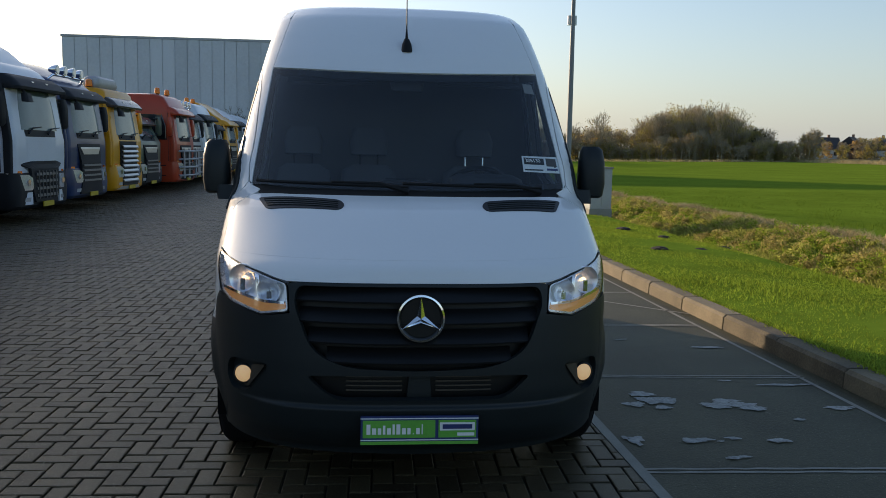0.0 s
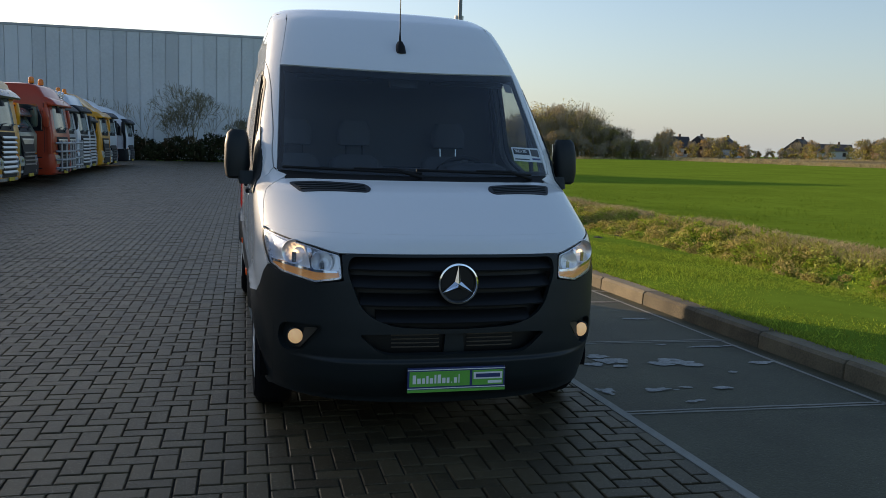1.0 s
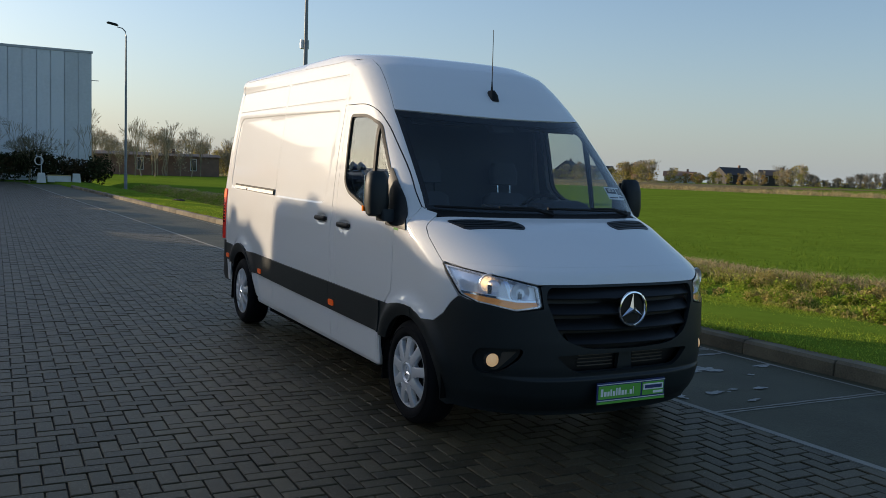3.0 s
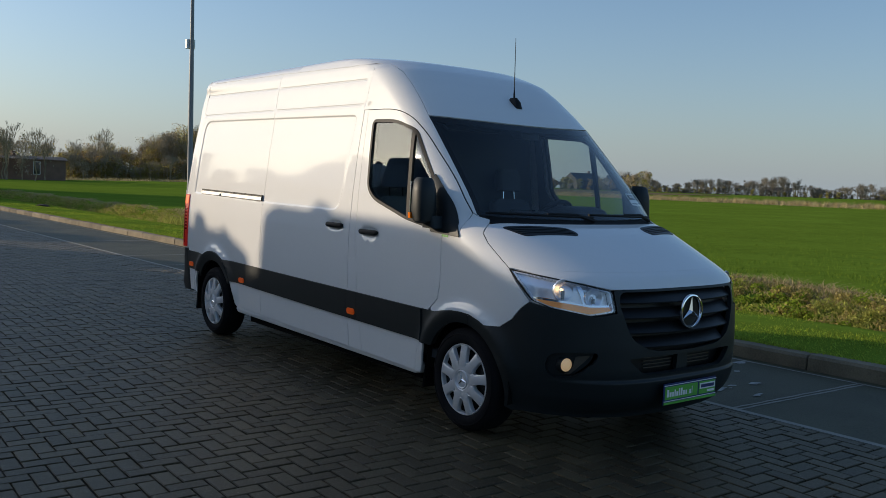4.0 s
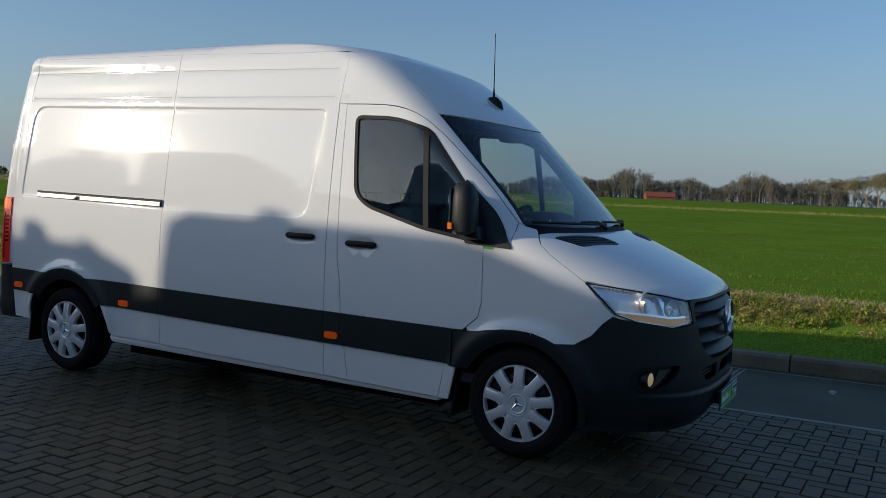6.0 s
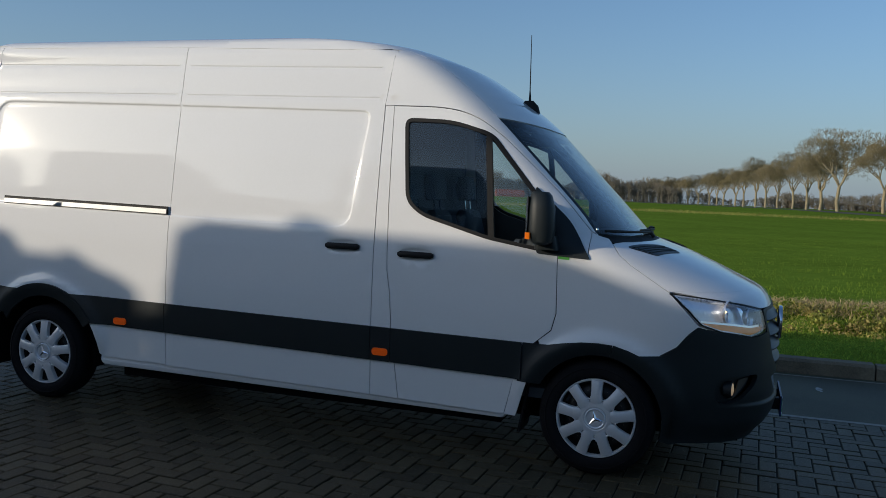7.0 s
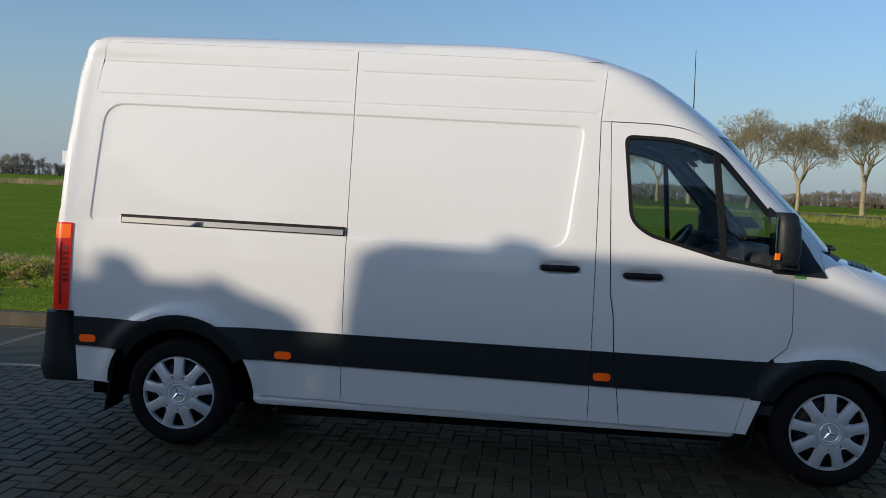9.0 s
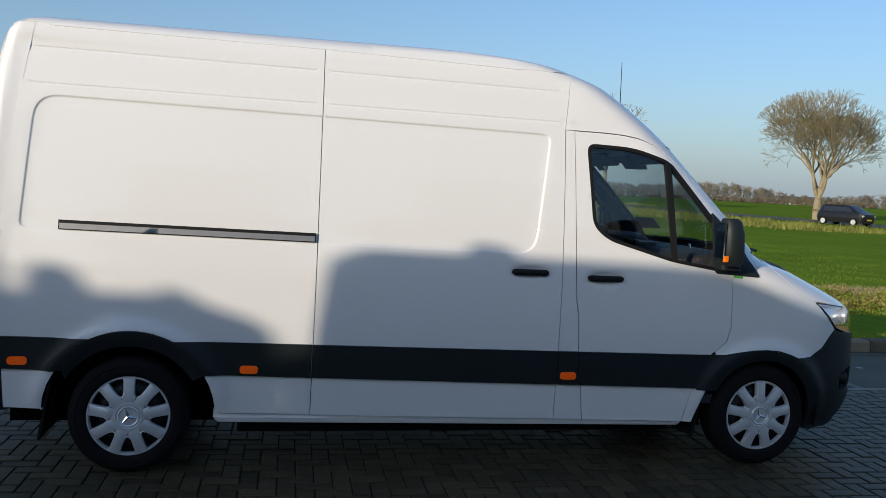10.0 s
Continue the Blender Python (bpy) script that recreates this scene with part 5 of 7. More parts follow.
        part("wheel_arch", loft(bmesh.new(), [(.92, s * 1.10 - .16, s * 1.10 + .14, .92, 2.02, .06), (1.06, s * 1.10 - .16, s * 1.10 + .14, 1.02, 1.92, .1)], 3), TM["trim"], t)
    # bumper, mask and grille
    lower = P if face in ("slats", "mask") else TM["trim"]
    part("bumper", loft(bmesh.new(), [(.27, -1.18, 1.18, .05, .9, .16), (.34, -1.22, 1.22, -.03, .9, .2), (.62, -1.23, 1.23, -.05, .9, .2), (.98, -1.22, 1.22, -.01, .9, .18)], 5), lower, t, smooth=True)
    if face == "low":
        part("front_panel", bowed([(1.18, -1.16, 1.16, -.020), (1.66, -1.17, 1.17, -.018)], .05), P, cab)
        gr = part("grille", bowed([(.40, -.50, .50, -.085), (.62, -.60, .60, -.088), (1.06, -.64, .64, -.072), (1.14, -1.10, 1.10, -.050), (1.20, -.56, .56, -.05)], .06), TM["trim"], t, "dark lower grille")
        for z in (.50, .64, .78, .92):
            part("grille_bar", bowed([(z, -.48, .48, -.108), (z + .055, -.48, .48, -.100)], .03), TM["bar"], gr)
            for k in range(6):
                x = -.40 + .16 * k
                part("grille_link", boxed(x - .02, x + .02, -.112, -.09, z - .04, z + .095, .006), TM["bar"], gr)
        for s in (-1, 1):
            part("corner_panel", bowed([(.36, s * .62, s * 1.14, -.078), (.60, s * .64, s * 1.17, -.080)], .05, .15, 8), P, t)
    elif face == "slats":
        gr = part("grille", bowed([(.40, -.62, .62, -.070), (1.64, -.70, .70, -.030)], .05), TM["trim"], t, "tall grille with bright slats")
        for z in np.arange(.50, 1.58, .135):
            part("grille_bar", bowed([(z, -.60, .60, -.105), (z + .03, -.62, .62, -.115), (z + .085, -.62, .62, -.085)], .03), TM["bright"], gr)
        for s in (-1, 1):
            part("air_slot", bowed([(1.22, s * .78, s * .92, -.024), (1.42, s * .78, s * .92, -.022)], .03, .15, 5), TM["trim"], cab)
        part("bumper_trim", bowed([(.30, -1.05, 1.05, -.060), (.38, -1.10, 1.10, -.064)], .04), TM["bright"], t)
    else:
        gr = part("grille", bowed([(.36, -.72, .72, -.082), (.62, -.62, .62, -.088), (1.10, -.60, .60, -.070), (1.55, -.72, .72, -.030)], .05), TM["trim"], t, "dark grille up to the windscreen")
        for z in (.66, .78, .90, 1.02):
            part("grille_bar", bowed([(z, -.56, .56, -.105), (z + .045, -.56, .56, -.098)], .03), TM["bar"], gr)
        part("grille_crest", bowed([(1.30, -.46, .46, -.062), (1.44, -.60, .60, -.056), (1.47, -.62, .62, -.05)], .03), TM["bright"], gr)
    part("plate", boxed(-.24, .24, -.115, -.09, .30, .40), TM["plate"], t)
    # roof gear
    if spoiler:
        part("roof_deflector", loft(bmesh.new(), [(high - .05, -1.12, 1.12, .62, back, .12), (high + spoiler * .5, -1.08, 1.08, 1.05, back, .12), (high + spoiler * .92, -1.02, 1.02, 1.50, back, .12), (high + spoiler, -.96, .96, 1.72, back - .04, .1)], 5), P, cab, smooth=True)
    for x, y in beacons:
        bc = part("beacon", tube(bmesh.new(), [(x, y, high + .06), (x, y, high + .10), (x, y, high + .24), (x, y, high + .27)], [.09, .095, .08, .03], 12), TM["beacon"], cab, "orange warning beacon", smooth=True)
        part("beacon_foot", tube(bmesh.new(), [(x, y, high - .08), (x, y, high + .07)], [.05, .07], 8), TM["trim"], bc)
    if lights:
        part("light_bar", tube(bmesh.new(), [(-.98, fy(zt) + .42, high - .10), (-.9, fy(zt) + .30, high + .04), (.9, fy(zt) + .30, high + .04), (.98, fy(zt) + .42, high - .10)], .03, 8), M["chrome"], cab)
        for x in (-.72, -.26, .26, .72):
            lamp = part("spot_lamp", tube(bmesh.new(), [(x, fy(zt) + .46, high + .17), (x, fy(zt) + .36, high + .17), (x, fy(zt) + .26, high + .17)], [.05, .10, .12], 16), M["chrome"], cab, smooth=True)
            part("spot_glass", tube(bmesh.new(), [(x, fy(zt) + .262, high + .17), (x, fy(zt) + .245, high + .17)], [.11, .09], 16), TM["lamp"], lamp)
    if ac:
        part("roof_tank", loft(bmesh.new(), [(high + .02, -.75, .75, .55, .95, .12), (high + .14, -.80, .80, .50, 1.0, .18), (high + .30, -.78, .78, .54, .96, .16), (high + .36, -.70, .70, .62, .88, .1)], 5), M["steel"], cab, "bright metal box on the roof", smooth=True)
    # lumps of unknown kind, placed to shape the cab's shade on the van
    for x, y, z, r in roof_items:
        it = part("roof_lamp", loft(bmesh.new(), [(z - 2 * r, x - .8 * r, x + .8 * r, y - r, y + r, .5 * r), (z - .8 * r, x - 1.1 * r, x + 1.1 * r, y - 1.1 * r, y + 1.1 * r, .7 * r), (z, x - .7 * r, x + .7 * r, y - .7 * r, y + .7 * r, .5 * r)], 4), TM["trim"], cab, smooth=True)
        part("roof_lamp_stalk", tube(bmesh.new(), [(x, y, high), (x, y, z - 1.8 * r)], .03, 6), TM["trim"], it)
    if bull:
        for z in (.50, .78, 1.06, 1.34):
            part("bull_bar", tube(bmesh.new(), [(-1.08, -.06, z), (-.98, -.20, z), (-.6, -.26, z), (.6, -.26, z), (.98, -.20, z), (1.08, -.06, z)], .034, 8), M["steel"], t, smooth=True)
        for x in (-.95, -.45, .45, .95):
            part("bull_bar", tube(bmesh.new(), [(x, -.21 - .04 * (abs(x) < .6), .40), (x, -.21 - .04 * (abs(x) < .6), 1.44)], .034, 8), M["steel"], t, smooth=True)
    # frame, body and wheels
    part("chassis", boxed(-.45, .45, .6, 6.6, .62, .90), TM["trim"], t)
    part("tank", loft(bmesh.new(), [(.45, -1.15, -.60, 2.6, 3.9, .08), (1.0, -1.15, -.60, 2.6, 3.9, .08)], 4), M["steel"], t)
    part("load_body", loft(bmesh.new(), [(1.05, -1.22, 1.22, 2.5, 6.9, .04), (tail_high, -1.22, 1.22, 2.5, 6.9, .04)], 3), TM["trim"], t)
    for cy in (1.45, 5.2):
        for s in (-1, 1):
            w = empty("wheel")
            w.parent = t
            mm = Matrix.Translation((s * 1.05, cy, .50)) @ Matrix.Rotation(0 if s > 0 else math.pi, 4, "Z")
            part("tyre", lathe(bmesh.new(), [(-.14, .30), (-.15, .42), (-.12, .49), (.12, .49), (.15, .42), (.14, .30)], mm, 24), M["rubber"], w, smooth=True)
            part("rim", lathe(bmesh.new(), [(.06, .29), (.13, .29), (.10, .16), (.16, .12), (.17, .04)], mm, 20), M["steel"], w, smooth=True)
    t.matrix_world = pose(px, py, 0, 0, 0, turn)
    return t


WHITE, BLUE, YELLOW, OLIVE, REDC, GREY = (0.58, 0.64, 0.70), (0.012, 0.034, 0.10), (0.70, 0.30, 0.012), (0.085, 0.115, 0.085), (0.46, 0.055, 0.022), (0.35, 0.38, 0.42)
ROW = [
    ("white", WHITE, -6.73, 14.8, dict(high=3.12, words="white long-haul", face="low", spoiler=.66, roof_items=((.52, 1.70, 4.10, .075), (.20, 1.74, 4.03, .10), (-.20, 1.78, 3.95, .09), (-.74, 1.85, 3.86, .08)))),
    ("navy", BLUE, -6.95, 18.6, dict(high=3.10, lights=True, words="dark blue roof-lamped", face="mask", spoiler=.40)),
    ("yellow", YELLOW, -7.0, 22.4, dict(high=3.06, beacons=((-.85, .75),), words="yellow high-cab", face="slats", visor="smoke", ac=True, square=True)),
    ("olive", OLIVE, -7.15, 25.7, dict(high=2.66, words="olive green low-cab", face="slant", visor="smoke")),
    ("red", REDC, -6.66, 28.9, dict(high=3.28, beacons=((-.6, .8), (.55, .8)), bull=True, words="red bull-barred", face="mask", visor="body")),
    ("silver", GREY, -6.9, 32.2, dict(high=3.0, bull=True, lights=True, words="silver grey bull-barred", face="mask")),
    ("white", WHITE, -6.85, 35.4, dict(high=3.3, beacons=((-.5, .9), (.5, .9)), words="white beacon-topped", face="slats")),
    ("silver", GREY, -7.0, 38.3, dict(high=2.75, words="pale grey low-cab", face="slats")),
    ("yellow", YELLOW, -6.75, 41.2, dict(high=3.0, words="yellow spoiler-roofed", face="mask", spoiler=.65, visor="body")),
    ("white", WHITE, -6.8, 44.6, dict(high=3.1, words="white spoiler-roofed", face="low", spoiler=.5)),
    ("red", REDC, -7.1, 47.4, dict(high=2.7, words="dark red", face="mask")),
    ("white", WHITE, -6.5, 50.4, dict(high=2.9, words="white", face="low", spoiler=.5)),
    # unseen lorries added at the row's near end, sized to shade van and yard
    ("navy", BLUE, -6.7, 10.06, dict(high=3.54, words="dark blue flat-roofed", face="mask", square=True, roof_items=((.70, .75, 3.73, .11),), tail_high=3.42)),
    ("white", WHITE, -8.1, 5.3, dict(high=3.85, words="white", face="low", tail_high=3.6)),
    ("silver", GREY, -8.4, 0.9, dict(high=3.85, words="silver grey", face="slats", tail_high=3.6)),
    ("navy", BLUE, -8.4, -3.5, dict(high=3.85, words="dark blue", face="mask", tail_high=3.6)),
]
TURN_T = 86.0
for nm, col, x, y, kw in ROW:
    truck(nm, col, x, y, TURN_T, **kw)

rack = empty("steel_frame", label="yellow painted steel frame standing on the yard", category="frame")
for dx in (0, .55):
    part("post", tube(bmesh.new(), [(dx, 0, 0), (dx, 0, 1.25)], .032, 8), truck_paint("yellow", YELLOW), rack, smooth=True)
    part("brace", tube(bmesh.new(), [(dx, 0, .75), (dx, -.45, .03)], .026, 8), truck_paint("yellow", YELLOW), rack, smooth=True)
for z in (.55, 1.22):
    part("rail", tube(bmesh.new(), [(0, 0, z), (.55, 0, z)], .026, 8), truck_paint("yellow", YELLOW), rack, smooth=True)
rack.matrix_world = pose(-6.85, 8.6, 0, 0, 0, 10)

# ---- hall, hedge and yard furniture ----
hall = empty("warehouse", label="large grey clad warehouse with a flat roof", category="building")
HX0, HX1, HY, HH = -24.9, 5.2, 72.0, 10.2
def prism(outline, z0, z1):
    bm = bmesh.new()
    low, high = ([bm.verts.new((x, y, z)) for x, y in outline] for z in (z0, z1))
    n = len(outline)
    bm.faces.new(low[::-1])
    bm.faces.new(high)
    for k in range(n):
        bm.faces.new((low[k], low[(k + 1) % n], high[(k + 1) % n], high[k]))
    return bm


# unseen end wall runs back at a slant that shapes the field's shade
part("wall", prism([(HX0, HY + .03), (HX1, HY + .03), (HX1 - 17.5, HY + 22), (HX0, HY + 22)], 0, HH - .05), M["clad"], hall)
part("roof", prism([(HX0 - .08, HY - .09), (HX1 + .08, HY - .09), (HX1 - 17.4, HY + 22.1), (HX0 - .08, HY + 22.1)], HH - .05, HH + .14), M["steel"], hall, "grey metal roof edge")
for k in range(30):
    w = (HX1 - HX0) / 30
    part("wall_panel", boxed(HX0 + k * w + .02, HX0 + (k + 1) * w - .02, HY - .05, HY + .02, .2, HH - .06, .012), M["clad"], hall)
part("vent_pipe", tube(bmesh.new(), [(HX1, HY + .6, 8.1), (HX1 + .6, HY + .6, 8.1)], .03, 6), M["steel"], hall)


def leaves(rng, centre, size, count, card, shell=0.5):
    """Small leaf cards spread in a lumpy ellipsoid: verts and faces."""
    d = rng.normal(size=(count, 3))
    d /= np.linalg.norm(d, axis=1)[:, None]
    r = rng.uniform(shell, 1, count) ** .7 * (1 + .22 * np.sin(d[:, 0] * 5 + centre[0]) * np.sin(d[:, 2] * 6 + centre[1]))
    c = np.array(centre) + d * r[:, None] * np.array(size)
    a = rng.normal(size=(count, 3))
    a /= np.linalg.norm(a, axis=1)[:, None]
    b = np.cross(a, rng.normal(size=(count, 3)))
    b /= np.maximum(1e-6, np.linalg.norm(b, axis=1))[:, None]
    s = card * rng.uniform(.5, 1.4, count)[:, None]
    v = np.stack([c - a * s, c + b * s * .45, c + a * s, c - b * s * .45], 1).reshape(-1, 3)
    f = np.arange(4 * count).reshape(-1, 4)
    return v, f


def cards(name, blobs, mat, parent=None, label="", card=.12, seed=1):
    rng = np.random.default_rng(seed)
    vs_, fs_, at = [], [], 0
    for c, s, n in blobs:
        v, f = leaves(rng, c, s, n, card)
        vs_.append(v)
        fs_.append(f + at)
        at += len(v)
    return link_mesh(name, np.concatenate(vs_).tolist(), np.concatenate(fs_).tolist(), mat, parent, label)


def branches(rng, base, height, spread, levels=5, lean=0.0, first=0.25, radius=0.2, fork=3, limb=None, rise=.12, crown=None):
    """Limbs of a leafless tree as tapered sticks: (start, end, r0, r1). crown: an egg shape (middle height, half height, half width) that the twigs stay within."""
    out = []

    def outside(q):
        return crown and (math.hypot(q.x, q.y) / crown[2]) ** 2 + ((q.z - crown[0]) / crown[1]) ** 2 > 1

    def grow(p, d, length, r, level):
        q = p + d * length
        if level and outside(q):
            length *= .5
            q = p + d * length
            if level > 2 and outside(q):
                return
        mid = p + d * length * .5 + Vector(rng.normal(0, .05, 3)) * length
        r1 = r * (.72 if level else .8)
        out.append((p, mid, r, (r + r1) / 2))
        out.append((mid, q, (r + r1) / 2, r1))
        if level >= levels:
            return
        n = fork if level < 2 else (2 if rng.random() < .35 else 3)
        for k in range(n):
            a = 2 * math.pi * (k + rng.random() * .7) / n
            u = d.orthogonal().normalized()
            v = d.cross(u)
            tilt = (spread if level else spread * .75) * rng.uniform(.55, 1.25)
            nd = (d + (u * math.cos(a) + v * math.sin(a)) * tilt + Vector((0, 0, rise))).normalized()
            grow(q, nd, (limb * height if limb and not level else length) * rng.uniform(.64, .88), r1 * rng.uniform(.58, .75), level + 1)
    d0 = Vector((lean, 0, 1)).normalized()
    grow(Vector(base), d0, height * first, radius, 0)
    return out


def sticks(segs, thin=0.006):
    verts, faces = [], []
    for p, q, r0, r1 in segs:
        r0, r1 = max(r0, thin), max(r1, thin)
        d = (q - p).normalized()
        u = d.orthogonal().normalized()
        v = d.cross(u)
        n = 3 if r0 < .04 else 6
        k0 = len(verts)
        for c, r in ((p, r0), (q, r1)):
            for i in range(n):
                a = 2 * math.pi * i / n
                verts.append(tuple(c + r * (math.cos(a) * u + math.sin(a) * v)))
        for i in range(n):
            faces.append((k0 + i, k0 + (i + 1) % n, k0 + n + (i + 1) % n, k0 + n + i))
    return verts, faces


def bare_tree(seed, height, radius, spread=.55, levels=6, label="", first=.26, lean=0.0, fork=3, thin=.006, limb=None, rise=.12, crown=None):
    rng = np.random.default_rng(seed)
    segs = branches(rng, (0, 0, -.2), height, spread, levels, lean, first, radius, fork, limb, rise, crown)
    top = max(q.z for _, q, _, _ in segs)
    segs = [(p * (height / top), q * (height / top), a, b) for p, q, a, b in segs]
    big = [s for s in segs if s[2] > .05]
    small = [s for s in segs if s[2] <= .05]
    t = empty("tree", label=label, category="tree", group="roadside trees")
    v, f = sticks(big)
    link_mesh("trunk", v, f, M["bark"], t, smooth=True)
    v, f = sticks(small, thin)
    link_mesh("crown", v, f, M["limb"], t, "leafless crown of fine twigs")
    return t


# hedge in front of the hall
rng = np.random.default_rng(5)
hedge_blobs = [((x + rng.normal(0, .2), 66.6 + rng.normal(0, .5), .45 + .75 * rng.random() + .55 * max(0, math.sin(x * .55 + 1.2))), (.85, .8, .55 + .75 * rng.random()), 620) for x in np.arange(-24, 5.2, .36)]
hb = empty("hedge", label="dark unkempt evergreen hedge in front of the warehouse", category="hedge")
cards("foliage", hedge_blobs[::2] + hedge_blobs[1::4], M["leaf_dark"], hb, card=.11, seed=6)
cards("brown_foliage", hedge_blobs[3::4], M["hedge_brown"], hb, "withered brown leaves", card=.10, seed=61)
v, f = sticks([s for x in np.arange(-23, 5, 1.6) for s in branches(np.random.default_rng(int(x * 10) + 400), (x, 66.4, 0), 2.9 + (x * 7 % 1.3), .5, 3, 0, .4, .03)], .012)
link_mesh("stem_tangle", v, f, M["twig"], hb)
for k, (x, y, h) in enumerate(((-3.4, 65.9, 6.0), (-4.6, 66.4, 4.6), (-10.5, 66.8, 4.6), (.4, 66.3, 3.6))):
    bush = bare_tree(70 + k, h, .07, .62, 6, "bare shrub standing in the hedge", first=.14, fork=4, thin=.010)
    bush.matrix_world = pose(x, y, 0)
    bush["category"], bush["group"] = "shrub", "hedge shrubs"


def street_lamp(x, y, high, turn, arm=True):
    t = empty("street_lamp", label="tall grey steel street lamp on the grass", category="street lamp", group="yard lamps")
    part("pole", tube(bmesh.new(), [(0, 0, -.1), (0, 0, 1.3), (0, 0, 1.32), (0, 0, high * .55), (0, 0, high - .5)] + ([(.05, 0, high - .2), (.25, 0, high), (.6, 0, high + .06)] if arm else [(0, 0, high)]), [.115, .11, .085, .075, .05] + ([.04, .035, .03] if arm else [.045]), 14), M["post"], t, smooth=True)
    part("base_door", boxed(-.045, .045, -.118, -.105, .45, .95, .004), M["post"], t)
    if arm:
        bm = loft(bmesh.new(), [(-.05, .55, 1.25, -.10, .10, .09), (.03, .50, 1.30, -.13, .13, .12), (.10, .60, 1.20, -.08, .08, .07)], 6)
        bmesh.ops.transform(bm, matrix=pose(0, 0, high + .06, 0, -10, 0), verts=bm.verts)
        part("lamp_head", bm, M["plastic"], t, "dark lantern head", smooth=True)
    t.matrix_world = pose(x, y, float(ground_z(x, y)), 0, 0, turn)
    return t


street_lamp(6.1, 60.5, 11.2, 180)
pole = street_lamp(6.15, 23.6, 8.2, 180, arm=False)
part("camera_box", loft(bmesh.new(), [(5.72, -.14, .14, -.22, -.06, .03), (6.0, -.14, .14, -.22, -.06, .03)], 3), M["white"], pole, "small white box high on the pole")

cab_box = empty("utility_cabinet", label="grey green utility cabinet on the verge", category="cabinet")
part("plinth", boxed(-.30, .30, -.24, .62, -.1, .16, .01), M["pale"], cab_box)
part("body", boxed(-.285, .285, -.22, .60, .16, 1.18, .015), M["steel"], cab_box)
part("lid", boxed(-.31, .31, -.25, .63, 1.18, 1.23, .012), M["pale"], cab_box)
for s in (-1, 1):
    part("door", boxed(s * .142 - .132, s * .142 + .132, -.235, -.22, .22, 1.14, .006), M["steel"], cab_box)
cab_box.matrix_world = pose(5.77, 18.5, float(ground_z(5.77, 18.5)), 0, 0, 4)

# white blocks and a round sign at the end of the yard
for x, w in ((1.0, .5), (3.3, .5)):
    b = part("concrete_block", loft(bmesh.new(), [(0, x - .30, x + .30, 64.0, 64.6, .04), (.70, x - .22, x + .22, 64.06, 64.54, .04)], 3), M["render"], None)
    tagged(b, "white painted concrete block at the end of the yard", "bollard", "yard end blocks")
gate = empty("barrier", label="low white and orange barrier between concrete blocks", category="barrier")
part("board", boxed(1.4, 2.95, 64.25, 64.32, .05, .50, .01), M["render"], gate)
part("rail", boxed(1.4, 2.95, 64.24, 64.33, .50, .58, .01), M["drystraw"], gate)
rs = empty("round_sign", label="white ring-shaped sign on a post", category="sign")
part("post", tube(bmesh.new(), [(1.0, 64.3, .68), (1.0, 64.3, 2.0)], .03, 8), M["render"], rs)
part("ring", tube(bmesh.new(), [(.85 + .26 * math.cos(a), 64.25, 1.55 + .30 * math.sin(a)) for a in np.linspace(0, 2 * math.pi, 21)], .04, 6, cap=False), M["render"], rs)

# unseen leafy trees beyond the lorries, added to cast shade towards the van
for k, (x, y, h) in enumerate(((-31, 40, 8.6), (-27, 38.5, 7.6), (-35, 44.5, 8.2), (-24, 39.5, 6.6), (-39, 50, 9.2), (-30, 47, 7.8), (-21, 42, 6.2))):
    t = empty("tree", label="unseen leafy tree added beyond the parked lorries", category="tree", group="yard trees")
    part("trunk", tube(bmesh.new(), [(0, 0, -.2), (.1, 0, h * .35), (0, .1, h * .7)], [.22, .17, .06], 8), M["bark"], t, smooth=True)
    rr = np.random.default_rng(900 + k)
    cards("crown", [((rr.normal(0, 1.1), rr.normal(0, 1.1), h * .45 + rr.random() * h * .42), (1.0 + rr.random(), 1.0 + rr.random(), .8 + .5 * rr.random()), 260) for _ in range(9)], M["leaf_olive"], t, card=.22, seed=30 + k)
    t.matrix_world = pose(x, y, 0)

# ---- distance ----
def polar(phi, d):
    """A place by its bearing from the +y axis, clockwise, and its distance from the van."""
    x, y = d * math.sin(radians(phi)), d * math.cos(radians(phi))
    return x, y, float(ground_z(x, y))


# roadside trees along the low dike
protos = [bare_tree(11, 11.3, .40, .66, 8, "bare wide-crowned tree on the low dike", first=.17, fork=5, thin=.013, limb=.27, rise=.16, crown=(6.9, 4.6, 6.1))]
for seed, h, fan in ((14, 12.4, 4.9), (17, 12.0, 5.2), (23, 11.6, 4.6)):
    protos.append(bare_tree(seed, h, .30, .80, 8, "bare round-crowned roadside tree on the low dike", first=.23, fork=4, thin=.016, limb=.165, rise=.20, crown=(h * .60, h * .41, fan)))
rowdir = Vector((.93, .37, 0)).normalized()
start = Vector((61.5, -41.0, 0))
places = [(61.5, -41.0), (85.2, -31.0), (100.5, -30.2), (105.0, -25.8), (121.5, -22.0), (137.5, -19.6), (146.0, -14.1), (157.4, -12.0), (178.0, -11.6), (193.5, -9.4), (208.0, -6.9), (224.0, -5.2), (240.0, -3.0), (256.0, -.6), (272.0, 2.3), (289.0, 5.3), (305.0, 8.2)] + [(322 + 16 * k, 11.5 + 4.2 * k) for k in range(9)]
rng = np.random.default_rng(8)
used = set()
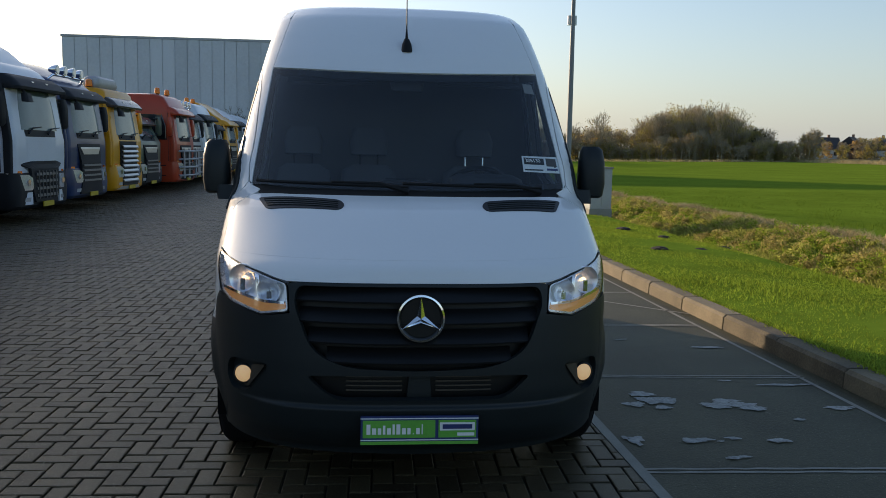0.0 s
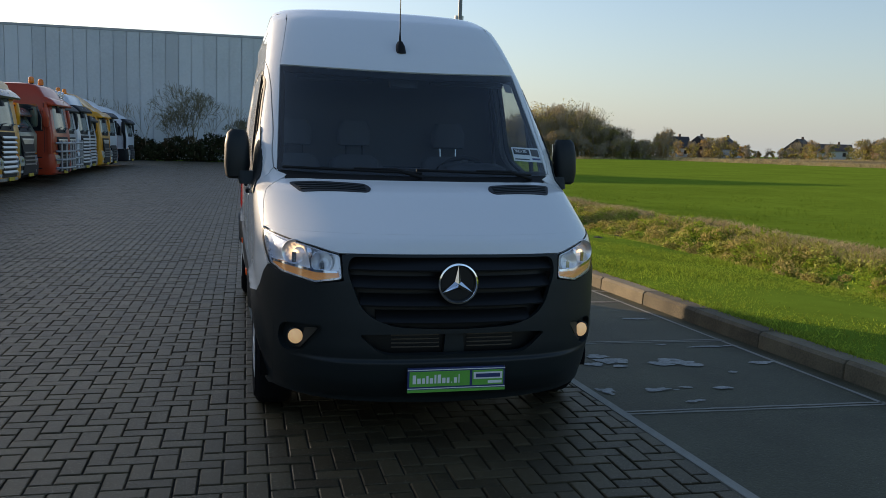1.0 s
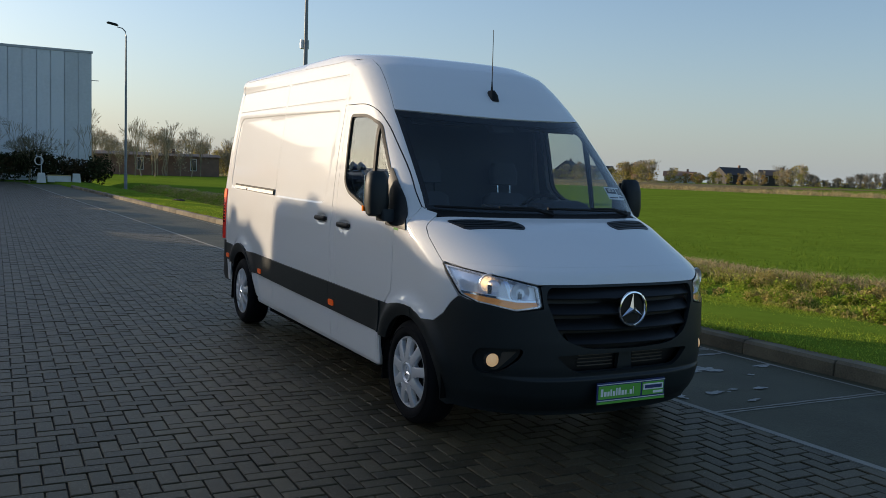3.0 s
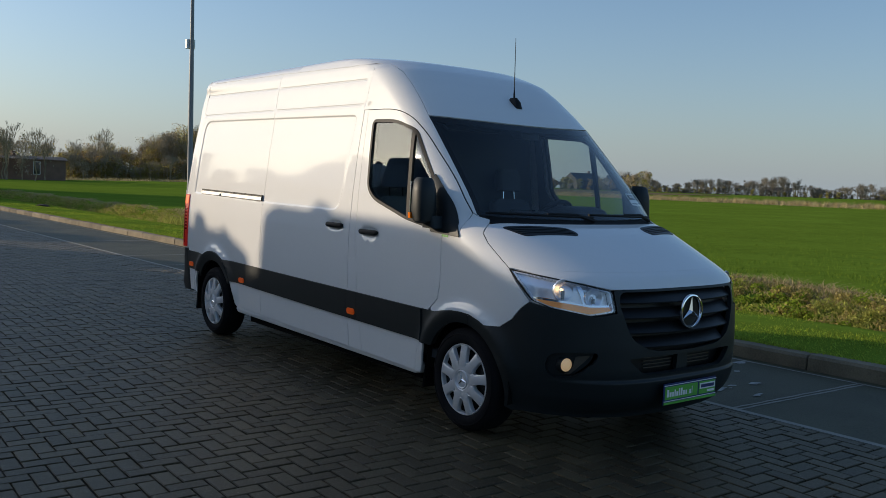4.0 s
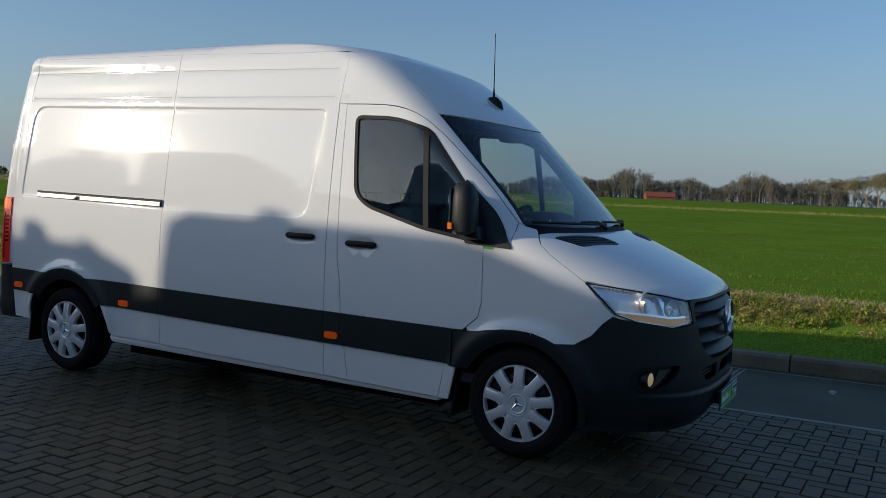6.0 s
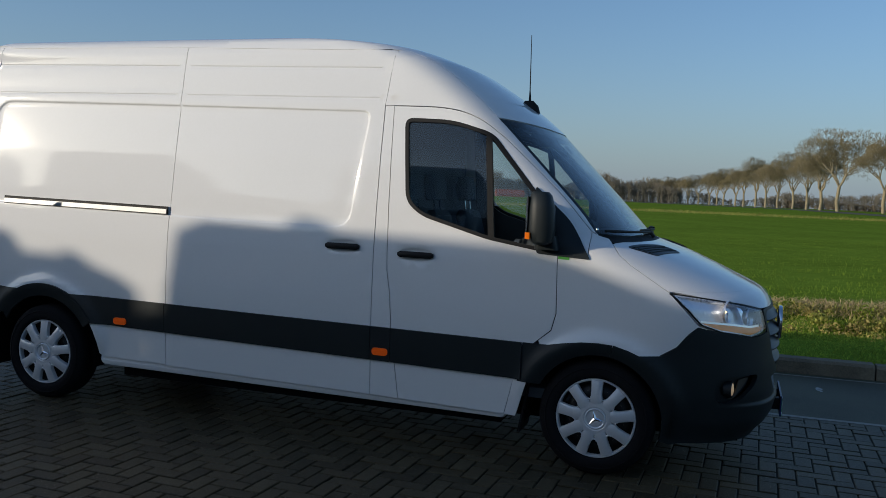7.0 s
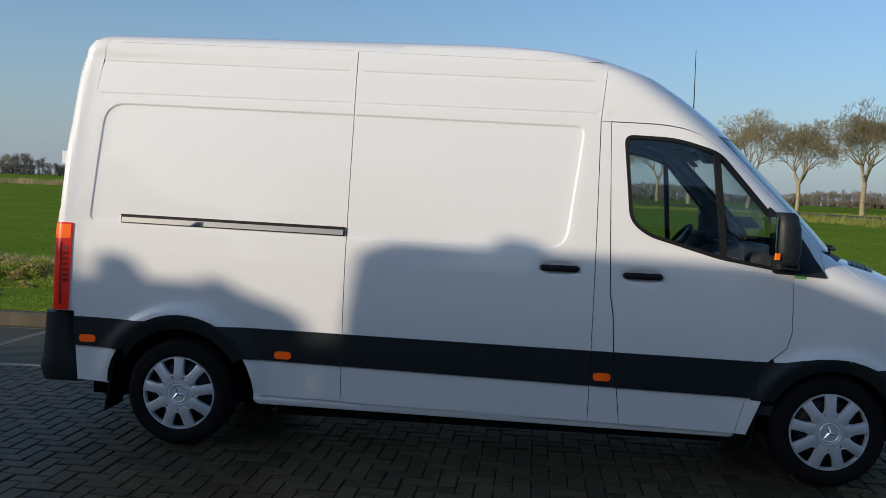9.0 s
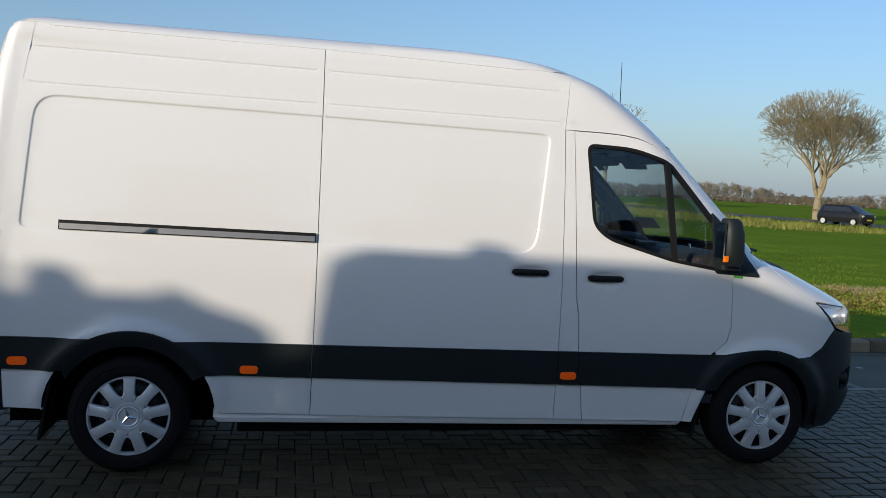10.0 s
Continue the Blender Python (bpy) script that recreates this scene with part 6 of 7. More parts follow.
for i, (x, y) in enumerate(places):
    k = 0 if i == 0 else 1 + i % 3
    m = pose(x + rng.normal(0, .3), y + rng.normal(0, .3), float(ground_z(x, y)), 0, 0, 40 + 77 * i) @ Matrix.Diagonal((*(3 * [float(rng.uniform(.94, 1.1))]), 1))
    ob = protos[k] if k not in used else copy_thing(protos[k], m)
    used.add(k)
    ob.matrix_world = m


def stick_proto(seed, spread, levels, first, fork):
    """A leafless tree of height 1: vertices, faces, tips."""
    rng = np.random.default_rng(seed)
    segs = branches(rng, (0, 0, 0), 1.0, spread, levels, 0, first, .016, fork)
    topz = max(q.z for _, q, _, _ in segs)
    segs = [(p / topz, q / topz, max(a, .0028), max(b, .0022)) for p, q, a, b in segs]
    verts, faces = sticks(segs, 0)
    tips = np.array([tuple(q) for p, q, a, b in segs if a <= .006])
    return np.array(verts), faces, tips


WIDE = [stick_proto(200 + k, .50, 4, .16, 4) for k in range(5)]
MIXED = [stick_proto(240 + k, (.40, .24, .34, .5)[k % 4], 4, .10, 4) for k in range(6)]
SLIM = [stick_proto(220 + k, .26, 4, .30, 3) for k in range(3)]


def wood(name, phi0, phi1, dist, high, mats, seed, gap=2.2, depth=14, leaf=60, label="", card=.5, protos=WIDE, low=.5, dome=False, top=.86):
    """A far belt of trees: limbs and twigs, with loose leaf clumps round the tips, uneven along the top."""
    rng = np.random.default_rng(seed)
    tv, tf, at, lv = [], [], 0, []
    n = max(3, int(radians(phi1 - phi0) * dist / gap))
    for i in range(n):
        phi, d = rng.uniform(phi0, phi1), dist + rng.uniform(0, depth)
        x, y, z = polar(phi, d)
        u = (phi - phi0) / (phi1 - phi0)
        h = max(.42, .74 + .30 * math.sin(u * 8 + seed) * math.sin(u * 21 + 2 * seed)) * high * rng.uniform(.7, 1.12)
        if dome:
            h = high * (.42 + .58 * max(0, math.sin(math.pi * u)) ** .7) * rng.uniform(.62, 1.08)
        pv, pf, tips = protos[rng.integers(len(protos))]
        a = rng.uniform(0, 6.28)
        turn = np.array([[math.cos(a), -math.sin(a), 0], [math.sin(a), math.cos(a), 0], [0, 0, 1]])
        wide = rng.uniform(.8, 1.15)
        place = lambda q: (q * np.array([wide, wide, 1])) @ turn.T * h + np.array((x, y, z - .2))
        tv.append(place(pv))
        tf += [tuple(k + at for k in f) for f in pf]
        at += len(pv)
        if leaf:
            # foliage in lumps all through the crown, from the lowest boughs to the top
            nl = 10
            lump_z = rng.uniform(low, top, nl)
            reach = wide * .30 * np.sqrt(np.clip(1.05 - ((lump_z - .45) / .62) ** 2, .05, 1)) * rng.uniform(.3, 1, nl)
            lump_a = rng.uniform(0, 6.28, nl)
            lumps = np.stack([reach * np.cos(lump_a), reach * np.sin(lump_a), lump_z], 1)
            t = lumps[rng.integers(nl, size=leaf)] * h + np.clip(rng.normal(0, 1, (leaf, 3)), -1.35, 1.35) * np.array((.075, .075, .06)) * h + np.array((x, y, z))
            t[:, 2] = np.maximum(t[:, 2], z + .05)
            e = rng.normal(size=(leaf, 3))
            e /= np.linalg.norm(e, axis=1)[:, None]
            g = np.cross(e, rng.normal(size=(leaf, 3)))
            g /= np.linalg.norm(g, axis=1)[:, None]
            s = card * rng.uniform(.5, 1.3, leaf)[:, None]
            lv.append((int(rng.integers(len(mats))), np.stack([t - e * s, t + g * s * .6, t + e * s, t - g * s * .6], 1).reshape(-1, 3)))
    w = empty(name, label=label, category="trees", kind="stuff")
    # belts beyond 280 m take the twig colour with haze in it
    link_mesh("branches", np.concatenate(tv).tolist(), tf, M["hazed_twig"] if dist > 280 else M["twig"], w)
    for k, mt in enumerate(mats):
        mine = [v for m, v in lv if m == k]
        if mine:
            mine = np.concatenate(mine)
            link_mesh("foliage", mine.tolist(), np.arange(len(mine)).reshape(-1, 4).tolist(), mt, w)
    return w


S_ = M["far_scrub"]
O_, R_, T_, D_, F_ = M["leaf_olive"], M["leaf_rust"], M["twig"], M["leaf_dark"], M["hazed_twig"]
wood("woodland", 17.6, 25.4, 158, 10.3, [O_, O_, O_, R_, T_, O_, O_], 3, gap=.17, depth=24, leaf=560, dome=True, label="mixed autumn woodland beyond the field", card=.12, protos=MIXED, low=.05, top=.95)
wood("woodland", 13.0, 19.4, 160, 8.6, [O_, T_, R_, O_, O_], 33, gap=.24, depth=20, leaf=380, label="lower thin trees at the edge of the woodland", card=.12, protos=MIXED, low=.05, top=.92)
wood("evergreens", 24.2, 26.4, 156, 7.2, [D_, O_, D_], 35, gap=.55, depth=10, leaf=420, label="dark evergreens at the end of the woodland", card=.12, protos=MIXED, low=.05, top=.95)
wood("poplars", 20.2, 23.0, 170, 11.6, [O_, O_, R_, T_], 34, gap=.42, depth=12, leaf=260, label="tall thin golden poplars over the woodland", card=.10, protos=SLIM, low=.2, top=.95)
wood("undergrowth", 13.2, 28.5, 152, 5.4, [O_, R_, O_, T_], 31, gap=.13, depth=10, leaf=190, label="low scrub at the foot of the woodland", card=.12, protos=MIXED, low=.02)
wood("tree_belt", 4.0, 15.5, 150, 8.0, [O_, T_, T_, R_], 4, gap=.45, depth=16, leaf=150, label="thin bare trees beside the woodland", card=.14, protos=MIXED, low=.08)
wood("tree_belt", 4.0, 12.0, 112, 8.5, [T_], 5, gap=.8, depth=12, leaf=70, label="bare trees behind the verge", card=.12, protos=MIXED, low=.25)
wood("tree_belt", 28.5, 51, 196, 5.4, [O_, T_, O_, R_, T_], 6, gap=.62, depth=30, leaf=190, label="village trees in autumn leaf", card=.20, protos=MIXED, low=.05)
wood("tree_belt", 49, 70, 300, 7.0, [F_], 7, gap=.40, depth=34, leaf=46, label="far bare tree line across the field", card=.24, protos=MIXED, low=.08)
wood("scrub", 48, 72, 296, 3.2, [F_, F_, O_], 71, gap=.7, depth=20, leaf=100, label="far low scrub below the bare trees", card=.24, protos=MIXED, low=.02)
wood("poplar_wood", 69.0, 86.0, 350, 12.0, [F_], 9, gap=.22, depth=26, leaf=60, label="far stand of bare poplars", card=.24, protos=SLIM, low=.12)
wood("tree_belt", 64, 92, 360, 7.0, [F_], 10, gap=.45, depth=30, leaf=46, label="far low tree line", card=.30, protos=MIXED, low=.05)
wood("tree_belt", 92, 137, 430, 9.5, [F_], 12, gap=.42, depth=40, leaf=90, label="far hazy line of bare trees", card=.30, protos=SLIM, low=.12)
wood("scrub", 92, 137, 400, 4.2, [S_, S_, F_], 13, gap=.45, depth=20, leaf=110, label="far brown scrub below the trees", card=.30, protos=MIXED, low=.03)


def house(phi, d, w, deep, eave, ridge, turn, wall, roof, label):
    t = empty("house", label=label, category="house", group="far houses")
    part("wall", boxed(-w / 2, w / 2, -deep / 2, deep / 2, -.3, eave), wall, t)
    bm = bmesh.new()
    v = [bm.verts.new(p) for p in ((-w / 2 - .3, -deep / 2 - .4, eave - .1), (w / 2 + .3, -deep / 2 - .4, eave - .1), (w / 2 + .3, deep / 2 + .4, eave - .1), (-w / 2 - .3, deep / 2 + .4, eave - .1), (-w / 2 - .3, 0, ridge), (w / 2 + .3, 0, ridge))]
    for fc in ((0, 1, 5, 4), (2, 3, 4, 5), (1, 2, 5), (3, 0, 4), (0, 3, 2, 1)):
        bm.faces.new([v[i] for i in fc])
    rf = part("roof", bm, roof, t)
    part("chimney", boxed(w * .2, w * .2 + .6, -.3, .3, ridge - .8, ridge + .7), M["brickwall"], rf)
    for k in range(3):
        wx = -w / 2 + w * (k + .5) / 3
        win = part("window", boxed(wx - .55, wx + .55, -deep / 2 - .05, -deep / 2 + .02, .9, eave - .4), M["render"], t)
        part("pane", boxed(wx - .45, wx + .45, -deep / 2 - .07, -deep / 2 - .03, 1.0, eave - .5), M["darkglass"], win)
    x, y, z = polar(phi, d)
    t.matrix_world = pose(x, y, z, 0, 0, -phi + turn) @ Matrix.Diagonal((.82, .82, .82, 1))
    return t


for args in ((28.6, 215, 9, 8, 2.6, 6.0, 15, M["render"], M["roof"], "white house with a dark pitched roof"), (30.3, 220, 8, 8, 2.6, 6.2, 80, M["brickwall"], M["roof"], "brick house with a dark pitched roof"), (31.9, 222, 8, 8, 2.5, 6.0, 80, M["render"], M["roof"], "pale house with a dark pitched roof"),
             (36.2, 235, 8, 8, 2.6, 6.0, 75, M["brickwall"], M["roof"], "brick house with a dark pitched roof"), (37.8, 232, 12, 8, 2.6, 4.6, 5, M["render"], M["roof"], "long low farmhouse with a dark roof"), (40.6, 240, 7, 7, 2.6, 5.8, 60, M["brickwall"], M["roof"], "brick house with a dark pitched roof"),
             (43.3, 215, 9, 8, 2.0, 3.4, 0, M["render"], M["brickwall"], "low barn with a brown roof"), (46.5, 235, 9, 9, 3.0, 5.4, 30, M["roof"], M["roof"], "dark timber barn beside the village trees"), (49.0, 230, 9, 8, 3.2, 4.8, 10, M["roof"], M["roof"], "dark house with white window frames"),
             (58.5, 330, 12, 8, 2.4, 4.0, 0, M["render"], M["roof"], "white farm building by the tree line"), (75.3, 340, 13, 7, 1.3, 3.4, 8, M["redroof"], M["redroof"], "red roofed farm by the poplars"), (8.0, 128, 26, 8, 3.4, 3.9, 0, M["brickwall"], M["roof"], "low flat brown building behind the trees"),
             (123.0, 470, 20, 9, 3.0, 5.0, 0, M["render"], M["roof"], "far pale farm buildings")):
    house(*args)

# small dark hatchback on the dike road
car = empty("car", label="small black hatchback on the far road", category="car")
body = part("body", loft(bmesh.new(), [(.22, -1.85, 1.85, -.78, .78, .3), (.50, -1.92, 1.92, -.85, .85, .32), (.88, -1.90, 1.88, -.84, .84, .3), (1.0, -1.45, 1.75, -.78, .78, .25), (1.40, -.75, 1.62, -.66, .66, .25), (1.50, -.45, 1.40, -.58, .58, .25)], 5), truck_paint("black", (0.012, 0.012, 0.014)), car, smooth=True)
part("side_glass", loft(bmesh.new(), [(1.02, -1.15, 1.45, -.795, .795, .1), (1.36, -.72, 1.40, -.695, .695, .1)], 3), M["darkglass"], body)
for x in (-1.22, 1.24):
    for s in (-1, 1):
        w = empty("wheel")
        w.parent = car
        mm = Matrix.Translation((x, s * .78, .29)) @ Matrix.Rotation(radians(90 * s), 4, "Z")
        part("tyre", lathe(bmesh.new(), [(-.09, .2), (-.1, .27), (.1, .27), (.1, .2), (.08, .19)], mm, 20), M["rubber"], w)
        part("rim", lathe(bmesh.new(), [(.05, .19), (.105, .19), (.09, .04)], mm, 16), M["silver"], w)
for s in (-1, 1):
    part("headlight", boxed(-1.9, -1.72, s * .6 - .16, s * .6 + .16, .66, .82, .03), TM["lamp"], body, "pale headlight")
part("plate", boxed(-1.945, -1.92, -.26, .26, .42, .53), TM["plate"], body)
car.matrix_world = pose(51.6, -37.4, float(ground_z(51.6, -37.4)) + .02, 0, 0, 20)


# ---- kerb, joints and stains of the parking strip ----
road = bmesh.new()
far_road = []
for sd in np.linspace(-60, 330, 40):
    p = start + rowdir * sd + Vector((rowdir.y, -rowdir.x, 0)) * -3.4
    far_road.append((p.x, p.y))
side_v = Vector((-rowdir.y, rowdir.x, 0))
rows_ = [[road.verts.new((x + side_v.x * o, y + side_v.y * o, float(ground_z(x + side_v.x * o, y + side_v.y * o)) + dz)) for o, dz in ((-2.6, .02), (-1.8, .10), (1.8, .10), (2.6, .02))] for x, y in far_road]
for a_, b_ in zip(rows_, rows_[1:]):
    for k in range(3):
        road.faces.new((a_[k], a_[k + 1], b_[k + 1], b_[k]))
tagged(part("road", road, M["slab"], None), "narrow grey asphalt road on the low dike", "road", kind="structure")

kerb_root = empty("kerb", label="weathered concrete kerb between parking strip and grass", category="kerb", kind="structure")
kerb_mesh = None
for k in range(66):
    y0 = -12.0 + k * 1.0
    if kerb_mesh is None:
        bm = loft(bmesh.new(), [(-.08, 0, .20, .006, .994, .006), (.095, 0.01, .20, .006, .994, .008), (.122, .035, .195, .012, .988, .012)], 2)
        ob = part("kerbstone", bm, M["kerb"], kerb_root)
        kerb_mesh = ob.data
    else:
        ob = new("kerbstone", kerb_mesh)
        ob.parent = kerb_root
    ob.matrix_world = pose(kerb_x(y0) + random.uniform(-.006, .006), y0, random.uniform(-.006, .006), 0, random.uniform(-.6, .6), math.degrees(math.atan(YARD_SKEW)) + random.uniform(-.25, .25))


def strip(name, pts, w, z, mat, label):
    """A thin painted or cast strip along points on the ground."""
    bm = bmesh.new()
    rows = []
    for i, (x, y) in enumerate(pts):
        a, b = Vector(pts[max(0, i - 1)]), Vector(pts[min(len(pts) - 1, i + 1)])
        d = (b - a).normalized()
        n = Vector((-d.y, d.x)) * w * random.uniform(.38, .56)
        rows.append([bm.verts.new((x + n.x, y + n.y, z)), bm.verts.new((x - n.x, y - n.y, z))])
    for p, q in zip(rows, rows[1:]):
        bm.faces.new((p[0], p[1], q[1], q[0]))
    ob = part(name, bm, mat, None)
    return tagged(ob, label, "marking", kind="structure")


for y in (-3.2, -1.4, .45, 2.31, 4.17, 6.05, 7.9, 9.7, 11.6, 13.5, 17.2, 21.0, 25.0, 30.0):
    x0, x1 = 1.19 - YARD_SKEW * y, 2.98 - YARD_SKEW * y
    for dy in (-.024, .024):
        strip("joint_line", [(x0 + (x1 - x0) * k / 24, y + dy - .06 * k / 24 + random.uniform(-.004, .004)) for k in range(25)], .026, -.003, M["pale"], "pale joint across the parking strip")
strip("joint_line", [(2.0 + k * .1, 5.75 - k * .105) for k in range(11)], .04, -.003, M["pale"], "pale slanting mark on the parking strip")
strip("joint_line", [(2.95 - YARD_SKEW * y, y) for y in np.arange(-10, 40, .5)], .035, -.003, M["pale"], "pale line along the foot of the kerb")


def blotch(x, y, sx, sy, seed):
    rr = np.random.default_rng(seed)
    bm = bmesh.new()
    for _ in range(9):
        cx, cy = x + rr.normal(0, sx * .34), y + rr.normal(0, sy * .34)
        r = rr.uniform(.4, 1)
        ph = rr.uniform(0, 6, 4)
        ring = [bm.verts.new((cx + sx * .45 * r * (1 + .18 * math.sin(3 * a + ph[0]) + .12 * math.sin(7 * a + ph[1]) + .10 * math.sin(13 * a + ph[2])) * math.cos(a), cy + sy * .45 * r * (1 + .18 * math.sin(3 * a + ph[0]) + .12 * math.sin(5 * a + ph[3]) + .10 * math.sin(11 * a + ph[2])) * math.sin(a), -.0015 + .0002 * _)) for a in np.linspace(0, 2 * math.pi, 33)[:-1]]
        bm.faces.new(ring)
    return tagged(part("stain", bm, M["stain"], None), "whitish worn patch on the asphalt", "stain", "asphalt patches", kind="structure")


for k, (x, y, sx, sy) in enumerate(((1.67, 1.68, .21, .15), (2.03, 1.58, .27, .12), (2.67, 2.04, .22, .04), (1.61, .89, .11, .05), (2.10, .87, .10, .05), (1.25, .93, .07, .09), (2.58, 3.2, .16, .05), (2.79, 1.49, .14, .06), (1.85, .92, .07, .03), (2.30, 2.15, .06, .02), (1.72, .62, .10, .03), (2.4, 1.25, .05, .03), (1.95, 3.5, .08, .03), (2.35, -.45, .10, .04), (1.5, -1.0, .12, .05), (2.2, -2.1, .08, .05))):
    blotch(x, y, sx, sy, 50 + k)

# white marks on the yard
for x0, y0, x1, y1 in ((-3.6, 24.5, -1.8, 24.2), (-2.3, 39.5, -1.3, 39.4), (-5.6, 19.5, -4.9, 21.0), (-5.7, 24.0, -5.0, 25.4)):
    strip("bay_mark", [(x0 + (x1 - x0) * k / 8, y0 + (y1 - y0) * k / 8) for k in range(9)], .10, -.001, M["pale"], "worn white parking mark on the yard")

# ---- grass ----
def tufts(name, xy, h, w, mat, seed, bend=.5, label="", category="grass"):
    """Single blades, each a bent pair of triangles."""
    rr = np.random.default_rng(seed)
    n = len(xy)
    z = ground_z(xy[:, 0], xy[:, 1])
    a = rr.uniform(0, 2 * math.pi, n)
    lump = .75 + .25 * np.sin(xy[:, 0] * 2.3 + 1.7 * np.sin(xy[:, 1] * .9)) + .25 * np.sin(xy[:, 1] * 1.7 + 2.1 * np.sin(xy[:, 0] * 1.3))
    hh = h * rr.uniform(.45, 1.25, n) * lump
    ww = w * rr.uniform(.6, 1.3, n)
    b = rr.uniform(.1, bend, n) * hh
    ba = rr.uniform(0, 2 * math.pi, n)
    base = np.stack([xy[:, 0], xy[:, 1], z - .01], 1)
    u = np.stack([np.cos(a), np.sin(a), 0 * a], 1) * ww[:, None]
    off = np.stack([np.cos(ba) * b, np.sin(ba) * b, 0 * a], 1)
    up = np.stack([0 * a, 0 * a, hh], 1)
    v = np.stack([base - u, base + u, base + off * .35 + up * .6 + u * .7, base + off * .35 + up * .6 - u * .7, base + off + up], 1).reshape(-1, 3)
    i = np.arange(n)[:, None] * 5
    quads = (i + np.array([[0, 1, 2, 3]])).tolist()
    tris = (i + np.array([[3, 2, 4]])).tolist()
    return tagged(link_mesh(name, v.tolist(), quads + tris, mat), label, category, kind="stuff")


rng = np.random.default_rng(21)


def scatter(n, u0, u1, y0, y1, near=0.0):
    u = rng.uniform(u0, u1, n)
    y = y0 + (y1 - y0) * rng.uniform(0, 1, n) ** (1 + near)
    return np.stack([u - YARD_SKEW * y, y], 1)


tufts("verge_grass", np.concatenate([scatter(95000, 3.33, 7.0, -4.0, 16.0), scatter(34000, 3.33, 7.0, 16, 45)]), .034, .006, M["blade"], 1, 1.2, "short green grass on the verge")
tufts("verge_clumps", scatter(15000, 3.36, 7.0, -4, 30), .060, .007, M["blade"], 2, 1.3, "coarser grass tufts on the verge")
tufts("ditch_grass", np.concatenate([scatter(46000, 6.9, 9.1, -8, 26), scatter(14000, 6.8, 9.2, 26, 60)]), .15, .012, M["straw"], 3, 1.5, "rough yellow-green grass along the ditch")
# clumps of leafy weeds on the far bank of the ditch
wr = np.random.default_rng(411)
clump = []
for yy in np.arange(-10, 62, .05):
    uu = 7.35 + 1.6 * wr.random()
    near_k = 1.0 if yy < 24 else .5
    size = wr.uniform(.07, .17)
    xx = uu - YARD_SKEW * yy
    clump.append(((xx, yy + wr.normal(0, .15), float(ground_z(xx, yy)) + size * .55), (size * 1.2, size * 1.3, size * 1.0), int(150 * near_k)))
bank = empty("bank_weeds", label="clumps of yellowing leafy weeds on the ditch bank", category="weeds", kind="stuff")
cards("leaves", clump[::3], M["blade"], bank, card=.028, seed=41)
cards("leaves", clump[1::3], M["straw"], bank, card=.030, seed=42)
cards("leaves", clump[2::3], M["weed_brown"], bank, card=.030, seed=43)
tufts("ditch_straw", np.concatenate([scatter(34000, 8.6, 9.65, -10, 30), scatter(11000, 8.6, 9.65, 30, 60)]), .14, .009, M["drystraw"], 4, 2.6, "flattened dry straw on the ditch edge")
near_field = scatter(110000, 0, 1, -16, 34)
near_field[:, 0] = 9.4 + 30 * (near_field[:, 0] + YARD_SKEW * near_field[:, 1]) ** 2.2 - YARD_SKEW * near_field[:, 1]
tufts("field_grass", near_field, .06, .008, M["field"], 5, .8, "short green grass of the near field")
tufts("kerb_grass", scatter(9000, 3.29, 3.42, -4, 30), .075, .006, M["blade"], 51, 1.8, "longer grass hanging over the kerb")
# brown stubble between the reeds and the village
ts = np.linspace(.50, 1.04, 30)
sv = [(88 - 22 * t + o, -38 + 250 * t, float(ground_z(88 - 22 * t + o, 0)) + .05) for t in ts for o in (0, 8, 20, 36, 55)]
sf = [(5 * i + k, 5 * i + k + 1, 5 * i + k + 6, 5 * i + k + 5) for i in range(29) for k in range(4)]
tagged(link_mesh("far_field", sv, sf, M["stubble"]), "brown stubble field in front of the village", "field", kind="structure")
# dry reeds along the far edge of the field
t_ = rng.uniform(.30, 1, 52000)
far_ = np.stack([88 - 22 * t_ + rng.normal(0, 1.6, 52000), -38 + 250 * t_], 1)
tufts("reed_strip", far_, .50, .030, M["drystraw"], 6, 1.6, "brown dry reeds along the far ditch")
t_ = rng.uniform(0, .32, 12000)
tufts("reed_strip", np.stack([88 - 22 * t_ + rng.normal(0, 2.4, 12000), -38 + 250 * t_], 1), .22, .030, M["straw"], 61, 1.8, "low rough grass on the foot of the dike")
far2 = np.stack([rng.uniform(40, 70, 9000), -30 + rng.normal(0, 2.2, 9000)], 1)
far2[:, 1] += (far2[:, 0] - 40) * .30
tufts("reed_strip", far2, .40, .035, M["straw"], 7, 1.4, "yellow grass along the bank of the dike")
t_ = rng.uniform(0, 1, 9000)
tufts("reed_strip", np.stack([20 + 120 * t_, 128 + 24 * t_ + rng.normal(0, 1.2, 9000)], 1), .45, .04, M["drystraw"], 8, 1.6, "rough grass along the far field edge")


# rough weeds round the foot of the lamp pole
foot = np.random.default_rng(33).normal(0, 1, (900, 2)) * np.array((.35, .5)) + np.array((6.1, 23.4))
tufts("pole_weeds", foot, .38, .012, M["straw"], 34, 1.4, "rough tall weeds round the lamp pole")


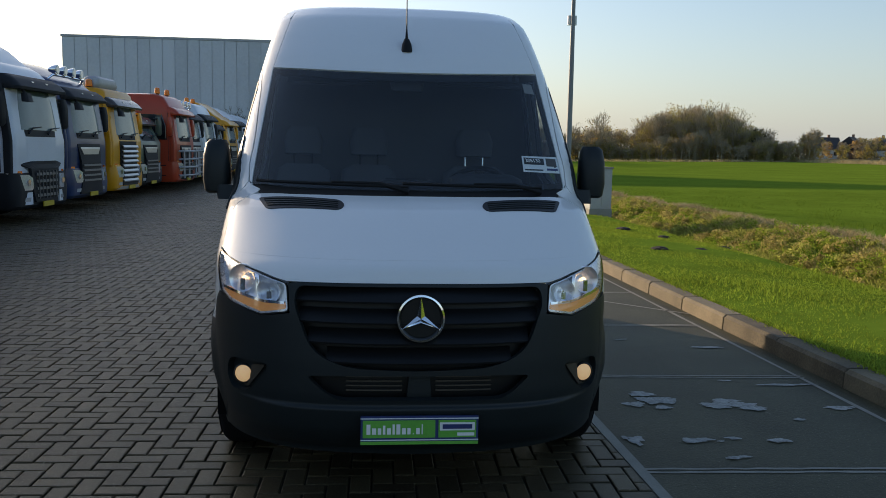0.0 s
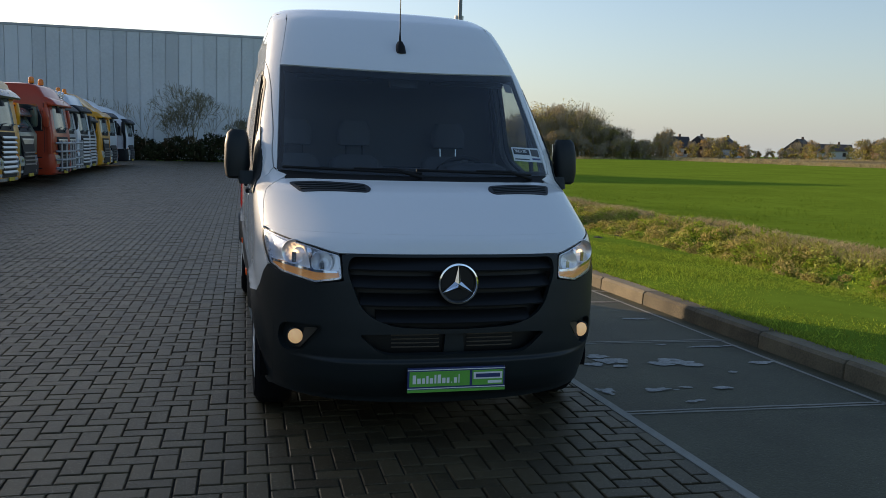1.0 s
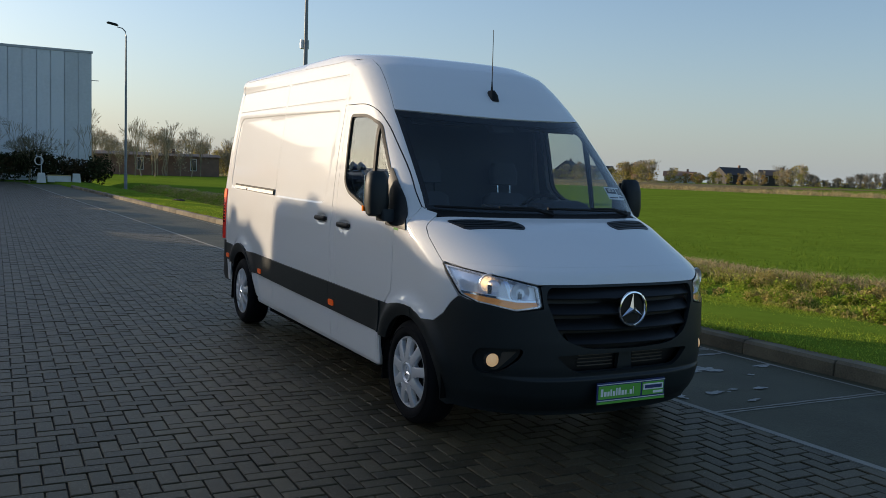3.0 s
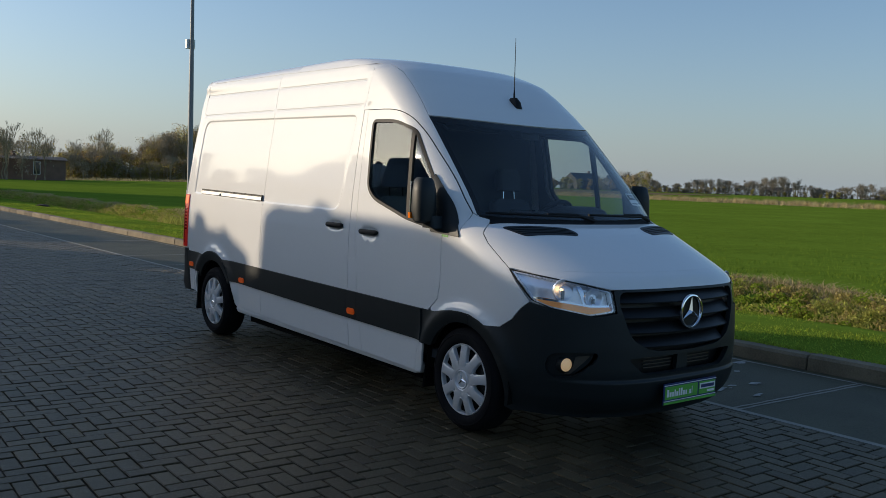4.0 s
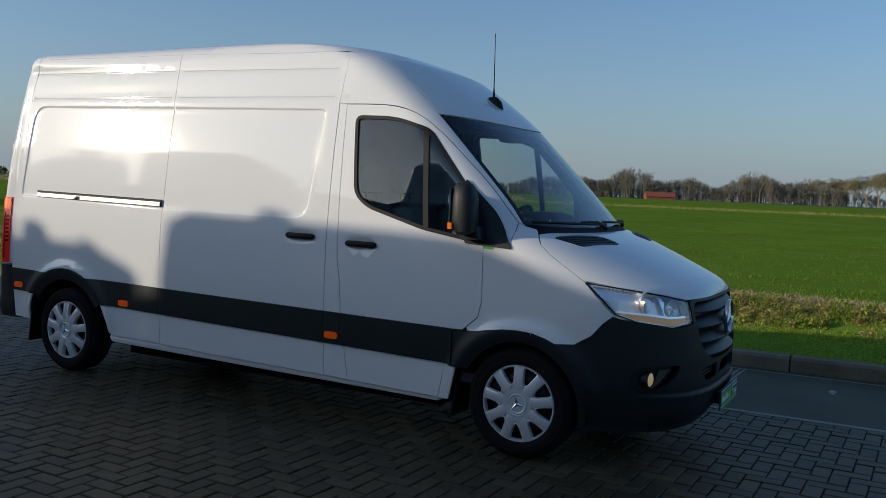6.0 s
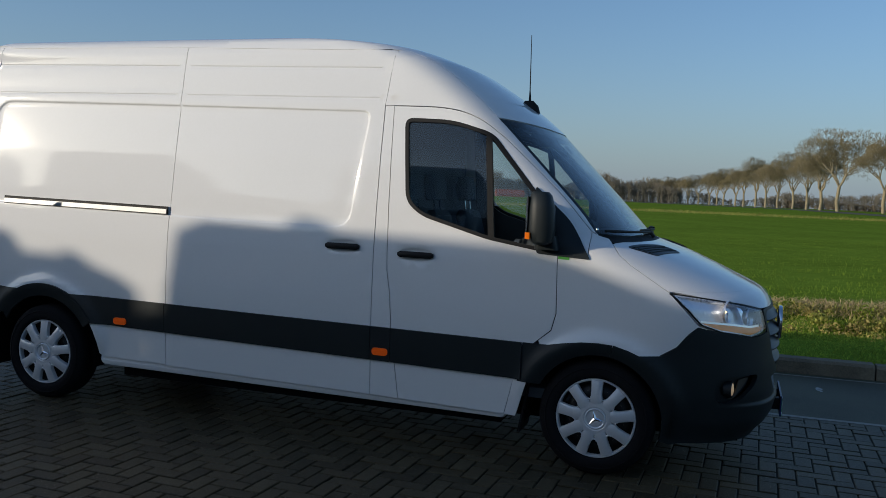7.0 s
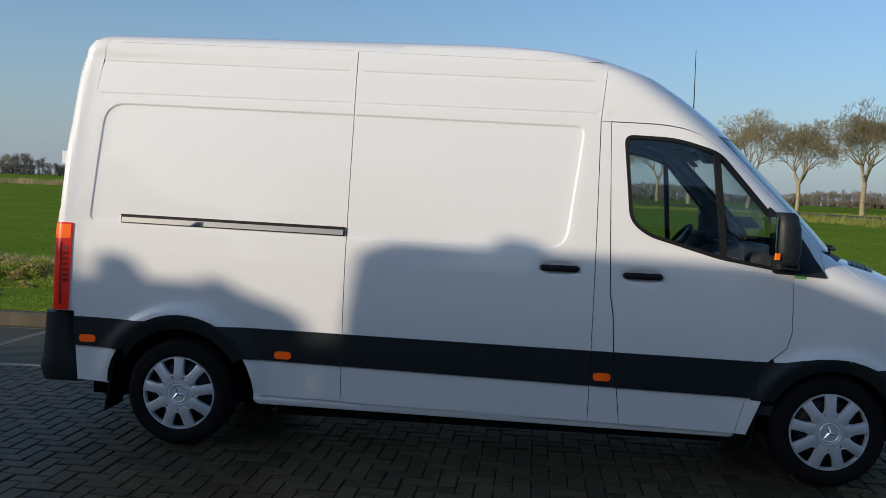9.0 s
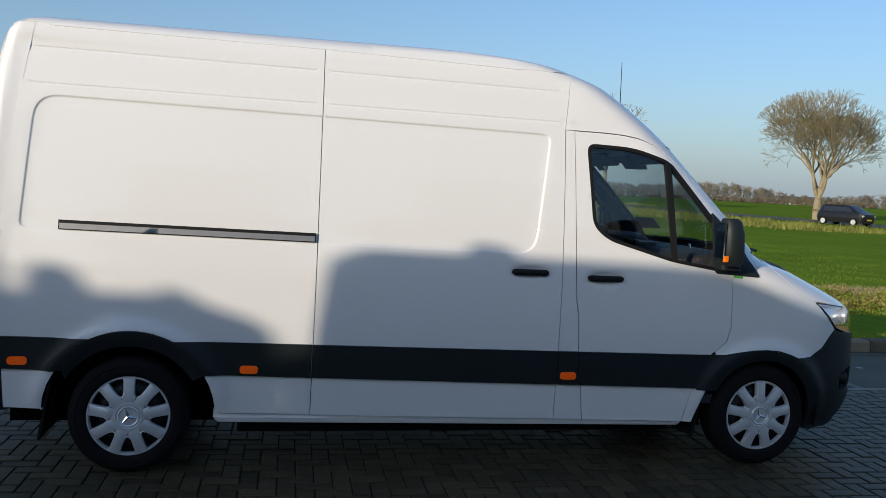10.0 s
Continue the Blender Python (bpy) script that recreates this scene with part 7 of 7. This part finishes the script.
def molehill(x, y, s, seed):
    rr = np.random.default_rng(seed)
    bm = bmesh.new()
    bmesh.ops.create_icosphere(bm, subdivisions=3, radius=1)
    for v in bm.verts:
        k = 1 + .25 * noise.noise(v.co * 2.2 + Vector((seed, 0, 0))) + .12 * noise.noise(v.co * 6)
        v.co = Vector((v.co.x * s * .85 * k, v.co.y * s * .85 * k, v.co.z * s * .28 * k))
    ob = part("molehill", bm, M["soil"], None)
    ob.matrix_world = pose(x, y, float(ground_z(x, y)) + .0, 0, 0, seed * 50)
    return tagged(ob, "small dark molehill on the grass verge", "molehill", "molehills on the verge")


for k, (x, y, s) in enumerate(((4.97, 13.55, .17), (5.34, 12.2, .13), (4.36, 9.55, .16), (5.19, 10.0, .13), (6.0, 11.0, .14), (5.0, 18.0, .2), (4.5, 35.0, .3))):
    molehill(x, y, s, k + 1)

# ---- block paving in a herringbone bond: pieces last ----
BL, BW, GAP = 0.2105, 0.1055, 0.0095
ang = -math.atan(YARD_SKEW)


def brick_shape(horizontal):
    lx, ly = (BL, BW) if horizontal else (BW, BL)
    a, b, e = lx - GAP, ly - GAP, .005
    v = [(GAP / 2, GAP / 2, -.05), (a + GAP / 2, GAP / 2, -.05), (a + GAP / 2, b + GAP / 2, -.05), (GAP / 2, b + GAP / 2, -.05)]
    v += [(x, y, -.0035) for x, y, _ in v[:4]]
    c = GAP / 2
    v += [(c + e, c + e, 0), (c + a - e, c + e, 0), (c + a - e, c + b - e, 0), (c + e, c + b - e, 0)]
    f = [(8, 9, 10, 11)] + [(4 + k, 4 + (k + 1) % 4, 8 + (k + 1) % 4, 8 + k) for k in range(4)] + [(k, (k + 1) % 4, 4 + (k + 1) % 4, 4 + k) for k in range(4)]
    return v, f


shapes = [brick_shape(True), brick_shape(False)]
meshes = []
for v, f in shapes:
    me = bpy.data.meshes.new("paver")
    me.from_pydata(v, [], f)
    me.materials.append(M["paver"])
    meshes.append(me)
rng = np.random.default_rng(77)
skew = np.array([[math.cos(ang), -math.sin(ang)], [math.sin(ang), math.cos(ang)]])


def cells(i0, i1, j0, j1):
    ii, jj = np.meshgrid(np.arange(i0, i1), np.arange(j0, j1), indexing="ij")
    k = (ii - jj) % 4
    return np.stack([ii[k == 0], jj[k == 0]], 1), np.stack([ii[k == 3], jj[k == 3]], 1)


x_lo, x_hi, y_lo, y_hi = -13.0, 1.10, -6.0, 63.5
hor, ver = cells(int(x_lo / BW), int(x_hi / BW) + 1, int(y_lo / BW), int(y_hi / BW) + 1)
joined_v, joined_f, at, singles = [], [], 0, 0
for kind_, cell in ((0, hor), (1, ver)):
    lx, ly = (BL, BW) if kind_ == 0 else (BW, BL)
    p = (cell * BW)
    keep = p[:, 0] < 1.075
    p = p[keep]
    q = p @ skew.T
    q = q[(q[:, 1] < 26) | (q[:, 0] > -9)]
    near = (q[:, 0] > -3.1) & (q[:, 0] < -1.25) & (q[:, 1] > -1.6) & (q[:, 1] < 1.5)
    for x, y in q[near][:150]:
        ob = new("paver", meshes[kind_])
        ob.parent = yard
        ob.matrix_world = pose(x, y, rng.uniform(-.003, .002), rng.normal(0, .2), rng.normal(0, .2), math.degrees(ang))
        singles += 1
    rest = np.concatenate([q[~near], q[near][150:]])
    base_v = np.array(shapes[kind_][0])
    base_v[:, :2] = base_v[:, :2] @ skew.T
    tilt = rng.normal(0, .0026, (len(rest), 2))
    vv = base_v[None] + np.concatenate([rest, rng.uniform(-.003, .002, (len(rest), 1))], 1)[:, None]
    vv[:, :, 2] += base_v[None, :, 0] * tilt[:, :1] + base_v[None, :, 1] * tilt[:, 1:]
    # the last row is cut straight along the edge strip
    vv[:, :, 0] = np.minimum(vv[:, :, 0], 1.126 - YARD_SKEW * vv[:, :, 1])
    ff = np.array(shapes[kind_][1])[None] + (at + np.arange(len(rest))[:, None, None] * 12)
    joined_v.append(vv.reshape(-1, 3))
    joined_f.append(ff.reshape(-1, 4))
    at += len(rest) * 12
jv, jf = np.concatenate(joined_v), np.concatenate(joined_f)
me = bpy.data.meshes.new("pavers")
me.vertices.add(len(jv))
me.vertices.foreach_set("co", jv.ravel())
me.loops.add(jf.size)
me.loops.foreach_set("vertex_index", jf.ravel().astype(np.int32))
me.polygons.add(len(jf))
me.polygons.foreach_set("loop_start", np.arange(0, jf.size, 4, dtype=np.int32))
me.update(calc_edges=True)
me.validate()
me.shade_flat()
me.materials.append(M["paver_i"])
ob = new("pavers", me)
ob.parent = yard
ob["kind"] = "stuff"
